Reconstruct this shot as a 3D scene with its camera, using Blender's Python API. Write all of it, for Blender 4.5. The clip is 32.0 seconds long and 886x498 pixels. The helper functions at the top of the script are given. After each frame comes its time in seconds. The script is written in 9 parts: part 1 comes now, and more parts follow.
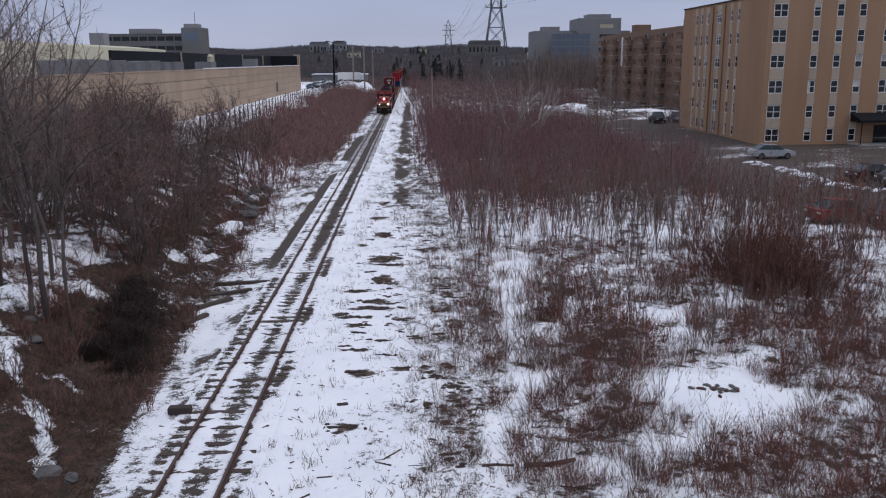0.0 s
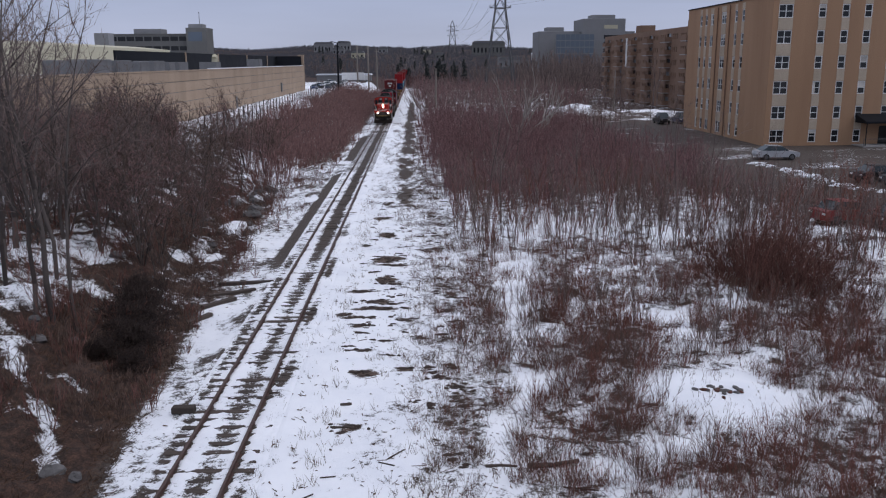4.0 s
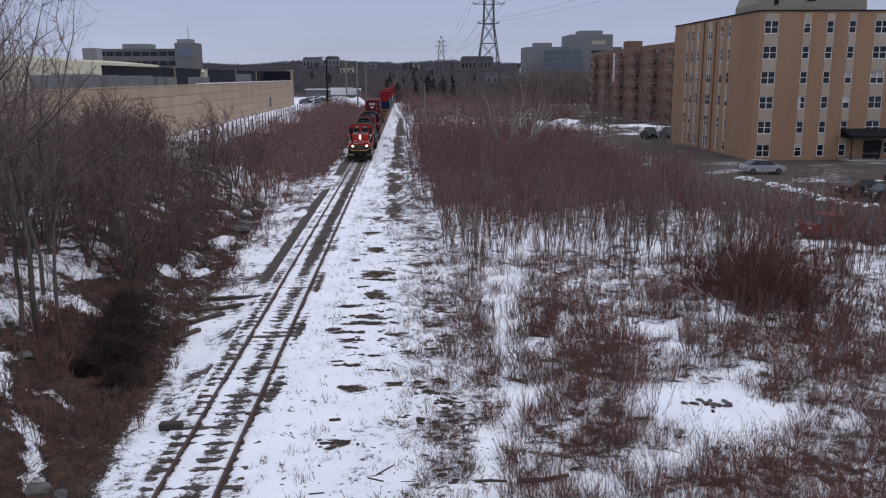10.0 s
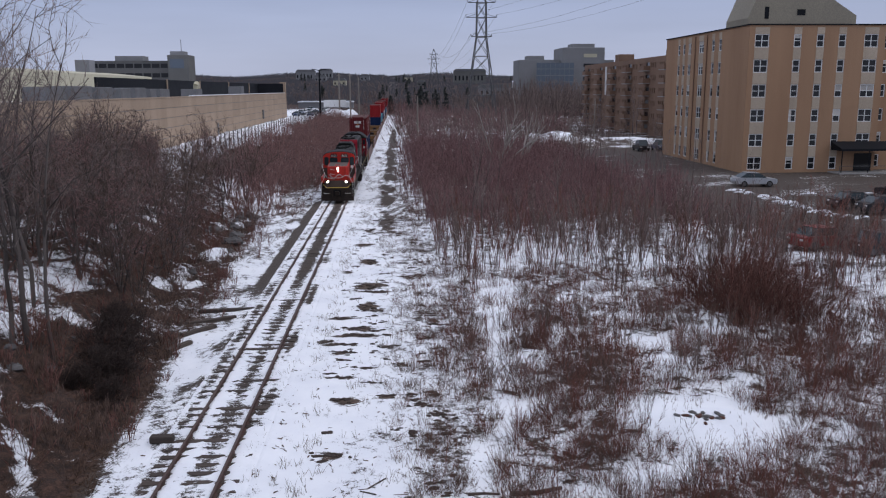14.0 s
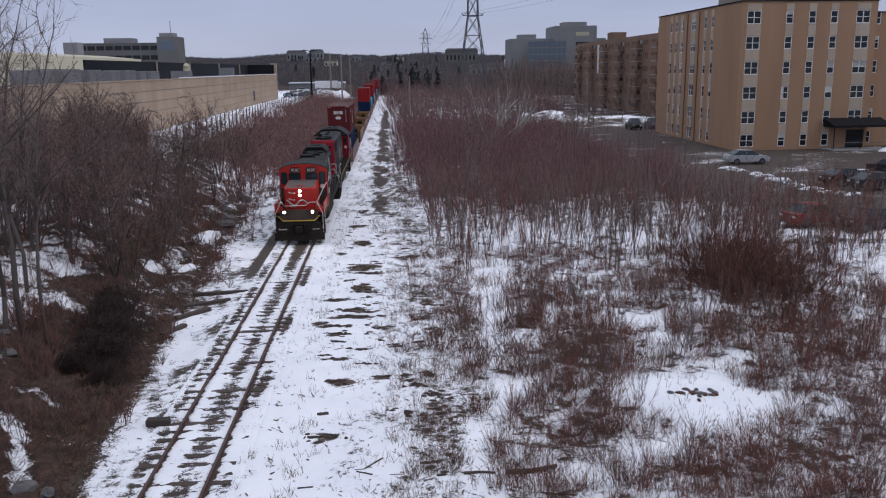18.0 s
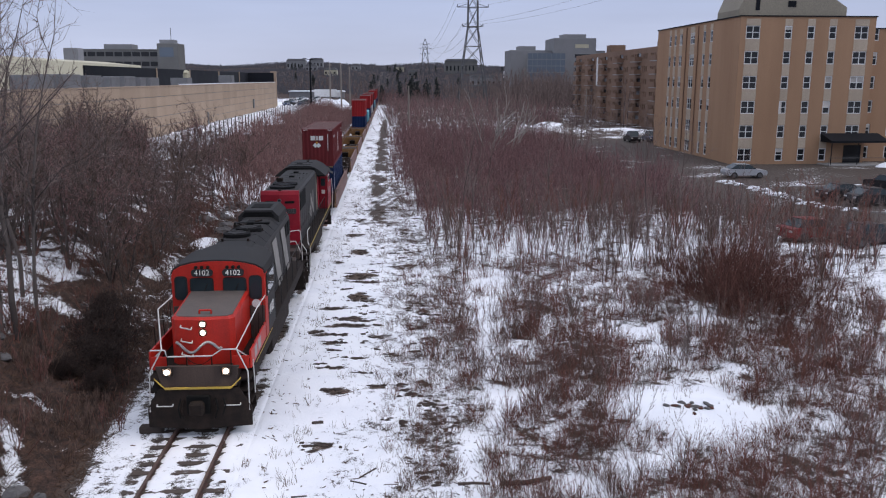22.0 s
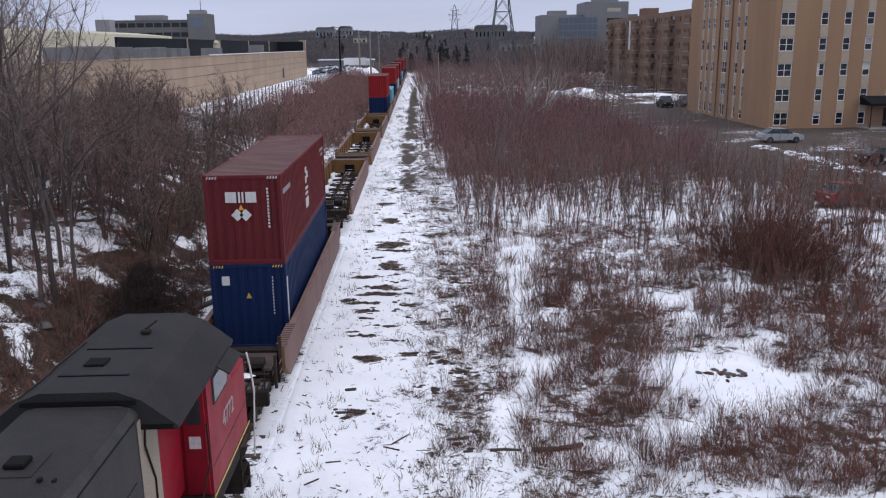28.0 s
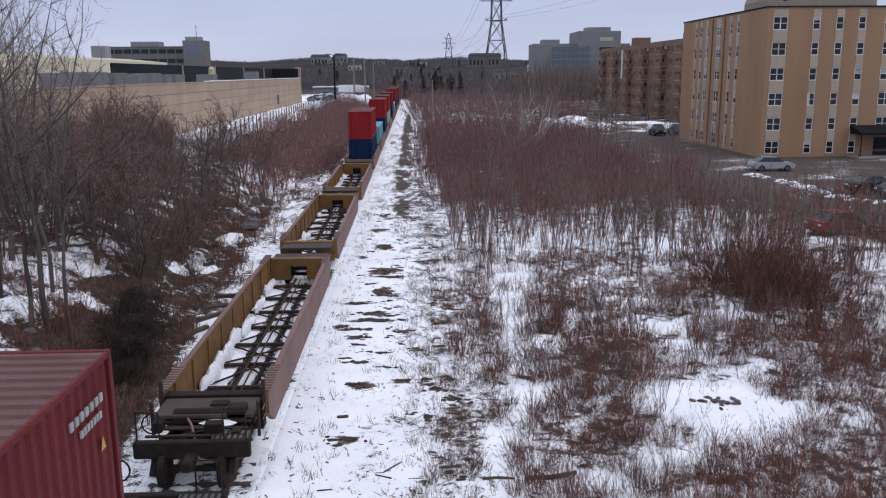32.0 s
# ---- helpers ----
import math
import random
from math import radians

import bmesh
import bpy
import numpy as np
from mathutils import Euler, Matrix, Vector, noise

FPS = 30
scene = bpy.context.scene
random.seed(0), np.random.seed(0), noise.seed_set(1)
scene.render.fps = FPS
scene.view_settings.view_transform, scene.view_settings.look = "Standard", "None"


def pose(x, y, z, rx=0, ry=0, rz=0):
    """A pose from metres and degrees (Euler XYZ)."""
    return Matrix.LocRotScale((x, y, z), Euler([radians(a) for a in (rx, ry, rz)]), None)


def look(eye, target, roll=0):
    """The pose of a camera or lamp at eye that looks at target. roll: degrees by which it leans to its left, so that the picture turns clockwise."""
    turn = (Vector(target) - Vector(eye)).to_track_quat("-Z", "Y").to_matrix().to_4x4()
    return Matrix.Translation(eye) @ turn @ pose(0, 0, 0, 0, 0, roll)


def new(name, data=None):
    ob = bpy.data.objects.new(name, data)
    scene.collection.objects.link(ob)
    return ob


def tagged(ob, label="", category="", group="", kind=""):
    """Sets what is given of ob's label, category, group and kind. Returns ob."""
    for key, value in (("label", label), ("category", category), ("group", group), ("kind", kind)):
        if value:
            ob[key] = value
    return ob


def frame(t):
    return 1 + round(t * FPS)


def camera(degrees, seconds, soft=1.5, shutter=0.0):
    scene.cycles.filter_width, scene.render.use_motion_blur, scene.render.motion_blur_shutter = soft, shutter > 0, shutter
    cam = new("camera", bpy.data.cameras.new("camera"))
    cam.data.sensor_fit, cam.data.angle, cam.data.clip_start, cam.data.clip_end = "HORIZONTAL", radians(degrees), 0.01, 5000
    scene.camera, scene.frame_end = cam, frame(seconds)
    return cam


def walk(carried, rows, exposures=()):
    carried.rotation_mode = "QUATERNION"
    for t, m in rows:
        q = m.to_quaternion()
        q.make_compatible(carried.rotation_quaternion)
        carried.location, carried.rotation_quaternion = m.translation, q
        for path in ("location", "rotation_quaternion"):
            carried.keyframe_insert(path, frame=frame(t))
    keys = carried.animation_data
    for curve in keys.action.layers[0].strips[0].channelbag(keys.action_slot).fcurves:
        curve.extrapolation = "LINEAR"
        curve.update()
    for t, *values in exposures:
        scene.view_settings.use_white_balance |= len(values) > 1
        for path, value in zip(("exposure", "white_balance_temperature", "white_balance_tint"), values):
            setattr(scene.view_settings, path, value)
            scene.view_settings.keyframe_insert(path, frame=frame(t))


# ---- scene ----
# camera: stands on a bridge over the line, hand held
XT = -5.64  # middle of the track; rail tops are z = 0
EYE = (0.0, 0.0, 10.173)
CAM_ROWS = [(0, -12.71, 0.41, -2.10), (0.5, -12.60, 0.34, -2.14), (1, -12.37, 0.16, -2.12), (1.5, -12.22, 0.26, -2.14), (2, -12.21, 0.29, -2.10), (2.5, -12.35, 0.17, -2.13), (3, -12.52, 0.27, -1.92), (3.5, -12.72, 0.37, -1.80), (5.5, -12.31, 0.27, -2.03), (6, -12.21, 0.49, -2.18), (6.5, -12.16, 0.69, -2.24), (7, -12.20, 0.56, -2.19), (7.5, -12.26, 0.42, -2.09), (8, -12.28, 0.46, -2.14), (8.5, -12.22, 0.40, -2.14), (9, -12.14, 0.39, -2.18), (9.5, -11.88, 0.29, -2.36), (10, -11.69, 0.30, -2.58), (10.5, -11.48, 0.15, -2.79), (11, -11.28, -0.03, -2.91), (11.5, -11.12, 0.03, -3.08), (12, -10.99, 0.03, -3.13), (12.5, -10.91, 0.13, -3.24), (13, -10.97, 0.14, -3.18), (13.5, -10.95, 0.21, -3.19), (14, -10.86, 0.19, -3.07), (14.5, -10.86, 0.59, -3.28), (16.5, -11.32, 0.14, -4.06), (17, -11.78, 0.11, -3.76), (17.5, -11.97, 0.47, -3.70), (18, -12.20, 0.68, -3.62), (18.5, -12.41, 0.72, -3.43), (19, -12.46, 0.61, -3.29), (19.5, -12.37, 0.64, -3.27), (20, -12.13, 1.33, -3.55), (20.5, -10.94, 1.87, -3.70), (21, -10.54, 0.30, -3.53), (21.5, -11.01, -0.14, -3.53), (22, -11.52, -0.08, -3.66), (22.5, -12.05, -0.02, -3.76), (23, -12.43, -0.05, -3.75), (23.5, -12.73, -0.06, -3.70), (24, -12.73, -0.01, -3.59), (24.5, -12.77, -0.03, -3.38), (25, -12.84, 0.09, -2.83), (25.5, -13.13, 0.18, -2.31), (27.5, -13.71, 0.82, -1.68), (28, -13.69, 0.73, -1.67), (28.5, -13.71, 0.73, -1.47), (29, -13.55, 0.80, -1.36), (29.5, -13.19, 0.70, -1.41), (30, -12.82, 0.62, -1.39), (30.5, -12.51, 0.53, -1.59), (31, -12.14, 0.24, -1.88), (31.5, -11.82, 0.37, -1.95), (32, -11.88, 0.41, -2.07)]
TRAIN_ROWS = [(0, -184.58), (0.5, -181.32), (1, -178.06), (1.5, -174.80), (2, -171.54), (2.5, -168.29), (3, -165.04), (3.5, -161.80), (5.5, -148.87), (6, -145.65), (6.5, -142.44), (7, -139.25), (7.5, -136.06), (8, -132.87), (8.5, -129.70), (9, -126.52), (9.5, -123.35), (10, -120.16), (10.5, -116.95), (11, -113.70), (11.5, -110.41), (12, -107.06), (12.5, -103.69), (13, -100.29), (13.5, -96.88), (14, -93.48), (14.5, -90.10), (16.5, -76.71), (17, -73.42), (17.5, -70.15), (18, -66.89), (18.5, -63.58), (19, -60.23), (19.5, -56.86), (20, -53.49), (20.5, -50.18), (21, -46.94), (21.5, -43.68), (22, -40.42), (22.5, -37.17), (23, -33.88), (23.5, -30.51), (24, -27.26), (24.5, -23.91), (25, -20.51), (25.5, -17.07), (27.5, -3.38), (28, 0.00), (28.5, 3.42), (29, 6.82), (29.5, 10.18), (30, 13.55), (30.5, 16.90), (31, 20.21), (31.5, 23.47), (32, 26.68)]
cam = camera(56.0, 32.0, 1.15)
walk(cam, [(t, pose(EYE[0], EYE[1], EYE[2], 90 + p, r, w)) for t, p, r, w in CAM_ROWS],
     [(0, -0.17, 6500, 16), (14, -0.11, 6500, 16), (20.5, -0.05, 6550, 16), (21.5, 0.12, 6550, 16), (23, 0.18, 6550, 16), (28, 0.2, 6600, 16), (32, 0.2, 6600, 16)])

# world: dull winter sky, brighter overhead, and a weak wide sun
world = bpy.data.worlds.new("overcast_sky")
scene.world = world
world.use_nodes = True
wn, wl = world.node_tree.nodes, world.node_tree.links
wn.clear()
w_out, w_bg = wn.new("ShaderNodeOutputWorld"), wn.new("ShaderNodeBackground")
w_sky = wn.new("ShaderNodeTexSky")
w_sky.sky_type, w_sky.sun_disc = "NISHITA", False
w_sky.sun_elevation, w_sky.sun_rotation = radians(50.7), radians(104.7)
w_co, w_sep, w_ramp = wn.new("ShaderNodeTexCoord"), wn.new("ShaderNodeSeparateXYZ"), wn.new("ShaderNodeValToRGB")
w_ramp.color_ramp.elements[0].position, w_ramp.color_ramp.elements[0].color = 0.0, (0.51, 0.575, 0.735, 1)
w_ramp.color_ramp.elements[1].position, w_ramp.color_ramp.elements[1].color = 1.0, (1.08, 1.16, 1.32, 1)
for pos, col in ((0.10, (0.415, 0.5, 0.7, 1)), (0.35, (0.51, 0.605, 0.765, 1))):
    w_e = w_ramp.color_ramp.elements.new(pos)
    w_e.color = col
w_mul, w_mix = wn.new("ShaderNodeMixRGB"), wn.new("ShaderNodeMixRGB")
w_mul.blend_type, w_mul.inputs[0].default_value, w_mul.inputs[2].default_value = "MULTIPLY", 1.0, (0.06, 0.06, 0.06, 1)
w_mix.inputs[0].default_value = 0.88
wl.new(w_co.outputs["Generated"], w_sep.inputs[0])
wl.new(w_sep.outputs["Z"], w_ramp.inputs[0])
wl.new(w_sky.outputs[0], w_mul.inputs[1])
wl.new(w_mul.outputs[0], w_mix.inputs[1])
wl.new(w_ramp.outputs[0], w_mix.inputs[2])
w_map, w_cloud, w_soft, w_veil = wn.new("ShaderNodeMapping"), wn.new("ShaderNodeTexNoise"), wn.new("ShaderNodeMapRange"), wn.new("ShaderNodeMixRGB")
w_map.inputs["Scale"].default_value = (1.2, 1.2, 9.0)
w_cloud.inputs["Scale"].default_value, w_cloud.inputs["Detail"].default_value = 2.2, 4
w_soft.inputs[1].default_value, w_soft.inputs[2].default_value, w_soft.inputs[3].default_value, w_soft.inputs[4].default_value = 0.3, 0.7, 0.93, 1.07
w_veil.blend_type, w_veil.inputs[0].default_value = "MULTIPLY", 1.0
wl.new(w_co.outputs["Generated"], w_map.inputs[0])
wl.new(w_map.outputs[0], w_cloud.inputs[0])
wl.new(w_cloud.outputs[0], w_soft.inputs[0])
wl.new(w_mix.outputs[0], w_veil.inputs[1])
wl.new(w_soft.outputs[0], w_veil.inputs[2])
wl.new(w_veil.outputs[0], w_bg.inputs[0])
w_bg.inputs[1].default_value = 1.0
wl.new(w_bg.outputs[0], w_out.inputs[0])
sun = new("sun", bpy.data.lights.new("sun", "SUN"))
sun.data.energy, sun.data.angle, sun.data.color = 0.6, radians(25), (1.0, 0.96, 0.9)
sun.matrix_world = look((95, -25, 120), (0, 0, 0))


# materials ---------------------------------------------------------------
def nodes_of(name):
    m = bpy.data.materials.new(name)
    m.use_nodes = True
    return m, m.node_tree.nodes, m.node_tree.links, m.node_tree.nodes["Principled BSDF"]


def mat(name, color, rough=0.6, metal=0.0, second=None, amount=0.5, scale=3.0, fine=40.0, bump=0.15, glow=0.0, vary=0.12, streak=False, spec=0.5):
    """A surface with broad stains and fine grain; second is the stain's colour."""
    m, n, l, b = nodes_of(name)
    co = n.new("ShaderNodeTexCoord")
    src = co.outputs["Object"]
    if streak:
        mp = n.new("ShaderNodeMapping")
        mp.inputs["Scale"].default_value = (1.0, 1.0, 0.12)
        l.new(src, mp.inputs[0])
        src = mp.outputs[0]
    n1, n2 = n.new("ShaderNodeTexNoise"), n.new("ShaderNodeTexNoise")
    n1.inputs["Scale"].default_value, n1.inputs["Detail"].default_value, n1.inputs["Roughness"].default_value = scale, 6, 0.65
    n2.inputs["Scale"].default_value, n2.inputs["Detail"].default_value = fine, 3
    l.new(src, n1.inputs[0])
    l.new(co.outputs["Object"], n2.inputs[0])
    second = second or tuple(c * 0.6 for c in color)
    mr = n.new("ShaderNodeMapRange")
    mr.inputs[1].default_value, mr.inputs[2].default_value = 0.38, 0.68
    mr.inputs[4].default_value = amount
    l.new(n1.outputs[0], mr.inputs[0])
    mx = n.new("ShaderNodeMixRGB")
    mx.inputs[1].default_value, mx.inputs[2].default_value = (*color, 1), (*second, 1)
    l.new(mr.outputs[0], mx.inputs[0])
    hsv = n.new("ShaderNodeHueSaturation")
    info = n.new("ShaderNodeObjectInfo")
    ad = n.new("ShaderNodeMath")
    ad.operation = "MULTIPLY_ADD"
    ad.inputs[1].default_value, ad.inputs[2].default_value = vary, 1.0 - vary / 2
    l.new(info.outputs["Random"], ad.inputs[0])
    gr = n.new("ShaderNodeMapRange")
    gr.inputs[1].default_value, gr.inputs[2].default_value, gr.inputs[3].default_value, gr.inputs[4].default_value = 0.3, 0.7, 0.86, 1.14
    l.new(n2.outputs[0], gr.inputs[0])
    mu = n.new("ShaderNodeMath")
    mu.operation = "MULTIPLY"
    l.new(ad.outputs[0], mu.inputs[0])
    l.new(gr.outputs[0], mu.inputs[1])
    l.new(mu.outputs[0], hsv.inputs["Value"])
    l.new(mx.outputs[0], hsv.inputs["Color"])
    l.new(hsv.outputs[0], b.inputs["Base Color"])
    b.inputs["Metallic"].default_value = metal
    b.inputs["Specular IOR Level"].default_value = spec
    rr = n.new("ShaderNodeMapRange")
    rr.inputs[3].default_value, rr.inputs[4].default_value = max(0.05, rough - 0.12), min(1, rough + 0.15)
    l.new(n1.outputs[0], rr.inputs[0])
    l.new(rr.outputs[0], b.inputs["Roughness"])
    if bump:
        bp = n.new("ShaderNodeBump")
        bp.inputs["Strength"].default_value, bp.inputs["Distance"].default_value = bump, 0.02
        l.new(n2.outputs[0], bp.inputs["Height"])
        l.new(bp.outputs[0], b.inputs["Normal"])
    if glow:
        b.inputs["Emission Color"].default_value = (*color, 1)
        b.inputs["Emission Strength"].default_value = glow
    return m


def glass(name, color=(0.05, 0.06, 0.07), rough=0.05):
    m, n, l, b = nodes_of(name)
    b.inputs["Base Color"].default_value = (*color, 1)
    b.inputs["Roughness"].default_value = rough
    b.inputs["Specular IOR Level"].default_value = 0.35
    nz = n.new("ShaderNodeTexNoise")
    nz.inputs["Scale"].default_value = 1.7
    bp = n.new("ShaderNodeBump")
    bp.inputs["Strength"].default_value, bp.inputs["Distance"].default_value = 0.05, 0.02
    l.new(nz.outputs[0], bp.inputs["Height"])
    l.new(bp.outputs[0], b.inputs["Normal"])
    return m


def ground_material():
    """Snow over dead grass, leaves and gravel: how much snow lies is held in the mesh's 'snow' layer, what is under it in 'gravel' and 'rust'."""
    m, n, l, b = nodes_of("snowy_ground")
    co = n.new("ShaderNodeTexCoord")

    def nz(scale, detail, rough=0.6):
        x = n.new("ShaderNodeTexNoise")
        x.inputs["Scale"].default_value, x.inputs["Detail"].default_value, x.inputs["Roughness"].default_value = scale, detail, rough
        l.new(co.outputs["Object"], x.inputs[0])
        return x.outputs[0]

    def attr(name):
        x = n.new("ShaderNodeAttribute")
        x.attribute_name = name
        return x.outputs["Fac"]

    def math_(op, a, bb, c=None):
        x = n.new("ShaderNodeMath")
        x.operation = op
        for i, v in enumerate((a, bb, c)):
            if v is None:
                continue
            if isinstance(v, (int, float)):
                x.inputs[i].default_value = v
            else:
                l.new(v, x.inputs[i])
        return x.outputs[0]

    def mix(f, a, bb):
        x = n.new("ShaderNodeMixRGB")
        for i, v in enumerate((f, a, bb)):
            if isinstance(v, tuple):
                x.inputs[i].default_value = (*v, 1)
            elif isinstance(v, (int, float)):
                x.inputs[i].default_value = v
            else:
                l.new(v, x.inputs[i])
        return x.outputs[0]

    def step(v, lo, hi):
        x = n.new("ShaderNodeMapRange")
        x.interpolation_type = "SMOOTHSTEP"
        x.inputs[1].default_value, x.inputs[2].default_value = lo, hi
        l.new(v, x.inputs[0])
        return x.outputs[0]

    big, mid, fine = nz(0.5, 5), nz(3.2, 6, 0.72), nz(17, 6, 0.8)
    # noise stays around 0.5; snow layer 0..1 shifts the threshold
    h = math_("ADD", math_("MULTIPLY", big, 0.2), math_("ADD", math_("MULTIPLY", mid, 0.42), math_("MULTIPLY", fine, 0.38)))
    h = math_("MULTIPLY_ADD", h, 3.0, -1.0)
    cover = step(math_("SUBTRACT", math_("ADD", attr("snow"), h), 0.98), -0.07, 0.1)
    grass = mix(step(mid, 0.35, 0.65), (0.045, 0.031, 0.025), (0.13, 0.092, 0.07))
    rust = mix(step(fine, 0.38, 0.62), mix(step(mid, 0.4, 0.6), (0.014, 0.009, 0.0075), (0.035, 0.018, 0.013)), mix(step(mid, 0.4, 0.6), (0.05, 0.032, 0.025), (0.1, 0.052, 0.036)))
    gravel = mix(step(fine, 0.35, 0.7), (0.04, 0.031, 0.027), (0.125, 0.1, 0.085))
    under = mix(attr("gravel"), mix(attr("rust"), grass, rust), gravel)
    snow = mix(step(big, 0.3, 0.7), (0.84, 0.86, 0.905), (0.92, 0.935, 0.965))
    l.new(mix(cover, under, snow), b.inputs["Base Color"])
    b.inputs["Roughness"].default_value = 0.85
    b.inputs["Specular IOR Level"].default_value = 0.25
    bp = n.new("ShaderNodeBump")
    bp.inputs["Strength"].default_value, bp.inputs["Distance"].default_value = 0.55, 0.06
    l.new(math_("ADD", math_("MULTIPLY", cover, 0.6), math_("MULTIPLY", fine, 0.9)), bp.inputs["Height"])
    l.new(bp.outputs[0], b.inputs["Normal"])
    return m


def twig_material(name, a, b2):
    """Bark that differs from stem to stem."""
    m, n, l, b = nodes_of(name)
    ge, info = n.new("ShaderNodeNewGeometry"), n.new("ShaderNodeObjectInfo")
    ad = n.new("ShaderNodeMath")
    ad.operation = "ADD"
    l.new(ge.outputs["Random Per Island"], ad.inputs[0])
    l.new(info.outputs["Random"], ad.inputs[1])
    fr = n.new("ShaderNodeMath")
    fr.operation = "FRACT"
    l.new(ad.outputs[0], fr.inputs[0])
    mx = n.new("ShaderNodeMixRGB")
    mx.inputs[1].default_value, mx.inputs[2].default_value = (*a, 1), (*b2, 1)
    l.new(fr.outputs[0], mx.inputs[0])
    l.new(mx.outputs[0], b.inputs["Base Color"])
    b.inputs["Roughness"].default_value = 0.85
    b.inputs["Specular IOR Level"].default_value = 0.2
    return m


M_GROUND = ground_material()
M_RAIL = mat("rusty_rail", (0.085, 0.04, 0.03), 0.6, 0.3, (0.06, 0.035, 0.028), 0.6, 4, 60)
M_RAILTOP = mat("worn_rail_head", (0.10, 0.06, 0.05), 0.55, 0.4, (0.07, 0.04, 0.033), 0.6, 6, 60)
M_TIE = mat("weathered_tie", (0.05, 0.036, 0.03), 0.9, 0, (0.085, 0.065, 0.052), 0.6, 5, 45, 0.5, vary=0.5)
M_RED = mat("loco_red", (0.52, 0.022, 0.011), 0.42, 0, (0.27, 0.02, 0.013), 0.6, 1.8, 26, 0.06, streak=True, spec=0.3)
M_RED2 = mat("loco_red_faded", (0.25, 0.007, 0.018), 0.5, 0, (0.15, 0.008, 0.014), 0.5, 1.6, 30, 0.05, spec=0.22)
M_BLACK = mat("loco_black", (0.019, 0.0185, 0.0195), 0.55, 0, (0.037, 0.035, 0.034), 0.6, 1.3, 25, 0.08, spec=0.15)
M_HOOD = mat("dusty_hood_black", (0.036, 0.035, 0.036), 0.6, 0, (0.07, 0.066, 0.062), 0.7, 1.1, 25, 0.08, streak=True, spec=0.15)
M_ROOF = mat("sooty_roof", (0.024, 0.0232, 0.0235), 0.7, 0, (0.046, 0.0435, 0.042), 0.6, 1.2, 20, 0.1, spec=0.15)
M_WHITE = mat("dirty_white", (0.62, 0.61, 0.58), 0.55, 0, (0.36, 0.34, 0.31), 0.5, 2.2, 30, 0.05, streak=True)
M_FADED = mat("faded_grey_white", (0.36, 0.35, 0.34), 0.6, 0, (0.2, 0.19, 0.185), 0.5, 2.2, 30, 0.05, streak=True)
M_NOSETOP = mat("dusty_nose_top", (0.085, 0.07, 0.062), 0.75, 0, (0.13, 0.105, 0.09), 0.6, 2, 25, 0.05)
M_YELLOW = mat("dull_yellow", (0.5, 0.34, 0.05), 0.5, 0, (0.28, 0.2, 0.06), 0.5, 3, 30, 0.05)
M_STRIPE = mat("dirty_stripe_white", (0.3, 0.285, 0.265), 0.6, 0, (0.12, 0.11, 0.1), 0.75, 1.4, 25, 0.05, streak=True)
M_TAN = mat("dirty_tan_paint", (0.3, 0.255, 0.195), 0.7, 0, (0.2, 0.16, 0.12), 0.7, 1.5, 25, 0.05, streak=True)
M_DIMNUM = mat("dim_figures", (0.09, 0.085, 0.085), 0.6, 0, None, 0.2, 4, 40, 0)
M_DECK = mat("worn_deck_plate", (0.055, 0.043, 0.038), 0.7, 0.1, (0.11, 0.076, 0.064), 0.6, 2.5, 30, 0.2, spec=0.2)
M_FLOOR = mat("rusty_floor_steel", (0.045, 0.031, 0.026), 0.75, 0.2, (0.075, 0.05, 0.04), 0.6, 4, 40, 0.2, spec=0.15)
M_UNDER = mat("grimy_steel", (0.018, 0.0138, 0.012), 0.75, 0.2, (0.046, 0.032, 0.026), 0.6, 4, 40, 0.2, spec=0.15)
# near black: shade of hollows put into colour; also black hoses, fans, grilles
M_HOLE = mat("hollow_shade_and_black", (0.008, 0.008, 0.008), 0.9, 0, None, 0.3, 4, 40, 0, spec=0.15)
M_CABGLASS = glass("cab_glass", (0.02, 0.03, 0.035))
M_LAMP = mat("lit_headlight", (1.0, 0.86, 0.66), 0.3, 0, (1.0, 0.86, 0.66), 0, 3, 30, 0, glow=130.0, vary=0)
M_FRONT = mat("dusty_front_plate", (0.05, 0.036, 0.031), 0.75, 0, (0.085, 0.062, 0.052), 0.6, 3, 25, 0.1, streak=True, spec=0.2)
M_NUM = mat("lit_number_board", (0.015, 0.015, 0.015), 0.5, 0, None, 0.3, 4, 40, 0)
M_CREAM = mat("cream_figures", (0.8, 0.78, 0.7), 0.5, 0, None, 0.2, 4, 40, 0)
M_CRED = mat("container_oxide_red", (0.128, 0.0155, 0.0175), 0.6, 0, (0.078, 0.014, 0.015), 0.6, 0.9, 25, 0.08, streak=True, spec=0.2)
M_CRED2 = mat("container_bright_red", (0.27, 0.014, 0.016), 0.6, 0, (0.16, 0.015, 0.015), 0.5, 0.9, 25, 0.08, streak=True, spec=0.2)
M_CROOF = mat("container_roof_dusty", (0.105, 0.046, 0.043), 0.75, 0, (0.15, 0.095, 0.086), 0.7, 0.7, 18, 0.1)
M_CBLUE = mat("container_blue", (0.004, 0.017, 0.066), 0.55, 0, (0.004, 0.011, 0.04), 0.5, 0.9, 25, 0.08, streak=True, spec=0.2)
M_CTEAL = mat("container_teal", (0.12, 0.35, 0.42), 0.6, 0, (0.08, 0.22, 0.28), 0.5, 0.9, 25, 0.08, streak=True)
M_CGREY = mat("container_grey", (0.42, 0.43, 0.45), 0.6, 0, (0.3, 0.29, 0.28), 0.5, 0.9, 25, 0.08, streak=True)
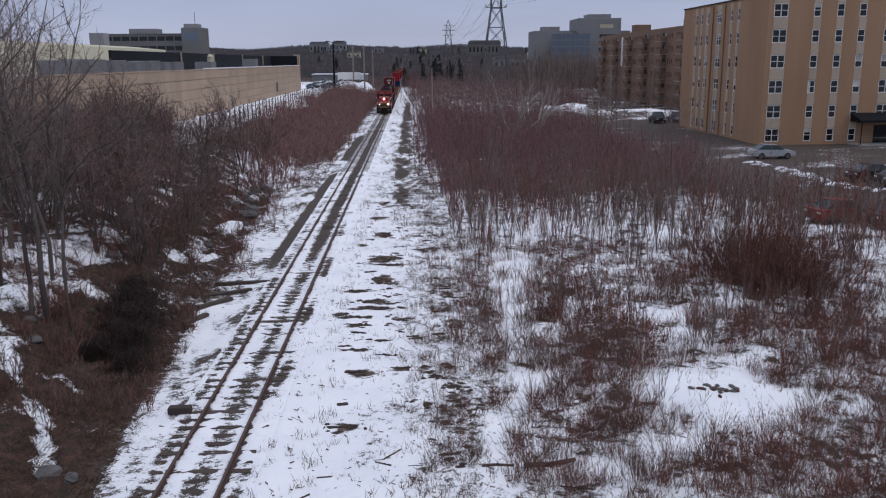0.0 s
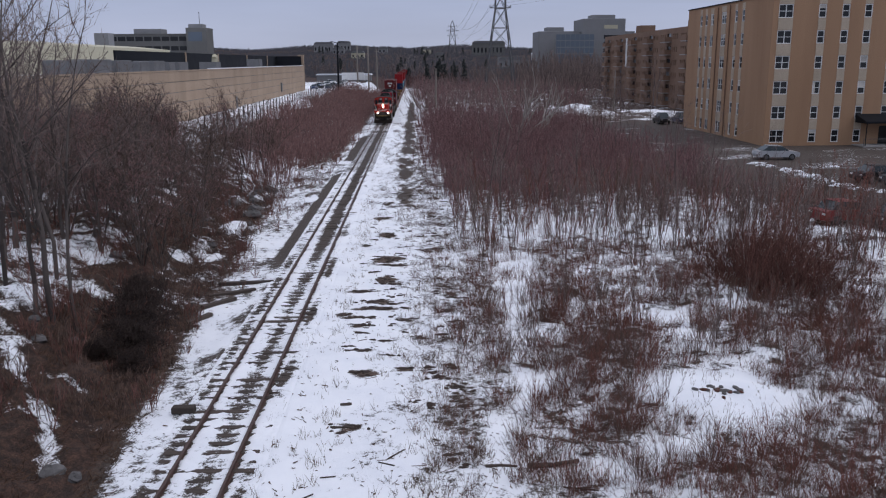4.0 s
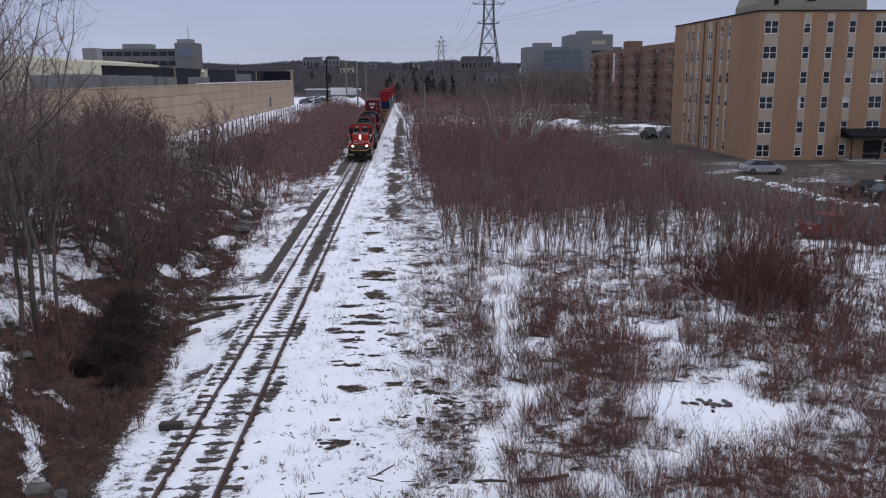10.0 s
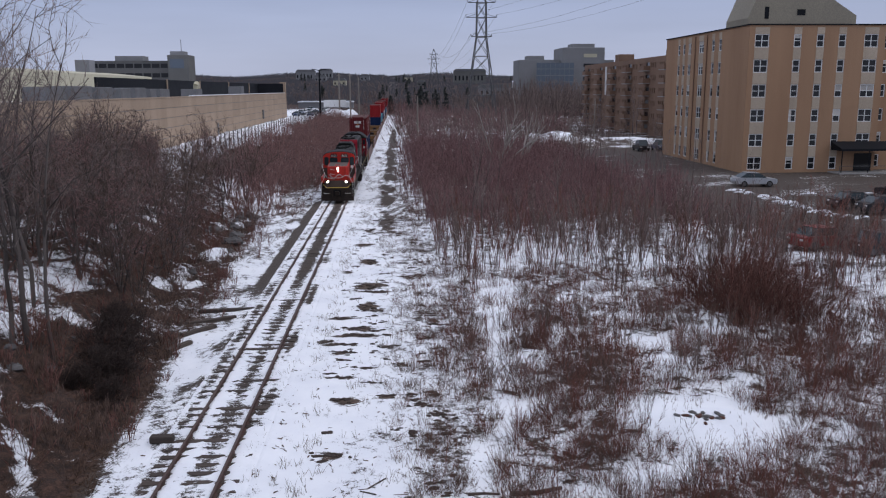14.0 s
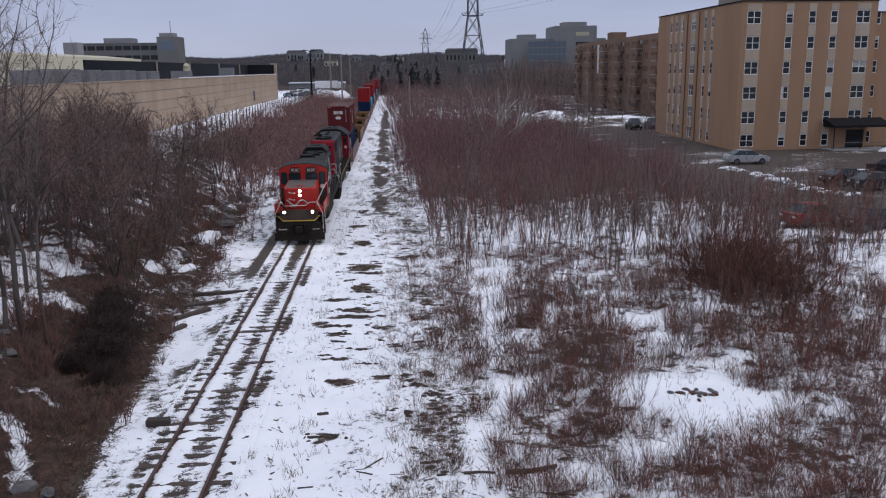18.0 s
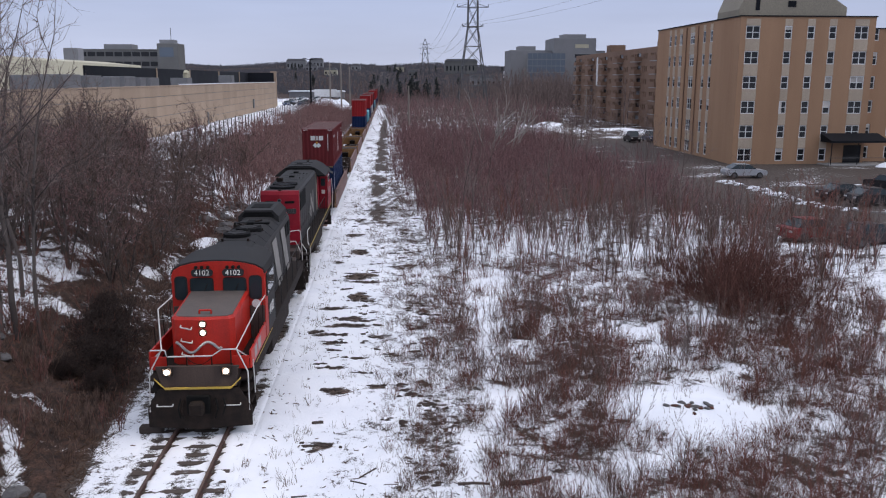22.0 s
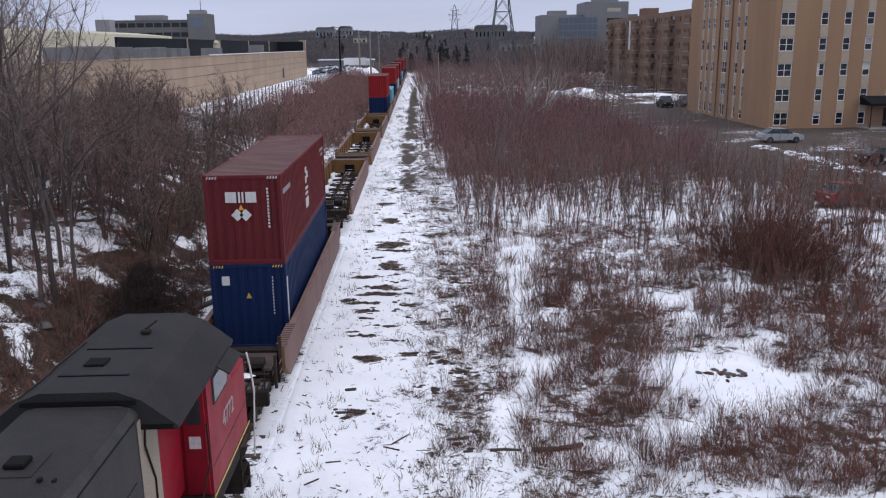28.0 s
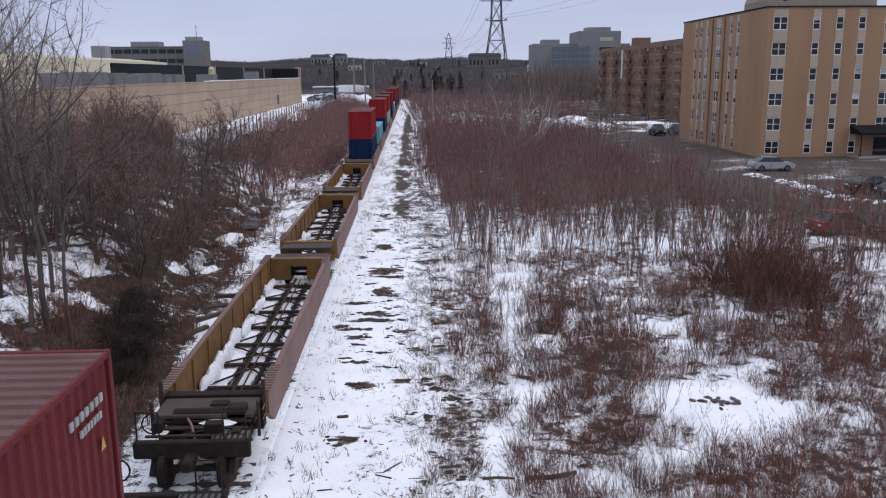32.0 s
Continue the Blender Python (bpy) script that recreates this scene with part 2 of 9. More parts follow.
M_WELL = mat("well_car_ochre", (0.2, 0.095, 0.024), 0.65, 0, (0.07, 0.034, 0.014), 0.6, 1.1, 25, 0.1)
M_WELLOUT = mat("well_car_faded_pink", (0.19, 0.108, 0.093), 0.7, 0, (0.115, 0.064, 0.053), 0.6, 0.9, 25, 0.1, streak=True)
M_SNOW = mat("loose_snow", (0.82, 0.84, 0.88), 0.8, 0, (0.7, 0.72, 0.76), 0.5, 1.5, 12, 0.4)
M_BRICK = mat("ochre_brick", (0.385, 0.228, 0.132), 0.85, 0, (0.3, 0.172, 0.1), 0.65, 0.35, 14, 0.25, streak=True)
M_SPANDREL = mat("buff_panel", (0.46, 0.375, 0.285), 0.8, 0, (0.35, 0.275, 0.2), 0.5, 0.6, 14, 0.1, streak=True)
M_BRICKRED = mat("brown_brick", (0.215, 0.128, 0.085), 0.85, 0, (0.165, 0.098, 0.067), 0.6, 0.3, 12, 0.25, streak=True)
M_FRAME = mat("white_window_frame", (0.72, 0.72, 0.71), 0.5, 0, (0.55, 0.55, 0.54), 0.5, 2, 20, 0)
M_PANE = glass("window_pane", (0.012, 0.013, 0.015), 0.12)
M_CURTAIN = mat("drawn_curtain", (0.5, 0.47, 0.43), 0.8, 0, (0.36, 0.33, 0.3), 0.5, 2, 20, 0, vary=0.5)
M_BEIGE = mat("beige_block_wall", (0.40, 0.295, 0.208), 0.85, 0, (0.3, 0.22, 0.153), 0.6, 0.25, 10, 0.2, streak=True)
M_ROOFDARK = mat("black_roof_screen", (0.007, 0.008, 0.011), 0.7, 0, (0.013, 0.014, 0.018), 0.6, 0.4, 10, 0.1, spec=0.15)
M_ROOFGREY = mat("grey_roofing", (0.16, 0.16, 0.165), 0.8, 0, (0.11, 0.11, 0.11), 0.6, 0.5, 10, 0.1)
M_CREAMWALL = mat("cream_cladding", (0.50, 0.46, 0.33), 0.7, 0, (0.42, 0.39, 0.29), 0.5, 0.2, 8, 0.05)
M_PENT = mat("penthouse_cladding", (0.25, 0.22, 0.165), 0.7, 0, (0.21, 0.185, 0.145), 0.5, 0.3, 8, 0.05, streak=True)
M_CONC = mat("grey_concrete", (0.3, 0.29, 0.28), 0.85, 0, (0.22, 0.21, 0.2), 0.6, 0.4, 12, 0.2)
M_OFFICE = mat("office_concrete", (0.235, 0.235, 0.24), 0.8, 0, (0.18, 0.178, 0.18), 0.6, 0.1, 6, 0.1)
M_DULLOFFICE = mat("dull_office_panel", (0.15, 0.148, 0.14), 0.8, 0, (0.11, 0.107, 0.1), 0.6, 0.1, 6, 0.1)
M_BLUEGLASS = glass("blue_curtain_wall", (0.12, 0.15, 0.185), 0.25)
M_STEEL = mat("galvanised_steel", (0.11, 0.112, 0.116), 0.55, 0.5, (0.075, 0.075, 0.075), 0.5, 2, 20, 0.05)
M_WOODPOLE = mat("weathered_pole", (0.22, 0.19, 0.165), 0.9, 0, (0.3, 0.27, 0.235), 0.6, 1.5, 30, 0.3, streak=True)
M_TWIG = twig_material("red_brown_twigs", (0.103, 0.0575, 0.0552), (0.276, 0.161, 0.149))
M_NEARTWIG = twig_material("dark_red_brown_twigs", (0.078, 0.03, 0.024), (0.235, 0.102, 0.08))
M_NEARBARK = twig_material("dark_grey_bark", (0.06, 0.04, 0.033), (0.18, 0.118, 0.096))
M_HAZE = twig_material("thicket_twigs", (0.092, 0.049, 0.05), (0.245, 0.14, 0.138))
M_DARKBARK = twig_material("dark_tree_bark", (0.045, 0.036, 0.033), (0.12, 0.1, 0.09))
M_TWIGG = twig_material("grey_brown_bark", (0.084, 0.0615, 0.0565), (0.226, 0.173, 0.158))
M_TWIGR = twig_material("reddish_brush", (0.08, 0.036, 0.03), (0.2, 0.1, 0.084))
M_PALE = twig_material("pale_dead_wood", (0.26, 0.23, 0.21), (0.4, 0.365, 0.33))
M_DARKBRUSH = twig_material("dark_brush", (0.021, 0.016, 0.0145), (0.072, 0.05, 0.043))
M_BRAMBLE = twig_material("dark_bramble_stems", (0.048, 0.021, 0.017), (0.14, 0.064, 0.05))
M_RUSTWEED = twig_material("rust_weeds", (0.062, 0.022, 0.015), (0.185, 0.07, 0.046))
M_BANKGRASS = twig_material("bank_grass", (0.032, 0.018, 0.013), (0.12, 0.072, 0.047))
M_GRASS = twig_material("dry_grass", (0.085, 0.06, 0.044), (0.2, 0.15, 0.11))
M_NEEDLE = twig_material("dark_needles", (0.03, 0.036, 0.036), (0.05, 0.056, 0.052))
# blue-grey paleness of distance haze is put into this wood's colour
M_FARWOOD = twig_material("hazed_far_wood", (0.078, 0.078, 0.088), (0.092, 0.09, 0.1))
M_CLOD = mat("dark_earth", (0.045, 0.032, 0.026), 0.95, 0, (0.085, 0.062, 0.05), 0.6, 4, 40, 0.5)
M_STONE = mat("dark_rock", (0.08, 0.075, 0.075), 0.85, 0, (0.16, 0.15, 0.145), 0.6, 3, 30, 0.5, vary=0.4)
M_LEAFLITTER = mat("red_leaves", (0.10, 0.035, 0.022), 0.9, 0, (0.06, 0.03, 0.02), 0.6, 8, 50, 0.4, vary=0.4)
M_CARS = [mat("car_paint_" + c, v, 0.3, 0.3, tuple(q * 0.8 for q in v), 0.4, 2, 30, 0) for c, v in
          (("silver", (0.42, 0.43, 0.45)), ("black", (0.02, 0.02, 0.023)), ("blue", (0.03, 0.05, 0.12)), ("white", (0.7, 0.7, 0.7)), ("red", (0.25, 0.02, 0.02)))]
M_TYRE = mat("tyre_rubber", (0.018, 0.018, 0.018), 0.85, 0, None, 0.3, 5, 40, 0.1)
M_LOGO = [mat("label_" + c, v, 0.5, 0, None, 0.2, 5, 40, 0) for c, v in (("red", (0.5, 0.05, 0.04)), ("orange", (0.75, 0.36, 0.03)), ("green", (0.1, 0.3, 0.12)))]


# mesh helpers --------------------------------------------------------------
class Geo:
    """Collects faces for one mesh."""

    def __init__(self):
        self.v, self.f = [], []

    def add(self, vs, fs):
        o = len(self.v)
        self.v.extend(tuple(p) for p in vs)
        self.f.extend(tuple(i + o for i in q) for q in fs)
        return self

    def box(self, x0, x1, y0, y1, z0, z1):
        return self.add([(x, y, z) for x in (x0, x1) for y in (y0, y1) for z in (z0, z1)],
                        [(0, 1, 3, 2), (4, 6, 7, 5), (0, 4, 5, 1), (2, 3, 7, 6), (0, 2, 6, 4), (1, 5, 7, 3)])

    def cbox(self, x0, x1, y0, y1, z0, z1, c=0.02):
        """A box with all edges chamfered by c."""
        lo, hi = (x0, y0, z0), (x1, y1, z1)
        vs, ix = [], {}
        for s in [(a, b, d) for a in (0, 1) for b in (0, 1) for d in (0, 1)]:
            for ax in range(3):
                p = []
                for k in range(3):
                    e = hi[k] if s[k] else lo[k]
                    p.append(e if k == ax else (e - c if s[k] else e + c))
                ix[s, ax] = len(vs)
                vs.append(p)
        fs = []
        mid = [(a + b) / 2 for a, b in zip(lo, hi)]

        def face(q):
            a, b, d = (Vector(vs[i]) for i in q[:3])
            nrm = (b - a).cross(d - a)
            ctr = sum((Vector(vs[i]) for i in q), Vector()) / len(q) - Vector(mid)
            fs.append(q if nrm.dot(ctr) > 0 else q[::-1])

        for ax in range(3):
            u, w = [k for k in range(3) if k != ax]
            for sg in (0, 1):
                q = []
                for a, b in ((0, 0), (1, 0), (1, 1), (0, 1)):
                    s = [0, 0, 0]
                    s[ax], s[u], s[w] = sg, a, b
                    q.append(ix[tuple(s), ax])
                face(tuple(q))
                for sg2 in (0, 1):
                    s0, s1 = [0, 0, 0], [0, 0, 0]
                    s0[u], s0[w], s1[u], s1[w] = sg, sg2, sg, sg2
                    s0[ax], s1[ax] = 0, 1
                    face((ix[tuple(s0), u], ix[tuple(s1), u], ix[tuple(s1), w], ix[tuple(s0), w]))
        for s in [(a, b, d) for a in (0, 1) for b in (0, 1) for d in (0, 1)]:
            face((ix[s, 0], ix[s, 1], ix[s, 2]))
        return self.add(vs, fs)

    def rod(self, p0, p1, r0, r1=None, n=8, caps=True):
        p0, p1 = Vector(p0), Vector(p1)
        r1 = r0 if r1 is None else r1
        d = (p1 - p0).normalized()
        a = d.cross(Vector((0, 0, 1)) if abs(d.z) < 0.9 else Vector((1, 0, 0))).normalized()
        b = d.cross(a)
        vs = []
        for p, r in ((p0, r0), (p1, r1)):
            for k in range(n):
                w = 2 * math.pi * k / n
                vs.append(p + (a * math.cos(w) + b * math.sin(w)) * r)
        fs = [(k, n + k, n + (k + 1) % n, (k + 1) % n) for k in range(n)]
        if caps:
            fs += [tuple(range(n)), tuple(range(2 * n - 1, n - 1, -1))]
        return self.add(vs, fs)

    def tube(self, pts, r, n=6):
        for a, b in zip(pts, pts[1:]):
            self.rod(a, b, r, n=n)
        return self

    def prism(self, profile, a0, a1, axis="y"):
        """A closed outline drawn out along an axis. The outline is (x, z) for y, (y, z) for x, (x, y) for z."""
        n = len(profile)
        mk = {"y": lambda u, w, t: (u, t, w), "x": lambda u, w, t: (t, u, w), "z": lambda u, w, t: (u, w, t)}[axis]
        vs = [mk(u, w, t) for t in (a0, a1) for u, w in profile]
        fs = [(k, (k + 1) % n, n + (k + 1) % n, n + k) for k in range(n)] + [tuple(range(n - 1, -1, -1)), tuple(range(n, 2 * n))]
        return self.add(vs, fs)

    def ball(self, c, rx, ry, rz, nu=10, nv=6, jag=0.0, rng=None):
        vs, fs = [], []
        for i in range(nv + 1):
            th = math.pi * i / nv
            for k in range(nu):
                ph = 2 * math.pi * k / nu
                j = 1 + (rng.uniform(-jag, jag) if rng and jag else 0)
                vs.append((c[0] + rx * j * math.sin(th) * math.cos(ph), c[1] + ry * j * math.sin(th) * math.sin(ph), c[2] + rz * j * math.cos(th)))
        for i in range(nv):
            for k in range(nu):
                fs.append((i * nu + k, (i + 1) * nu + k, (i + 1) * nu + (k + 1) % nu, i * nu + (k + 1) % nu))
        return self.add(vs, fs)

    def mesh(self, name, material, smooth=False, fix=True):
        me = bpy.data.meshes.new(name)
        me.from_pydata(self.v, [], self.f)
        if fix:
            bm = bmesh.new()
            bm.from_mesh(me)
            bmesh.ops.recalc_face_normals(bm, faces=bm.faces)
            bm.to_mesh(me)
            bm.free()
        me.materials.append(material)
        if smooth:
            me.polygons.foreach_set("use_smooth", [True] * len(me.polygons))
            me.set_sharp_from_angle(angle=radians(35))
        return me


def part(name, geo, material, parent=None, label="", at=(0, 0, 0), smooth=False):
    """One mesh object under a thing or a part. geo: a Geo, or a mesh that alike pieces share."""
    me = geo.mesh(name, material, smooth) if isinstance(geo, Geo) else geo
    ob = new(name, me)
    ob.location = at
    if parent is not None:
        ob.parent = parent
    return tagged(ob, label)


def empty(name, at=(0, 0, 0), **tags):
    ob = new(name)
    ob.location = at
    ob.empty_display_size = 0.3
    return tagged(ob, **tags)


def words(name, text, size, material, parent, m, label="", thick=0.006):
    """Raised lettering as a mesh under its thing, centred, facing +z of the pose m."""
    cu = bpy.data.curves.new(name, "FONT")
    cu.body, cu.size, cu.extrude, cu.align_x, cu.align_y = text, size, thick, "CENTER", "CENTER"
    tmp = new(name, cu)
    bpy.context.view_layer.update()
    me = bpy.data.meshes.new_from_object(tmp.evaluated_get(bpy.context.evaluated_depsgraph_get()))
    bpy.data.objects.remove(tmp)
    bpy.data.curves.remove(cu)
    me.materials.clear()
    me.materials.append(material)
    me.transform(m)
    ob = new(name, me)
    ob.parent = parent
    return tagged(ob, label)


def sticks(name, P0, P1, R0, R1, material, n=3, pointed=0.0095):
    """A mesh of many sticks, given as arrays: tapered rods, and pointed slivers where they are thinner than 'pointed'."""
    P0, P1, R0, R1 = (np.asarray(a, np.float32) for a in (P0, P1, R0, R1))
    d = P1 - P0
    d /= np.linalg.norm(d, axis=1, keepdims=True) + 1e-9
    ref = np.where(np.abs(d[:, 2:3]) < 0.9, np.array([[0, 0, 1.0]]), np.array([[1.0, 0, 0]]))
    a = np.cross(d, ref)
    a /= np.linalg.norm(a, axis=1, keepdims=True) + 1e-9
    b = np.cross(d, a)
    thin = R0 <= pointed

    def ring(sel, m):
        w = 2 * np.pi * np.arange(m) / m
        return a[sel][:, None] * np.cos(w)[None, :, None] + b[sel][:, None] * np.sin(w)[None, :, None]

    k = np.arange(n)
    T = ring(~thin, n)
    V1 = np.concatenate([P0[~thin][:, None] + T * R0[~thin][:, None, None], P1[~thin][:, None] + T * R1[~thin][:, None, None]], 1).reshape(-1, 3)
    q = np.stack([k, n + k, n + (k + 1) % n, (k + 1) % n], 1)
    F1 = (np.arange(len(T))[:, None, None] * 2 * n + q[None]).reshape(-1)
    C = ring(thin, 3)
    V2 = np.concatenate([P0[thin][:, None] + C * (R0 + R1)[thin][:, None, None], P1[thin][:, None]], 1).reshape(-1, 3)
    F2 = (len(V1) + np.arange(len(C))[:, None, None] * 4 + np.array([(0, 3, 1), (1, 3, 2), (2, 3, 0)])[None]).reshape(-1)
    n4, n3 = len(F1) // 4, len(F2) // 3
    V = np.concatenate([V1, V2])
    me = bpy.data.meshes.new(name)
    me.vertices.add(len(V))
    me.vertices.foreach_set("co", V.ravel().astype(np.float32))
    me.loops.add(len(F1) + len(F2))
    me.loops.foreach_set("vertex_index", np.concatenate([F1, F2]).astype(np.int32))
    me.polygons.add(n4 + n3)
    me.polygons.foreach_set("loop_start", np.concatenate([np.arange(n4) * 4, n4 * 4 + np.arange(n3) * 3]).astype(np.int32))
    me.update(calc_edges=True)
    me.materials.append(material)
    return me


# the lie of the land -----------------------------------------------------------
def sstep(a, b, x):
    t = np.clip((np.asarray(x, float) - a) / (b - a), 0, 1)
    return t * t * (3 - 2 * t)


WAVE = {}


def waves(x, y, seed, size):
    """Smooth made-up unevenness, about -1 to 1."""
    if seed not in WAVE:
        r = np.random.RandomState(seed)
        WAVE[seed] = [(math.cos(a), math.sin(a), p, w) for a, p, w in zip(r.uniform(0, 6.28, 7), r.uniform(0, 6.28, 7), r.uniform(0.6, 1.9, 7))]
    z = 0
    for c, s, p, w in WAVE[seed]:
        z = z + np.sin((c * x + s * y) * (w * 6.28 / size) + p)
    return z / 3.2


def toe(y):
    """Where the cutting's bank begins, left of the track."""
    return np.interp(y, [0, 20, 35, 42, 62, 90, 150, 260, 400], [-7.9, -8.2, -9.3, -9.7, -11.0, -11.8, -12.5, -13, -14])


# bare patches on the cleared strip: x, y, half width, half length
PATCHES = [(-1.65, 43.8, 0.8, 0.9), (-1.3, 42.4, 0.7, 0.35), (-1.64, 39.5, 0.45, 0.7), (-1.87, 36.0, 0.7, 0.35), (-2.6, 37.6, 0.7, 0.2), (-2.0, 34.9, 0.8, 0.22),
           (-2.47, 33.5, 0.75, 0.22), (-3.1, 33.9, 0.35, 0.22), (-2.3, 32.4, 0.5, 0.25), (-1.94, 26.9, 0.45, 0.32), (-2.2, 29.2, 0.5, 0.16), (-2.08, 22.7, 0.5, 0.24),
           (-0.52, 27.4, 0.3, 0.14), (-1.0, 35.6, 0.35, 0.12), (-0.6, 33.0, 0.3, 0.1), (-1.9, 50.5, 0.5, 0.6), (-2.4, 56.0, 0.5, 0.6), (-2.2, 62, 0.4, 0.9), (-1.4, 30.4, 0.4, 0.12), (-2.9, 47.5, 0.3, 0.3)]


# rust-brown clumps of weeds on the waste ground
CLUMPS = [(1.1, 30.0), (1.2, 26.1), (1.3, 22.6), (0.2, 24.3), (2.2, 33.6), (0.9, 37.2), (0.4, 40.1), (0.9, 57.7), (0.7, 34.2), (2.0, 45.5),
          (5.4, 29.4), (6.6, 36.8), (5.9, 27.9), (7.0, 23.9), (7.6, 22.6), (9.5, 20.4), (14.0, 23.9), (11.9, 31.2), (13.2, 31.4), (16.1, 29.8), (6.2, 24.6), (4.4, 22.4), (6.2, 21.8), (6.9, 31.8), (12.2, 19.8),
          (13.4, 25.6), (12.6, 21.8), (15.0, 27.4), (11.2, 20.2), (14.6, 30.8), (17.2, 32.6), (8.2, 30.2), (10.8, 18.6), (16.0, 25.6), (5.2, 32.6), (4.9, 26.2), (8.9, 19.4), (13.4, 28.6), (7.4, 27.2), (18.6, 31.8)]


def trail(y):
    """Middle of the trodden path through the weeds."""
    return np.interp(y, [17, 19, 20.4, 24, 27, 30.5, 37, 42, 50], [1.2, 1.6, 2.2, 3.0, 3.5, 3.8, 4.3, 5.4, 7.0])


def land(x, y):
    """Height of the ground."""
    x, y = np.asarray(x, float), np.asarray(y, float)
    z = -0.24 + 0.05 * waves(x, y, 3, 9) + 0.025 * waves(x, y, 4, 2.3)
    # track bed: level, snow and ballast about as high as the ties
    bed = 1 - sstep(1.5, 2.4, np.abs(x - XT))
    z = z * (1 - bed) + bed * -0.15
    fine = bed * sstep(15, 15.6, y) * (1 - sstep(79, 80, y))
    z = z - 0.12 * fine * (1 - sstep(1.3, 1.55, np.abs(x - XT)))
    # bank and the terrace above it
    d = toe(y) - x
    up = 2.35 * sstep(0, 7.5, d) + 0.22 * sstep(0, 2, d) * waves(x, y, 7, 4.5) + 0.1 * sstep(0, 1, d) * waves(x, y, 8, 1.5)
    z = z + up * (1 - sstep(40, 60, d) * 0.0)
    # right-hand waste ground
    rr = sstep(1, 4, x)
    z = z + rr * (0.16 * waves(x, y, 9, 11) + 0.07 * waves(x, y, 10, 3.2))
    # snow-covered hump with stones, and ploughed heaps by the yard
    z = z + 0.5 * np.exp(-(((x - 9.3) / 2.35 + 0.06 * waves(x, y, 50, 2.5)) ** 2 + ((y - 24.4) / 2.3) ** 2) ** 2)
    for hx, hy, hw, hl, hh in ((29, 152, 7.5, 4, 2.6), (46, 165, 9, 4, 0.9), (38, 158, 3, 3, 0.8)):
        z = z + hh * np.exp(-(((x - hx) / hw) ** 2 + ((y - hy) / hl) ** 2) ** 2) * (1 + 0.2 * waves(x, y, 11, 3))
    # yard beyond stays level
    yard = sstep(24, 30, x) * sstep(48, 60, y) * (1 - sstep(140, 150, y))
    z = z * (1 - yard) + yard * (0.0 + 0.02 * waves(x, y, 12, 6))
    # far hills closing the valley
    hill = sstep(380, 1400, y) * (33 - 8 * (1 - sstep(-260, -60, x)) + 6 * waves(x, 0 * y, 13, 900) + 4 * waves(x, y, 14, 330)) + sstep(120, 700, x) * sstep(180, 500, y) * 14 + sstep(150, 800, -x) * 14
    return z + hill


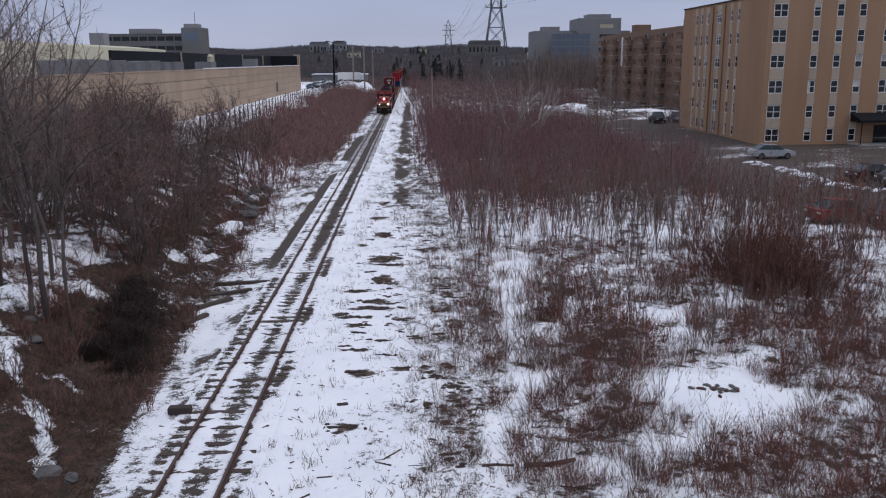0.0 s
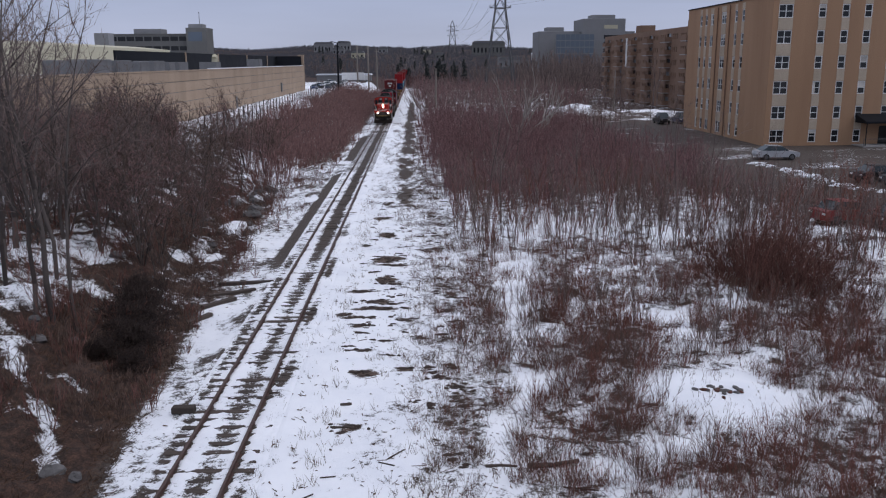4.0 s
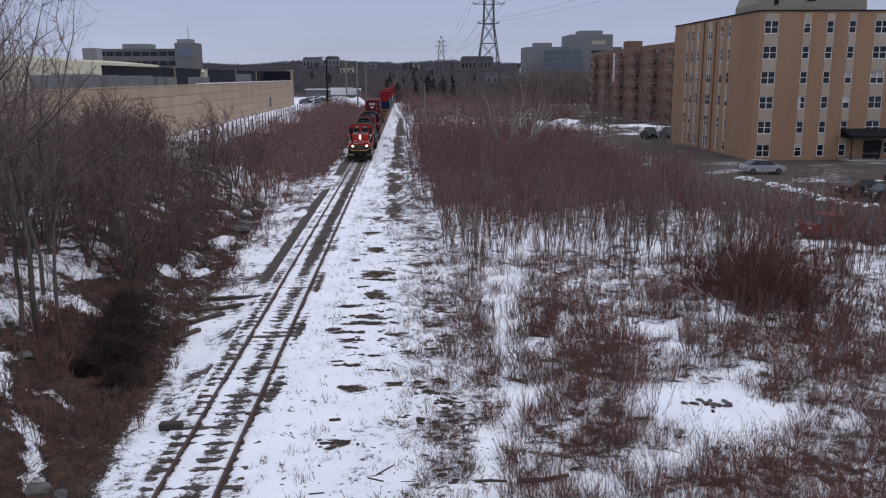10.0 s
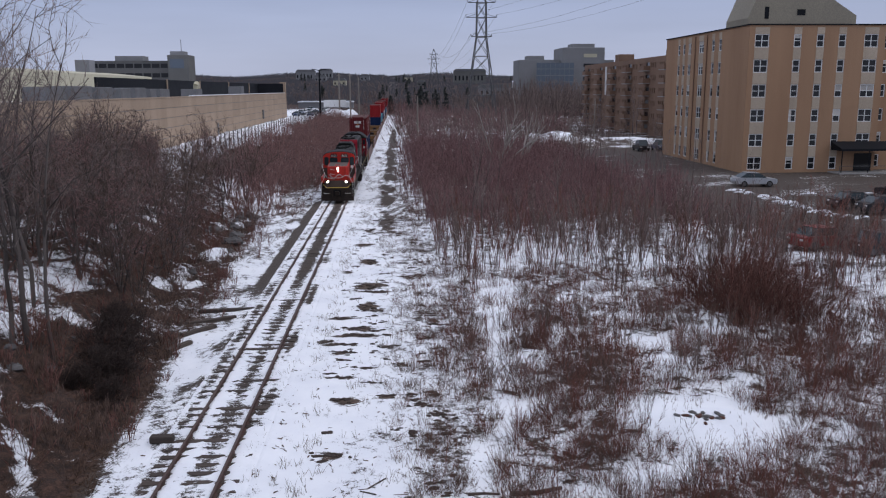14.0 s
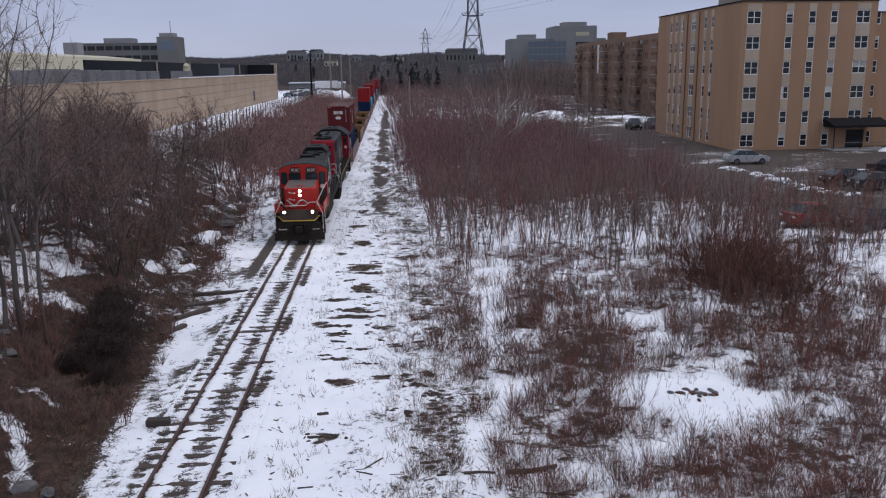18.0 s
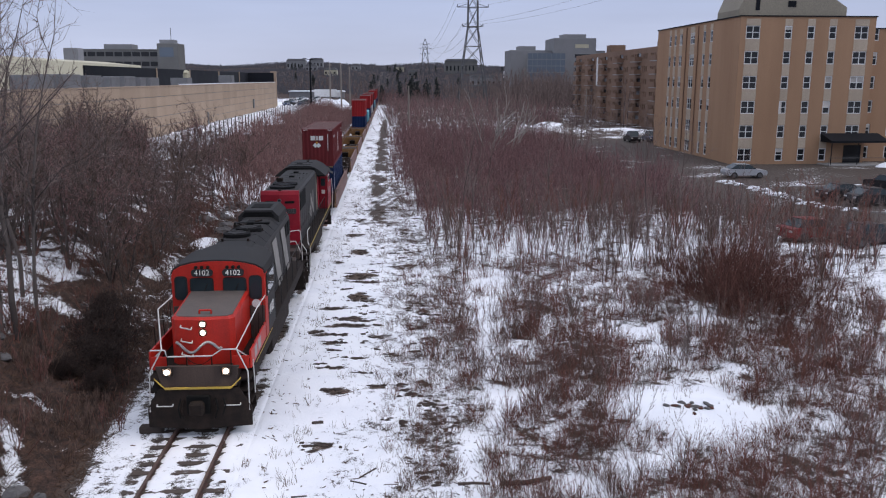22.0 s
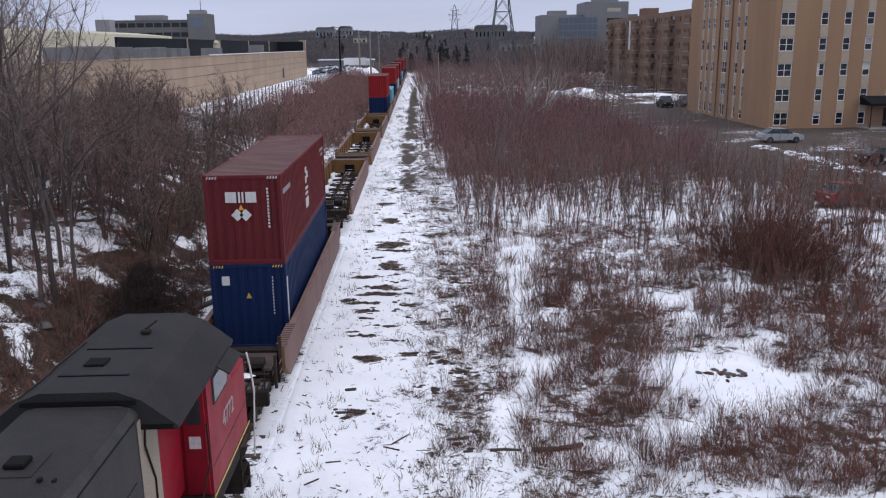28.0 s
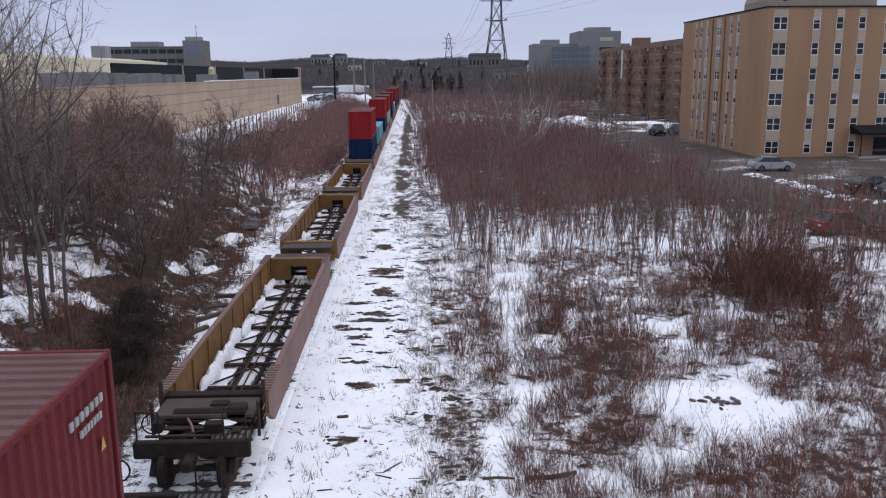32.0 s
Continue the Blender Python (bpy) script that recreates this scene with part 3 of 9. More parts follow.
def snow_cover(x, y):
    x, y = np.asarray(x, float), np.asarray(y, float)
    open_ = sstep(1.2, 3.0, x) * (1 - sstep(60, 75, y))
    c = 0.55 + 0.14 * waves(x, y, 20, 7) * (1 - 0.6 * open_) + open_ * (0.13 + 0.10 * waves(x, y, 38, 1.4) + 0.06 * waves(x, y, 39, 0.7))
    # cleared strip right of the track
    strip = sstep(-4.9, -4.5, x) * (1 - sstep(0.3, 2.2, x + 0.5 * waves(x, y, 21, 4)))
    c = c * (1 - strip) + strip * (0.83 - 0.17 * sstep(-2.6, 0.6, x) - 0.14 * sstep(48, 75, y) + 0.12 * waves(x, y, 31, 1.8) + (0.07 + 0.05 * sstep(-0.8, 0.6, x)) * waves(x, y, 37, 0.7) + 0.06 * sstep(50, 80, y) * waves(x, y, 40, 3.5))
    # old gravel path farther up
    path = np.exp(-((x + 1.15 + 0.25 * waves(x, y, 41, 12)) / 0.62) ** 2) * sstep(58, 66, y) * (1 - sstep(190, 230, y)) * np.clip(0.75 + 0.5 * waves(x, y * 0.4, 22, 6) + 0.4 * waves(x, y * 0.5, 49, 1.3), 0, 1)
    c = c - 0.8 * path
    xw, yw = x + 0.22 * waves(x, y, 35, 1.3), y + 0.12 * waves(x, y, 36, 0.9)
    for px, py, a, b in PATCHES:
        c = c - 0.85 * np.exp(-(((xw - px) / a) ** 2 + ((yw - py) / b) ** 2) ** 1.3)
    for px, py in CLUMPS[:9]:
        c = c - 0.1 * np.exp(-(((xw - px) / 0.6) ** 2 + ((yw - py) / 0.7) ** 2))
    # track bed
    u = x - XT
    on = 1 - sstep(1.3, 1.6, np.abs(u))
    c = c * (1 - on) + on * (0.82 - 0.22 * (np.abs(u) > 0.75) * (u < 0))
    mid = np.exp(-((u - 0.12) / 0.33) ** 2)
    c = c - mid * (0.75 * sstep(44, 52, y) + 0.5 * np.clip(waves(x * 0.2, y, 23, 5), 0, 1) + 0.12)
    # gravel shoulder left of the rails, then snow to the bank's foot
    sh = sstep(-2.3, -2.0, u) * (1 - sstep(-1.35, -1.15, u))
    c = c - sh * (0.85 * sstep(43, 45, y) * (1 - sstep(74, 82, y)) + 0.75 * sstep(88, 93, y) * (1 - sstep(110, 125, y)))
    le = sstep(1.35, 1.7, -u) * sstep(-0.2, 0.9, x - toe(y)) * (1 - sstep(110, 140, y))
    c = c + le * (0.11 - 0.1 * sstep(40, 50, y) + 0.09 * waves(x, y, 45, 1.1) + 0.08 * waves(x, y, 46, 0.5))
    c = c - 0.25 * np.exp(-((u + 1.4) / 0.5) ** 2) * (y < 44) * np.clip(waves(x, y, 24, 4) + 0.6, 0, 1.2)
    # bank: leaf litter low down, patchy snow above
    d = toe(y) - x
    b = sstep(-0.3, 0.5, d)
    low = b * (1 - sstep(4.2, 6.0, d + 0.8 * waves(x, y, 25, 5)))
    c = c * (1 - b) + b * (0.60 + 0.16 * waves(x, y, 26, 4) + 0.1 * waves(x, y, 51, 1.5) - 0.09 * sstep(4.5, 7, d) - 0.07 * sstep(4, 6, d) * (1 - sstep(44, 54, y)) + 0.2 * sstep(9, 13, d) * sstep(70, 100, y))
    c = c - low * (0.34 * (1 - sstep(58, 75, y)) + 0.22 * (1 - sstep(27, 36, y))) - b * 0.12 * sstep(2, 5, d) * (1 - sstep(9, 12, d)) * sstep(36, 46, y) + b * 0.09 * sstep(3.2, 5.2, d) * (1 - sstep(36, 48, y)) + b * low * 0.16 * sstep(36, 42, y) * np.clip(waves(x, y, 42, 2.2), 0, 1) - 0.3 * sstep(80, 95, y) * sstep(2.6, 4.0, XT - x) * (1 - sstep(9, 12, d))
    xs = np.interp(y, [19.5, 20.6, 21.7, 22.7, 24, 25.2], [-9.2, -9.85, -10.3, -10.95, -11.95, -12.8])
    c = c + 0.6 * np.exp(-((x - xs + 0.12 * waves(x, y, 43, 0.9)) / 0.34) ** 4) * sstep(19.4, 20.2, y) * (1 - sstep(25, 26, y)) + 0.4 * np.exp(-((y - 25.2 - (x + 11.3) * -0.35) / 0.22) ** 2) * sstep(-12.4, -11.8, x) * (1 - sstep(-10.9, -10.3, x))
    for px, py, a in ((-12.2, 45.8, 0.6), (-11.2, 44.3, 0.5), (-12.5, 42.8, 0.5)):
        c = c + 0.4 * np.exp(-((x - px) / a) ** 2 - ((y - py) / a / 1.6) ** 2)
    c = c + 0.45 * np.exp(-((x + 11.5) / 0.8) ** 2 - ((y - 51.5) / 1.8) ** 2)
    # trodden footpath through the weeds
    c = c + (0.2 + 0.16 * waves(x, y, 52, 2.6)) * np.exp(-((x - trail(y) - 0.3 * waves(x, y, 48, 4)) / 0.42) ** 2) * (1 - sstep(42, 50, y))
    # waste ground: clear snow on the hump and the clearings
    for px, py, a, bb in ((9.3, 24.4, 2.3, 2.2), (10.3, 33.6, 2.0, 0.9), (10.5, 30.3, 0.7, 1.3), (4.5, 37.4, 0.8, 3.0), (5.2, 42.0, 1.1, 3.2), (4.4, 26.0, 0.7, 1.0), (13.5, 34.5, 1.3, 0.6), (20.6, 35.9, 1.6, 1.2), (16.4, 49.1, 2.5, 1.6), (10.2, 53.0, 3.0, 2.2), (2.4, 62.5, 1.8, 2.6),
                          (5.0, 19.9, 1.3, 0.4), (7.2, 20.9, 1.0, 0.35), (10.7, 19.0, 0.7, 0.5)):
        c = c + 0.6 * np.exp(-(((x - px) / a) ** 2 + ((y - py) / bb) ** 2) ** 1.5)
    for px, py in CLUMPS[10:]:
        c = c - 0.1 * np.exp(-(((xw - px) / 0.9) ** 2 + ((yw - py) / 0.8) ** 2))
    waste = sstep(1.5, 3.5, x)
    c = c + waste * (-0.1 + 0.08 * waves(x, y, 32, 2.0) - 0.26 * sstep(56, 80, y) * (1 - sstep(120, 150, y)))
    for hx, hy, hw, hl in ((29, 152, 6, 3.4), (46, 165, 8, 3)):
        c = c + (0.35 + 0.25 * waves(x, y, 44, 2.5)) * np.exp(-((x - hx) / hw) ** 2 - ((y - hy) / hl) ** 2)
    yard = sstep(24, 30, x) * sstep(48, 60, y) * (1 - sstep(135, 150, y))
    c = c * (1 - yard) + yard * (0.22 + 0.16 * waves(x, y, 27, 8))
    c = c - 0.16 * sstep(24, 30, x) * sstep(120, 140, y) * (1 - sstep(260, 320, y)) * (0.7 + waves(x, y, 47, 5))
    far = sstep(300, 420, y)
    return np.clip(c * (1 - far) + far * (0.04 * (1 + waves(x, y, 33, 160))), 0, 1)


def gravel_layer(x, y):
    u = np.asarray(x) - XT
    g = (1 - sstep(2.5, 3.0, np.abs(u))) + np.exp(-((x + 1.15) / 0.9) ** 2) * sstep(55, 65, y)
    g = g + sstep(24, 30, x) * sstep(48, 60, y) * (1 - sstep(135, 150, y))
    return np.clip(g, 0, 1)


def rust_layer(x, y):
    d = toe(y) - np.asarray(x)
    return np.clip(sstep(-0.2, 0.6, d) * (1 - sstep(6, 9, d)) * 0.9 + sstep(2, 5, x) * 0.35 + sstep(300, 360, y), 0, 1)


TIES = []
_t = random.Random(5)
_y = 12.0
while _y < 330:
    TIES.append((_y, _t.uniform(-0.06, 0.06), _t.uniform(-0.012, 0.012), _t.uniform(-0.012, 0.012)))
    _y += 0.53 + _t.uniform(-0.03, 0.03)


def build_bed():
    """Ballast and trodden snow round the ties, finer than the rest of the ground."""
    xs, ys = np.arange(XT - 1.62, XT + 1.621, 0.06), np.concatenate([np.arange(15.2, 50, 0.06), np.arange(50, 79.9, 0.12)])
    X, Y = np.meshgrid(xs, ys)
    u = X - XT
    n1 = waves(X, Y, 81, 2.4) * 0.5 + waves(X, Y, 82, 0.8) * 0.45 + waves(X, Y, 83, 0.3) * 0.4 + waves(X, Y, 84, 0.14) * 0.25
    ty = np.array([t[0] for t in TIES])
    k = np.clip(np.searchsorted(ty, Y.ravel()), 1, len(ty) - 1).reshape(Y.shape)
    near = np.minimum(np.abs(Y - ty[k]), np.abs(Y - ty[k - 1]))
    on_tie = 1 - sstep(0.08, 0.15, near)
    mid = np.exp(-((u - 0.1) / 0.34) ** 2)
    outl = np.exp(-((u + 1.2) / 0.26) ** 2)
    outr = np.exp(-((u - 1.12) / 0.2) ** 2) * np.clip(waves(X, Y, 85, 7) * 1.5 - 0.1, 0, 1)
    cov = 0.80 + 0.16 * n1 - 0.45 * np.exp(-((np.abs(u) - 0.77) / 0.085) ** 2) - mid * (0.36 + 0.6 * sstep(43, 50, Y)) - outl * 0.34 * (1 - 0.5 * sstep(43, 46, Y)) - outr * 0.5 - 0.10 * on_tie * (mid + outl + outr)
    edge = sstep(1.45, 1.6, np.abs(u))
    cov = cov * (1 - edge) + edge * snow_cover(X, Y)
    Z = -0.155 + 0.035 * np.clip((cov - 0.35) / 0.4, 0, 1) + 0.024 * n1 - 0.02 * np.exp(-((np.abs(u) - 0.8) / 0.08) ** 2)
    Z = Z * (1 - edge) + edge * (-0.17)
    ny, nx = X.shape
    i = (np.arange(ny - 1)[:, None] * nx + np.arange(nx - 1)[None]).ravel()
    F = np.stack([i, i + 1, i + 1 + nx, i + nx], 1)
    me = sheet("track_bed", np.stack([X, Y, Z], -1).reshape(-1, 3), F)
    layers(me, (("snow", np.clip(cov, 0, 1)), ("gravel", 0 * X + 1), ("rust", 0 * X)))
    me.materials.append(M_GROUND)
    tagged(new("track_bed", me), "gravel track bed under patchy snow", "track bed", kind="structure")


def sheet(name, V, F):
    me = bpy.data.meshes.new(name)
    me.vertices.add(len(V))
    me.vertices.foreach_set("co", V.ravel().astype(np.float32))
    me.loops.add(F.size)
    me.loops.foreach_set("vertex_index", F.ravel().astype(np.int32))
    me.polygons.add(len(F))
    me.polygons.foreach_set("loop_start", np.arange(0, F.size, 4, dtype=np.int32))
    me.polygons.foreach_set("use_smooth", np.ones(len(F), bool))
    me.update(calc_edges=True)
    return me


def layers(me, vals):
    for nm, v in vals:
        at = me.attributes.new(nm, "FLOAT", "POINT")
        at.data.foreach_set("value", np.ascontiguousarray(v).ravel().astype(np.float32))


def grow(a, step0, end, rate):
    out, s = [a], step0
    while abs(out[-1]) < abs(end):
        out.append(out[-1] + math.copysign(s, end))
        s *= rate
    return out


def build_ground():
    fx = list(np.arange(-17, 20, 0.17))
    xs = np.array(grow(fx[0], 0.2, -2600, 1.13)[:0:-1] + fx + grow(fx[-1], 0.2, 2600, 1.13)[1:])
    fy = list(np.arange(16, 48, 0.17))
    ys = np.array(grow(16, 0.6, -300, 1.3)[:0:-1] + fy + grow(fy[-1], 0.18, 3200, 1.025)[1:])
    X, Y = np.meshgrid(xs, ys)
    Z = land(X, Y)
    V = np.stack([X, Y, Z], -1).reshape(-1, 3)
    ny, nx = X.shape
    i = (np.arange(ny - 1)[:, None] * nx + np.arange(nx - 1)[None]).ravel()
    F = np.stack([i, i + 1, i + 1 + nx, i + nx], 1)
    me = sheet("ground", V, F)
    layers(me, [(nm, np.broadcast_to(fn(X, Y), X.shape)) for nm, fn in (("snow", snow_cover), ("gravel", gravel_layer), ("rust", rust_layer))])
    me.materials.append(M_GROUND)
    tagged(new("ground", me), "snow-dusted ground with dead grass, gravel and bare patches", "ground", kind="structure")


build_ground()
build_bed()


def gz(x, y):
    return float(land(x, y))


# track ------------------------------------------------------------------------
def build_track():
    tr = empty("railway_track", (0, 0, 0), label="single rusty railway track on snowy wooden ties", category="railway track", kind="structure")
    foot = [(-0.07, -0.17), (0.07, -0.17), (0.07, -0.155), (0.012, -0.135), (0.012, -0.045), (0.036, -0.035), (0.036, -0.006), (-0.036, -0.006), (-0.036, -0.035), (-0.012, -0.045), (-0.012, -0.135), (-0.07, -0.155)]
    for sx in (-1, 1):
        x = XT + sx * 0.753
        part("rail", Geo().prism([(x + u, w) for u, w in foot], -60, 420), M_RAIL, tr, "rust-brown steel rail")
        part("rail_head", Geo().prism([(x - 0.034, -0.006), (x + 0.034, -0.006), (x + 0.03, 0.002), (x - 0.03, 0.002)], -60, 420), M_RAILTOP, tr, "worn shiny rail head")
    mesh = Geo().cbox(-1.3, 1.3, -0.11, 0.11, -0.17, 0, 0.012).mesh("tie", M_TIE)
    far = Geo()
    for k, (y, dx, dz, rz) in enumerate(TIES):
        if k < 280:
            part("tie", mesh, M_TIE, tr, at=(XT + dx, y, -0.138 + dz)).rotation_euler = (0, 0, rz)
        else:
            far.box(XT + dx - 1.3, XT + dx + 1.3, y - 0.11, y + 0.11, -0.3, -0.145 + dz)
    tagged(part("far_ties", far, M_TIE, tr), kind="stuff")


build_track()


# buildings ---------------------------------------------------------------------
def lattice(us, zs, solid, y0, y1):
    """Bars and slabs of a grid in x and z, welded into one piece; solid(i, k) says which cells are filled."""
    g = Geo()
    nu, nz = len(us), len(zs)
    vs = [(u, y, z) for y in (y0, y1) for u in us for z in zs]
    at = lambda f, i, k: f * nu * nz + i * nz + k
    fill = {(i, k) for i in range(nu - 1) for k in range(nz - 1) if solid(i, k)}
    fs = []
    for i, k in fill:
        fs.append((at(0, i, k), at(0, i + 1, k), at(0, i + 1, k + 1), at(0, i, k + 1)))
        fs.append((at(1, i, k), at(1, i, k + 1), at(1, i + 1, k + 1), at(1, i + 1, k)))
        for di, dk, p, q in ((-1, 0, (i, k), (i, k + 1)), (1, 0, (i + 1, k), (i + 1, k + 1)), (0, -1, (i, k), (i + 1, k)), (0, 1, (i, k + 1), (i + 1, k + 1))):
            if (i + di, k + dk) not in fill:
                fs.append((at(0, *p), at(1, *p), at(1, *q), at(0, *q)))
    used = sorted({i for f in fs for i in f})
    ix = {o: n for n, o in enumerate(used)}
    return g.add([vs[o] for o in used], [tuple(ix[i] for i in f) for f in fs])


def window_mesh(w, h, lights, seed=0):
    """Frame of a window with a sash bar; drawn in x and z, facing -y."""
    t = 0.1
    us = [-w / 2, -w / 2 + t]
    for k in range(1, lights):
        x = -w / 2 + w * k / lights
        us += [x - 0.045, x + 0.045]
    us += [w / 2 - t, w / 2]
    zs = [-h / 2, -h / 2 + t, -0.035, 0.035, h / 2 - t, h / 2]
    return lattice(us, zs, lambda i, k: i % 2 == 0 or k % 2 == 0, -0.06, 0.06)


def flat_window(parent, m, meshes, rng, label=""):
    """A window part with its pane and, behind some, a curtain or blind, at the pose m."""
    fr, pane, cur = meshes
    ob = new("window", fr)
    ob.parent = parent
    ob.matrix_basis = m
    p = new("pane", pane)
    p.parent = ob
    if rng.random() < 0.3:
        c = new("curtain", cur[rng.randrange(len(cur))])
        c.parent = ob
    return ob


def window_set(w, h, lights):
    fr = window_mesh(w, h, lights).mesh("window_frame", M_FRAME)
    pane = Geo().box(-w / 2 + 0.06, w / 2 - 0.06, 0.0, 0.02, -h / 2 + 0.06, h / 2 - 0.06).mesh("pane", M_PANE)
    cur = [Geo().box(-w / 2 + 0.1, w / 2 - 0.1, -0.02, -0.004, -0.02 * h, h / 2 - 0.1).mesh("curtain", M_CURTAIN),
           Geo().box(-w / 2 + 0.1, -w / 2 + 0.1 + w * 0.28, -0.02, -0.004, -h / 2 + 0.1, h / 2 - 0.1).mesh("curtain", M_CURTAIN),
           Geo().box(-w / 2 + 0.1, w / 2 - 0.1, -0.02, -0.004, h * 0.2, h / 2 - 0.1).mesh("curtain", M_CURTAIN)]
    return fr, pane, cur


def wall_with_holes(name, parent, u0, u1, z0, z1, holes, place, thick, material, label=""):
    """A wall slab drawn in u and z with rectangular openings through it."""
    us = sorted({u0, u1, *[h[0] for h in holes], *[h[1] for h in holes]})
    zs = sorted({z0, z1, *[h[2] for h in holes], *[h[3] for h in holes]})
    def solid(i, k):
        mu, mz = (us[i] + us[i + 1]) / 2, (zs[k] + zs[k + 1]) / 2
        return not any(h[0] < mu < h[1] and h[2] < mz < h[3] for h in holes)

    g = lattice(us, zs, solid, 0, thick)
    p0 = place(0, 1, 0, 1, 0, 1)
    swap = place(5, 6, 1, 2, 0, 1)[0] != 5
    off = (p0[0], p0[2])
    g.v = [((y + off[0], x + off[1], z) if swap else (x + off[0], y + off[1], z)) for x, y, z in g.v]
    return part(name, g, material, parent, label)


def apartment():
    rng = random.Random(11)
    X0, Y0, TOP = 41.75, 99.6, 17.5
    ap = empty("apartment_building", (X0, Y0, 0), label="six-storey ochre brick apartment block with white windows", category="apartment building")
    wide, slim = window_set(1.75, 1.55, 2), window_set(0.92, 1.5, 1)
    rows = [15.69, 12.75, 9.83, 6.88, 3.95, 1.15]
    # front wall, facing the line
    cols = [(1.54, 1), (5.87, 0), (8.65, 0), (11.33, 0), (14.88, 1)]
    holes = []
    for c, w in cols:
        hw = 0.87 if w else 0.46
        holes += [(c - hw, c + hw, z - 0.77, z + 0.77) for z in rows if not (c > 14 and z < 3)]
    wall_with_holes("wall", ap, 0, 16.6, -0.3, TOP, holes, lambda a, b, d0, d1, z0, z1: (a, b, d0, d1, z0, z1), 0.3, M_BRICK)
    for c, w in cols:
        for z in rows:
            if c > 14 and z < 3:
                continue
            flat_window(ap, pose(c, 0.1, z), wide if w else slim, rng)
        hw = 0.87 if w else 0.46
        for za, zb in zip(rows, rows[1:]):
            if zb > 0.5 and not (c > 14 and zb < 3):
                part("spandrel_panel", Geo().box(c - hw, c + hw, -0.03, 0.0, zb + 0.77, za - 0.77), M_SPANDREL, ap)
        part("spandrel_panel", Geo().box(c - hw, c + hw, -0.03, 0.0, rows[0] + 0.77, TOP - 0.25), M_SPANDREL, ap)
    # recessed wing
    hol = [(17.1, 18.9, z - 0.77, z + 0.77) for z in rows] + [(21, 22.8, z - 0.77, z + 0.77) for z in rows]
    wall_with_holes("wall", ap, 16.6, 40, -0.3, TOP - 1.2, hol, lambda a, b, d0, d1, z0, z1: (a, b, 3 + d0, 3 + d1, z0, z1), 0.3, M_BRICK)
    for z in rows:
        flat_window(ap, pose(18.0, 3.1, z), wide, rng)
        flat_window(ap, pose(21.9, 3.1, z), wide, rng)
    part("wall", Geo().box(16.3, 16.6, 0.3, 3.0, -0.3, TOP), M_BRICK, ap)
    # long side wall: y along it
    ycols = [(25.1, 0), (22.9, 0), (20.5, 0.5), (15.9, 1), (11.5, 0), (9.05, 0)]
    sh = []
    for c, w in ycols:
        hw = 0.46 if not w else (0.62 if w == 0.5 else 0.87)
        sh += [(c - hw, c + hw, z - 0.77, z + 0.77) for z in rows]
    wall_with_holes("wall", ap, 0.3, 31.0, -0.3, TOP, sh, lambda a, b, d0, d1, z0, z1: (d0, d1, a, b, z0, z1), 0.3, M_BRICK)
    mid = window_set(1.24, 1.5, 2)
    for c, w in ycols:
        hw = 0.46 if not w else (0.62 if w == 0.5 else 0.87)
        st = slim if not w else (mid if w == 0.5 else wide)
        for z in rows:
            flat_window(ap, pose(0.1, c, z, 0, 0, -90), st, rng)
        for za, zb in zip(rows, rows[1:]):
            part("spandrel_panel", Geo().box(-0.03, 0, c - hw, c + hw, zb + 0.77, za - 0.77), M_SPANDREL, ap)
        part("spandrel_panel", Geo().box(-0.03, 0, c - hw, c + hw, rows[0] + 0.77, TOP - 0.25), M_SPANDREL, ap)
    for yy in (18.1, 13.6):
        part("drainpipe", Geo().rod((-0.08, yy, 0), (-0.08, yy, TOP - 0.3), 0.07), M_BRICKRED, ap)
    part("wall", Geo().box(0.3, 40, 30.7, 31.0, -0.3, TOP - 1.2), M_BRICK, ap)
    part("wall", Geo().box(39.7, 40, 3.3, 30.7, -0.3, TOP - 1.2), M_BRICK, ap)
    part("roof", Geo().box(0.3, 16.3, 0.3, 30.7, TOP - 0.5, TOP - 0.3), M_ROOFGREY, ap)
    part("roof", Geo().box(16.61, 39.7, 3.3, 30.7, TOP - 1.5, TOP - 1.35), M_ROOFGREY, ap)
    part("coping", Geo().box(-0.12, 16.72, -0.12, 0.35, TOP, TOP + 0.14).box(-0.12, 0.35, 0.35, 31.1, TOP, TOP + 0.14).box(16.72, 40, 2.9, 3.35, TOP - 1.2, TOP - 1.06), M_ROOFDARK, ap, "dark metal roof edge")
    # dim inside so that the windows look into rooms
    part("floor_slab", Geo().box(0.6, 16, 0.6, 30.4, 8.2, 8.4), M_CONC, ap)
    part("inner_wall", Geo().box(2.2, 2.3, 2.2, 30, 0, TOP - 0.6).box(2.31, 39, 5.2, 5.3, 0, TOP - 1.6), M_CURTAIN, ap)
    # lift house on the roof, with sloping shoulders
    ph = part("penthouse", Geo().prism([(0.6, TOP - 0.3), (14.0, TOP - 0.3), (14.0, TOP + 1.3), (9.3, TOP + 4.2), (1.9, TOP + 4.2), (0.6, TOP + 1.0)], 2.2, 9.0), M_PENT, ap, "buff metal-clad roof house")
    part("vent", Geo().box(2.6, 3.1, 2.14, 2.2, TOP + 0.9, TOP + 2.3).box(6.6, 7.6, 2.14, 2.2, TOP + 1.3, TOP + 2.0), M_ROOFDARK, ph)
    # entrance canopy with snow heaps beside it
    cn = part("entrance_canopy", Geo().prism([(-2.6, 2.75), (-2.6, 3.0), (0.0, 3.75), (0.0, 2.75)], 11.0, 18.2, "x"), M_ROOFDARK, ap, "black canvas entrance canopy")
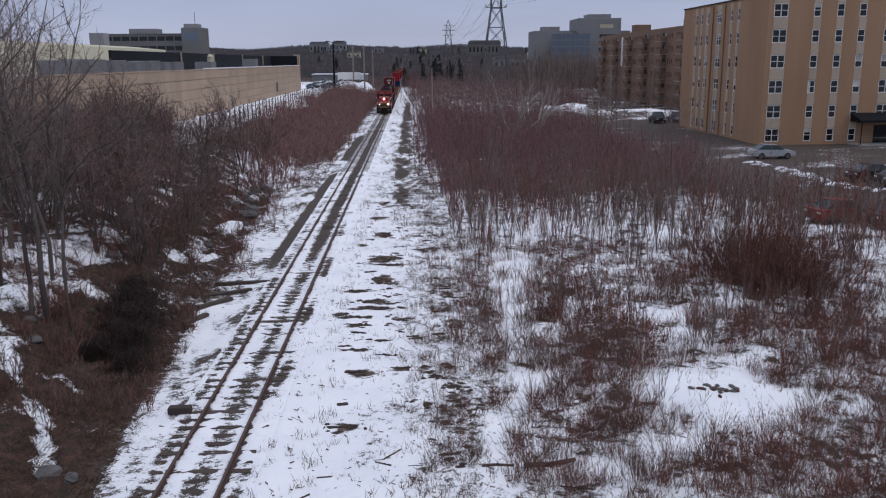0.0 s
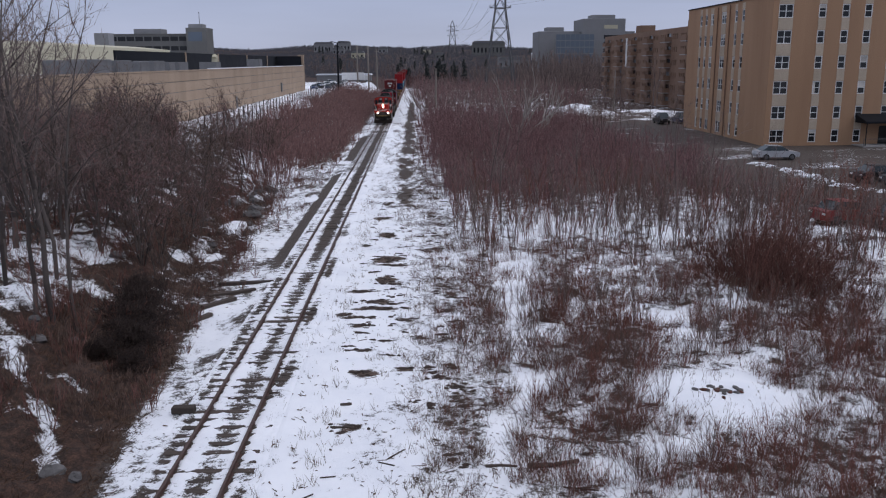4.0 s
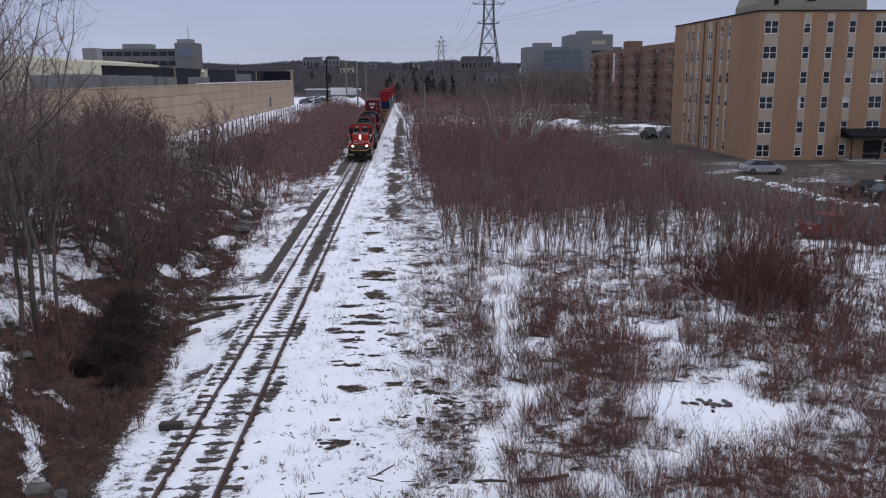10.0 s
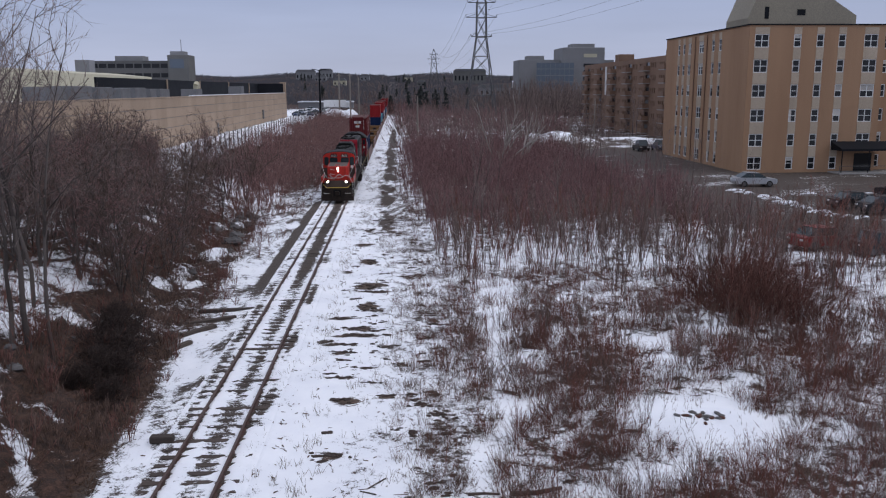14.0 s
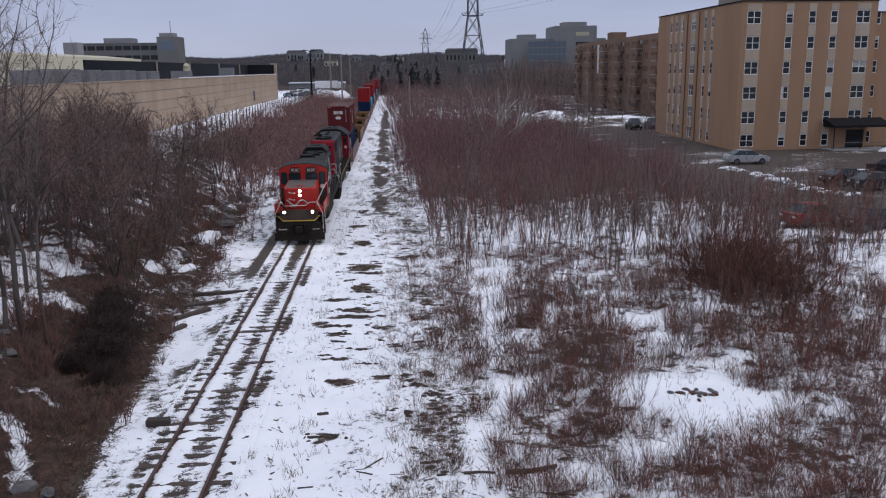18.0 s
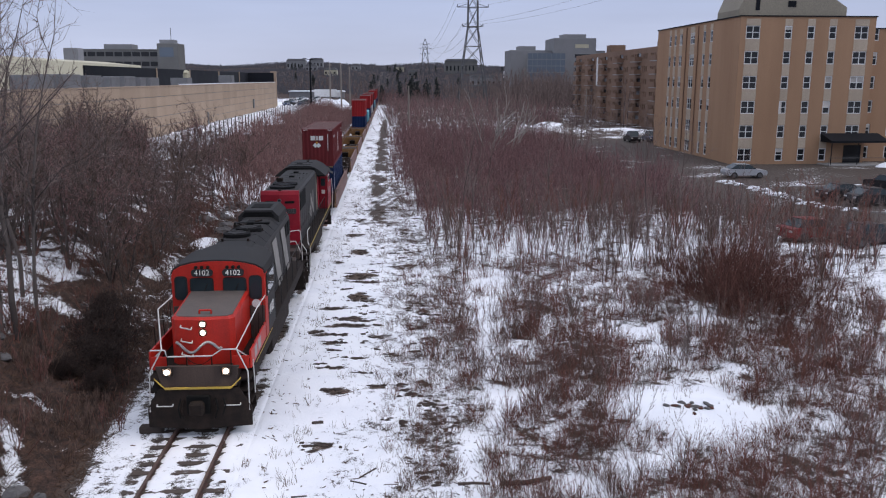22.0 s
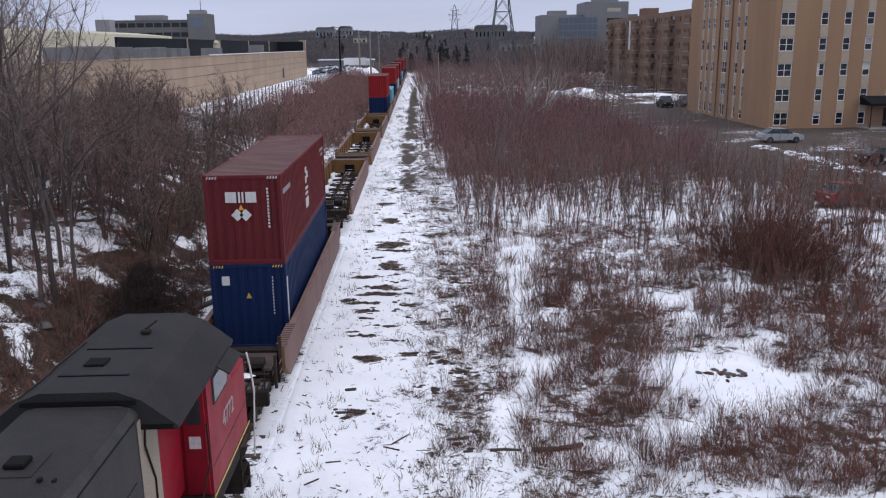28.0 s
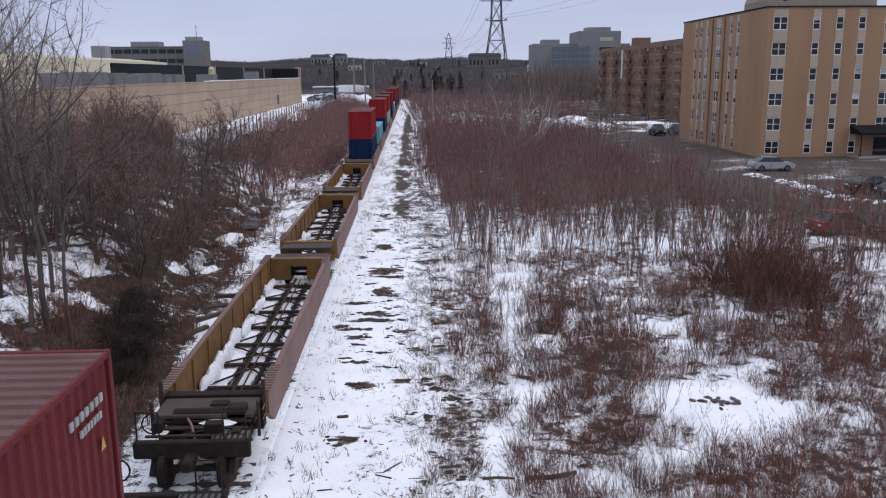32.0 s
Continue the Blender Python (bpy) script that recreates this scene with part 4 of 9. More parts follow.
    for px in (11.2, 14.5, 18.0):
        part("canopy_post", Geo().rod((px, -2.45, -0.2), (px, -2.45, 2.75), 0.06), M_ROOFDARK, cn)
    part("entrance_door", Geo().box(14.0, 16.2, -0.05, 0.0, -0.1, 2.3), M_PANE, ap, "dark glazed entrance door")
    part("step", Geo().cbox(10.8, 18.4, -2.8, 0, -0.3, 0.15, 0.03), M_CONC, ap)
    rl = part("handrail", Geo().tube([(10.7, -3.0, 0), (10.7, -3.0, 1.0), (18.6, -3.0, 1.0), (18.6, -3.0, 0)], 0.03), M_STEEL, ap)
    return ap


apartment()


def brown_block():
    """The brown brick block farther back, with stacked balconies."""
    rng = random.Random(12)
    X0, Y0, TOP = 55.5, 166.0, 16.9
    bl = empty("brick_apartment_building", (X0, Y0, 0), label="long brown brick apartment block with recessed balconies", category="apartment building")
    ln, fl = 84.0, 6
    holes, wins = [], []
    for k in range(fl):
        z = 1.5 + k * 2.72
        for yb in (5.9, 20.4, 34.9, 49.4, 63.9, 78.4):
            holes.append((yb - 1.5, yb + 1.5, z - 0.95, z + 0.75))
            wins.append((yb, z - 0.1, 1.5, 0.85))
            for dy in (2.9, 4.3, 5.7, 8.8, 10.2, 11.6):
                if yb + dy < ln - 1:
                    holes.append((yb + dy - 0.3, yb + dy + 0.3, z - 0.5, z + 0.6))
                    wins.append((yb + dy, z + 0.05, 0.3, 0.55))
    wall_with_holes("wall", bl, 0, ln, -1.5, TOP, holes, lambda a, b, d0, d1, z0, z1: (d0, d1, a, b, z0, z1), 0.3, M_BRICKRED)
    for y, z, a, h in wins:
        part("window" if a < 1 else "balcony_door", Geo().box(0.2, 0.24, y - a, y + a, z - h, z + h), M_PANE if rng.random() < 0.8 else M_ROOFGREY, bl)
    for k in range(fl):
        z = 0.3 + k * 2.72
        for y in (5.9, 20.4, 34.9, 49.4, 63.9, 78.4):
            b = part("balcony", Geo().box(-1.5, 0, y - 1.9, y + 1.9, z, z + 0.18), M_CONC, bl)
            part("balcony_rail", Geo().box(-1.5, -1.42, y - 1.9, y + 1.9, z + 0.18, z + 1.15).box(-1.42, 0, y - 1.9, y - 1.82, z + 0.18, z + 1.15).box(-1.42, 0, y + 1.82, y + 1.9, z + 0.18, z + 1.15), M_BRICKRED, b)
    part("wall", Geo().box(0.3, 24, 0, 0.3, -1.5, TOP).box(0.3, 24, ln - 0.3, ln, -1.5, TOP).box(23.7, 24, 0.3, ln - 0.3, -1.5, TOP), M_BRICKRED, bl)
    part("roof", Geo().box(0.3, 23.7, 0.3, ln - 0.3, TOP - 0.6, TOP - 0.4), M_ROOFGREY, bl)
    part("inner_wall", Geo().box(2.0, 2.1, 0.4, ln - 0.4, -1, TOP - 0.7), M_ROOFDARK, bl)
    for y, h in ((10, 2.6), (16, 1.7), (60, 2.3)):
        part("roof_house", Geo().cbox(4, 8, y, y + 4.5, TOP - 0.4, TOP + h, 0.05), M_BRICKRED, bl)
    part("chimney", Geo().rod((5, 8.6, TOP - 0.4), (5, 8.6, TOP + 3.4), 0.3).rod((6, 8.6, TOP - 0.4), (6, 8.6, TOP + 2.4), 0.25), M_ROOFDARK, bl)
    # pale stair strip
    part("stair_strip", Geo().box(-0.1, -0.005, 57, 58.6, 8.6, TOP - 1), M_FRAME, bl, "pale glazed stair strip")


brown_block()


def warehouse():
    X, Y0, Y1, B, T = -33.0, 58.0, 252.0, 2.0, 9.05
    wh = empty("warehouse", (X, Y0, B), label="long low beige block warehouse with a dark roof screen", category="warehouse")
    ln, h = Y1 - Y0, T - B
    # courses of big blocks with recessed joints, bay by bay
    n = 5
    for k in range(n):
        za, zb = h * k / n, h * (k + 1) / n
        for j in range(24):
            part("block_panel", Geo().cbox(-0.4, 0.0, ln * j / 24 + 0.002, ln * (j + 1) / 24 - 0.002, za + (0.05 if k else -0.9), zb - 0.03, 0.01), M_BEIGE, wh)
    part("wall_core", Geo().box(-0.7, -0.06, 0.1, ln - 0.1, -0.9, h - 0.05), M_ROOFGREY, wh)
    part("wall", Geo().box(-60, -0.71, ln - 0.5, ln, -0.9, h).box(-60, -0.71, 0, 0.5, -0.9, h), M_BEIGE, wh)
    part("corner_pier", Geo().cbox(-1.6, 0.1, ln + 0.01, ln + 0.9, -0.9, h + 3.3, 0.04), M_BEIGE, wh, "tall beige corner pier")
    part("roof", Geo().box(-60, -0.41, 0.51, ln - 0.51, h - 0.8, h - 0.5), M_SNOW, wh, "flat roof under thin snow")
    part("parapet", Geo().box(-0.5, 0.06, -0.1, ln + 0.1, h, h + 0.16), M_BEIGE, wh)
    part("roof_snow", Geo().box(-0.48, 0.0, 80, ln - 1, h + 0.161, h + 0.3), M_SNOW, wh, "thin snow on the parapet")
    # black screen standing back on the roof, with posts
    part("roof_screen", Geo().box(-8.2, -7.9, 60, ln - 0.5, h - 0.5, h + 2.9).box(-7.89, -0.5, ln - 0.9, ln - 0.55, h - 0.45, h + 2.9), M_ROOFDARK, wh, "black sheet-metal roof screen")
    for y in (95, 120, 150, 178):
        part("screen_post", Geo().box(-7.89, -7.7, y, y + 0.3, h - 0.5, h + 3.0), M_BEIGE, wh)
    # plant on the roof
    rng = random.Random(3)
    for y, w, hh in ((30, 4, 1.5), (36, 6, 1.6), (44, 5, 1.5), (52, 4, 1.35), (58, 5, 1.45), (65, 3, 1.3), (70, 5.2, 1.3), (93, 4.2, 1.3), (135, 4, 1.9)):
        u = part("roof_unit", Geo().cbox(-5.0, -2.2, y, y + w, h - 0.5, h + hh, 0.06), M_ROOFGREY, wh, "grey rooftop air handler")
        part("louvre", Geo().box(-2.19, -2.15, y + 0.3, y + w - 0.3, h + 0.1, h + hh - 0.25), M_ROOFGREY, u)
    part("duct", Geo().tube([(-3.5, 98, h - 0.5), (-3.5, 98, h + 1.9), (-3.5, 98.5, h + 2.3), (-3.5, 99.2, h + 2.2), (-3.5, 99.4, h + 1.4)], 0.45, 10), M_CREAMWALL, wh, "pale bent roof duct")
    part("service_door", Geo().box(0.005, 0.06, 98, 99.2, -0.2, 2.2), M_ROOFGREY, wh, "grey service door")
    part("meter_box", Geo().cbox(0.005, 0.3, 150, 151, 1.2, 3.4, 0.02), M_ROOFGREY, wh)
    # taller cream hall behind
    part("rear_hall", Geo().prism([(-70, h - 0.6), (-26, h - 0.6), (-26, h + 4.2), (-34, h + 5.0), (-70, h + 5.0)], 42, 150), M_CREAMWALL, wh, "cream-clad higher hall behind")
    part("hall_tower", Geo().box(-47.5, -44, 160, 164, h - 0.6, h + 8.6), M_OFFICE, wh)


warehouse()


def block_building(name, label, x0, x1, y0, y1, z0, z1, material, floors, strip, pane_mat, parent=None):
    """A far block with a band of windows on each floor of the side that faces the line."""
    b = empty(name, (x0, y0, z0), label=label, category="office building")
    w, d, h = x1 - x0, y1 - y0, z1 - z0
    part("wall", Geo().cbox(0, w, 0, d, -12, h, 0.1), material, b)
    fh = h / floors
    for k in range(floors):
        za = k * fh + fh * 0.35
        n = max(2, int(w / strip))
        for i in range(n):
            part("window", Geo().box(w * i / n + 0.25, w * (i + 1) / n - 0.25, -0.06, -0.01, za, za + fh * 0.45), pane_mat, b)
    part("roof_edge", Geo().box(-0.2, w + 0.2, -0.2, d + 0.2, h + 0.01, h + 0.4), material, b)
    return b


def far_offices():
    # low office with a sign tower, beyond the warehouse
    o = block_building("office_building", "long grey office block with ribbon windows", -138, -100, 380, 410, 6, 22.4, M_DULLOFFICE, 4, 3.5, M_PANE)
    part("plant_room", Geo().cbox(14, 26, 3, 12, 16.81, 19.0, 0.1), M_OFFICE, o)
    t = empty("sign_tower", (-100, 378, 6), label="square concrete tower with a faded sign panel", category="tower")
    part("wall", Geo().cbox(0, 9, 0, 12, -8, 19.2, 0.1), M_DULLOFFICE, t)
    part("sign_panel", Geo().box(1, 7, -0.1, -0.02, 13.5, 17.5), M_BLUEGLASS, t, "bluish sign panel, unreadable")
    part("roof_cap", Geo().box(1, 7, 1, 8, 19.21, 20.8), M_OFFICE, t)
    part("mast", Geo().rod((5, 5, 20.8), (5, 5, 26), 0.12), M_STEEL, t)
    # glass tower on the hill
    g = empty("glass_office_tower", (78, 440, 10), label="blue glass and concrete office tower on the hill", category="office building")
    part("wall", Geo().cbox(8, 30, 0, 26, -10, 21.2, 0.1), M_OFFICE, g)
    part("wing", Geo().cbox(-14, 7.98, 6, 28, -10, 15.2, 0.1), M_OFFICE, g)
    part("wing_roof_house", Geo().cbox(-9, 0, 10, 20, 15.21, 17.4, 0.1), M_OFFICE, g)
    part("wing", Geo().cbox(30.02, 36, 4, 26, -10, 15.0, 0.1), M_OFFICE, g)
    part("glass_front", Geo().box(-6, 14, -1.2, -0.02, -8, 13.0), M_OFFICE, g, "blue glazed front")
    for k in range(6):
        for i in range(8):
            part("glass_panel", Geo().box(-5.8 + i * 2.46, -3.55 + i * 2.46, -1.26, -1.21, -6.0 + k * 3.3, -3.1 + k * 3.3), M_BLUEGLASS, g)
    part("sign_panel", Geo().box(19, 26, -0.1, -0.02, 16.2, 18.0), M_CREAMWALL, g)
    part("roof_house", Geo().cbox(14, 26, 6, 18, 21.21, 23.4, 0.1), M_OFFICE, g)
    for k in range(4):
        part("window", Geo().box(19, 29, -0.06, -0.02, 1 + k * 3.4, 2.8 + k * 3.4), M_PANE, g)
    rng = random.Random(9)
    # smaller houses and flats on the far slopes
    for x, y, w, h, m in ((-118, 1000, 22, 11, M_OFFICE), (-95, 1040, 16, 11, M_OFFICE), (62, 640, 24, 7, M_OFFICE), (92, 660, 20, 6, M_CREAMWALL), (60, 900, 34, 14, M_DULLOFFICE), (70, 1000, 14, 7, M_OFFICE),
                          (-60, 800, 12, 5, M_CREAMWALL), (-40, 920, 10, 5, M_OFFICE), (-85, 880, 12, 5, M_OFFICE), (8, 1000, 10, 5, M_CREAMWALL), (20, 860, 9, 4, M_DULLOFFICE), (110, 800, 12, 6, M_FRAME)):
        z = gz(x, y)
        hb = empty("far_house", (x, y, z), label="small pale building among winter trees", category="house", group="far houses")
        part("wall", Geo().box(0, w, 0, 12, -3, h), m, hb)
        part("roof", Geo().prism([(-0.5, h + 0.01), (w + 0.5, h + 0.01), (w - 2, h + 2.2), (2, h + 2.2)], -0.5, 12.5), M_SNOW if m is M_FRAME else M_ROOFGREY, hb)
        for k in range(max(2, int(w / 4))):
            part("window", Geo().box(1 + k * 4, 2.6 + k * 4, -0.06, -0.01, h * 0.3, h * 0.65), M_PANE, hb)


far_offices()


# the train: built where it stands when the first container's end is at y = 26.2 ---------------
TRAIN = []


def rolling(name, y, **tags):
    """A vehicle or its load; all of them are carried along the line by motions()."""
    ob = empty(name, (XT, y, 0), **tags)
    TRAIN.append((ob, y))
    return ob


def corrugated(g, x0, x1, y0, y1, z0, z1, pitch=0.28, depth=0.035):
    """Corrugated shell: sides folded along y, ends folded along x, in one skin."""
    def run(a, b):
        n = max(2, int(round((b - a) / pitch)))
        out = []
        for k in range(n):
            s = a + (b - a) * k / n
            w = (b - a) / n
            out += [(s, 0), (s + w * 0.35, 0), (s + w * 0.5, depth), (s + w * 0.85, depth)]
        return out + [(b, 0)]
    ring = [(x1 - d, y) for y, d in run(y0, y1)] + [(x, y1 - d) for x, d in reversed(run(x0, x1))]
    ring += [(x0 + d, y) for y, d in reversed(run(y0, y1))] + [(x, y0 + d) for x, d in run(x0, x1)]
    n = len(ring)
    vs = [(x, y, z) for z in (z0, z1) for x, y in ring]
    return g.add(vs, [(k, (k + 1) % n, n + (k + 1) % n, n + k) for k in range(n)])


BOX_MESH = {}


def container(y, z, material, roof, label, length=12.192, height=2.896):
    c = rolling("shipping_container", y, label=label, category="shipping container", group="containers on the train")
    key = (material.name, length, height)
    if key not in BOX_MESH:
        w = 1.219
        shell = corrugated(Geo(), -w + 0.03, w - 0.03, 0.03, length - 0.03, 0.14, height - 0.1).mesh("shell", material)
        prof, n = [], int(length / 0.3)
        for k in range(n):
            a = 0.08 + (length - 0.16) * k / n
            prof += [(a, height - 0.055), (a + 0.12, height - 0.055), (a + 0.15, height - 0.015), (a + 0.26, height - 0.015)]
        top = Geo().prism([(0.08, height - 0.12)] + prof + [(length - 0.08, height - 0.055), (length - 0.08, height - 0.12)], -w + 0.06, w - 0.06, "x")
        top = top.mesh("roof", roof)
        fr = Geo()
        for sx in (-1, 1):
            for yy in (0, length - 0.12):
                fr.cbox(sx * w - (0.12 if sx > 0 else 0), sx * w + (0.12 if sx < 0 else 0), yy, yy + 0.12, 0, height, 0.012)
            fr.cbox(min(sx * w, sx * (w - 0.08)), max(sx * w, sx * (w - 0.08)), 0.12, length - 0.12, 0, 0.16, 0.012)
            fr.cbox(min(sx * w, sx * (w - 0.07)), max(sx * w, sx * (w - 0.07)), 0.12, length - 0.12, height - 0.1, height - 0.005, 0.012)
        for yy in (0, length - 0.1):
            fr.cbox(-w + 0.12, w - 0.12, yy, yy + 0.1, 0, 0.15, 0.012).cbox(-w + 0.12, w - 0.12, yy, yy + 0.1, height - 0.12, height - 0.003, 0.012)
        fr = fr.mesh("frame", material)
        BOX_MESH[key] = (shell, top, fr)
    c["z"] = z
    for nm, me in zip(("shell", "roof", "frame"), BOX_MESH[key]):
        part(nm, me, None, c, at=(0, 0, z))
    return c


def truck(parent, y, axles=2, wheels=True):
    """A bogie: side frames, springs and wheelsets."""
    t = part("bogie", Geo().cbox(-1.05, 1.05, y - 0.25, y + 0.25, 0.45, 0.85, 0.03), M_UNDER, parent, "black bogie")
    for sx in (-1, 1):
        g = Geo().prism([(y - 1.35, 0.42), (y - 1.1, 0.7), (y - 0.5, 0.78), (y + 0.5, 0.78), (y + 1.1, 0.7), (y + 1.35, 0.42), (y + 1.1, 0.36), (y + 0.6, 0.5), (y + 0.4, 0.28), (y - 0.4, 0.28), (y - 0.6, 0.5), (y - 1.1, 0.36)], sx * 0.98 - 0.07, sx * 0.98 + 0.07, "x")
        part("side_frame", g, M_UNDER, t)
    for dy in (-1.05, 1.05):
        g = Geo().rod((-0.8, 0, 0), (0.8, 0, 0), 0.08)
        for sx in (-1, 1):
            g.rod((sx * 0.70, 0, 0), (sx * 0.82, 0, 0), 0.46, n=20).rod((sx * 0.66, 0, 0), (sx * 0.70, 0, 0), 0.485, n=20).rod((sx * 0.82, 0, 0), (sx * 0.9, 0, 0), 0.14, n=8)
        part("wheelset", g, M_UNDER, t, at=(0, y + dy, 0.46))
    return t


def arch(w, z0, z1, rise, n=10):
    """A hood or cab outline: upright sides and a rounded top."""
    pts = [(-w, z0), (w, z0)]
    for k in range(n + 1):
        a = math.pi * k / n
        pts.append((w * math.cos(a), z1 + rise * math.sin(a) ** 0.8 if 0 < k < n else z1))
    return pts


def loco_common(lo, y0, y1, sill_mat):
    """Frame, walkways, fuel tank, bogies, steps and couplers from end to end."""
    part("underframe", Geo().cbox(-1.5, 1.5, y0 + 1.35, y1 - 1.35, 1.3, 1.75, 0.02), M_UNDER, lo)
    for a, b in ((y0 + 0.5, y0 + 1.345), (y1 - 1.345, y1 - 0.5)):
        part("end_platform", Geo().cbox(-1.1, 1.1, a, b, 1.35, 1.75, 0.02), M_DECK, lo)
    for sx in (-1, 1):
        part("side_sill", Geo().box(sx * 1.5 - 0.006, sx * 1.5 + 0.006, y0 + 1.6, y0 + 5.2, 1.69, 1.715), M_YELLOW, lo, "yellow sill stripe").location.x = sx * 0.012
    mid = (y0 + y1) / 2
    part("fuel_tank", Geo().cbox(-1.35, 1.35, mid - 2.6, mid + 2.6, 0.42, 1.28, 0.12), M_UNDER, lo)
    truck(lo, y0 + 3.6)
    truck(lo, y1 - 3.6)
    for ye, s in ((y0, 1), (y1, -1)):
        pl = part("pilot", Geo().add([(x, ye + s * y, z) for x, y, z in ((-1.5, 0.5, 0.13), (0, 0.26, 0.13), (1.5, 0.5, 0.13), (-1.5, 0.5, 0.7), (0, 0.36, 0.7), (1.5, 0.5, 0.7), (-1.15, 0.5, 1.3), (0, 0.44, 1.3), (1.15, 0.5, 1.3), (-1.5, 0.58, 0.13), (1.5, 0.58, 0.13), (1.5, 0.58, 0.7), (1.15, 0.58, 1.3), (-1.15, 0.58, 1.3), (-1.5, 0.58, 0.7))],
                                  [(0, 1, 4, 3), (1, 2, 5, 4), (3, 4, 7, 6), (4, 5, 8, 7), (9, 14, 11, 10), (14, 13, 12, 11), (0, 3, 14, 9), (3, 6, 13, 14), (2, 10, 11, 5), (5, 11, 12, 8), (6, 7, 8, 12, 13), (0, 9, 10, 2, 1)]), M_UNDER, lo, "black snow plough pilot with a shallow V")
        # raised solid plate; the pocket's shade is only its black colour
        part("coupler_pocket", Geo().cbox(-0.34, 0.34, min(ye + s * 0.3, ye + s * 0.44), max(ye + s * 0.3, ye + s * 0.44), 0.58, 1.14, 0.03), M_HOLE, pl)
        for xa, xb, zm, ze in ((-0.5, -0.56, 0.8, 0.5), (0.5, 0.58, 0.8, 0.5), (0.72, 0.8, 0.85, 0.6)):
            part("air_hose", Geo().tube([(xa, ye + s * 0.37, 1.05), (xb, ye + s * 0.23, zm), (xa, ye + s * 0.21, ze)], 0.024), M_HOLE, pl, "black air hose")
        part("coupler", Geo().cbox(-0.16, 0.16, min(ye, ye + s * 0.6), max(ye, ye + s * 0.6), 0.7, 1.0, 0.05).cbox(-0.2, 0.22, min(ye - s * 0.06, ye + s * 0.2), max(ye - s * 0.06, ye + s * 0.2), 0.66, 1.04, 0.05), M_UNDER, lo)
        for sx in (-1, 1):
            for k in range(4):
                part("step", Geo().cbox(sx * 1.3 - 0.2, sx * 1.3 + 0.2, min(ye + s * 0.6, ye + s * 1.3), max(ye + s * 0.6, ye + s * 1.3), 0.42 + k * 0.36, 0.46 + k * 0.36, 0.008), M_UNDER, lo)
            part("step_side", Geo().box(sx * 1.3 - 0.21, sx * 1.3 + 0.21, min(ye + s * 1.3, ye + s * 1.34), max(ye + s * 1.3, ye + s * 1.34), 0.4, 1.75), M_UNDER, lo)
    return lo


def handrails(lo, y0, y1, x, z0=1.75, h=1.05, step=1.75, mat_=None):
    """Posts and a top rail along the walkway on one side."""
    n = int((y1 - y0) / step)
    for k in range(n + 1):
        y = y0 + (y1 - y0) * k / n
        part("stanchion", Geo().rod((x, y, z0), (x, y, z0 + h), 0.02, n=6), mat_ or M_BLACK, lo)
    part("handrail", Geo().rod((x, y0, z0 + h), (x, y1, z0 + h), 0.018, n=6), mat_ or M_BLACK, lo)


def rounded(x0, x1, z0, z1, r, n=4):
    """A rectangle's outline with rounded corners."""
    pts = []
    for cx, cz, a0 in ((x1 - r, z1 - r, 0), (x0 + r, z1 - r, 90), (x0 + r, z0 + r, 180), (x1 - r, z0 + r, 270)):
        pts += [(cx + r * math.cos(radians(a0 + 90 * k / n)), cz + r * math.sin(radians(a0 + 90 * k / n))) for k in range(n + 1)]
    return pts


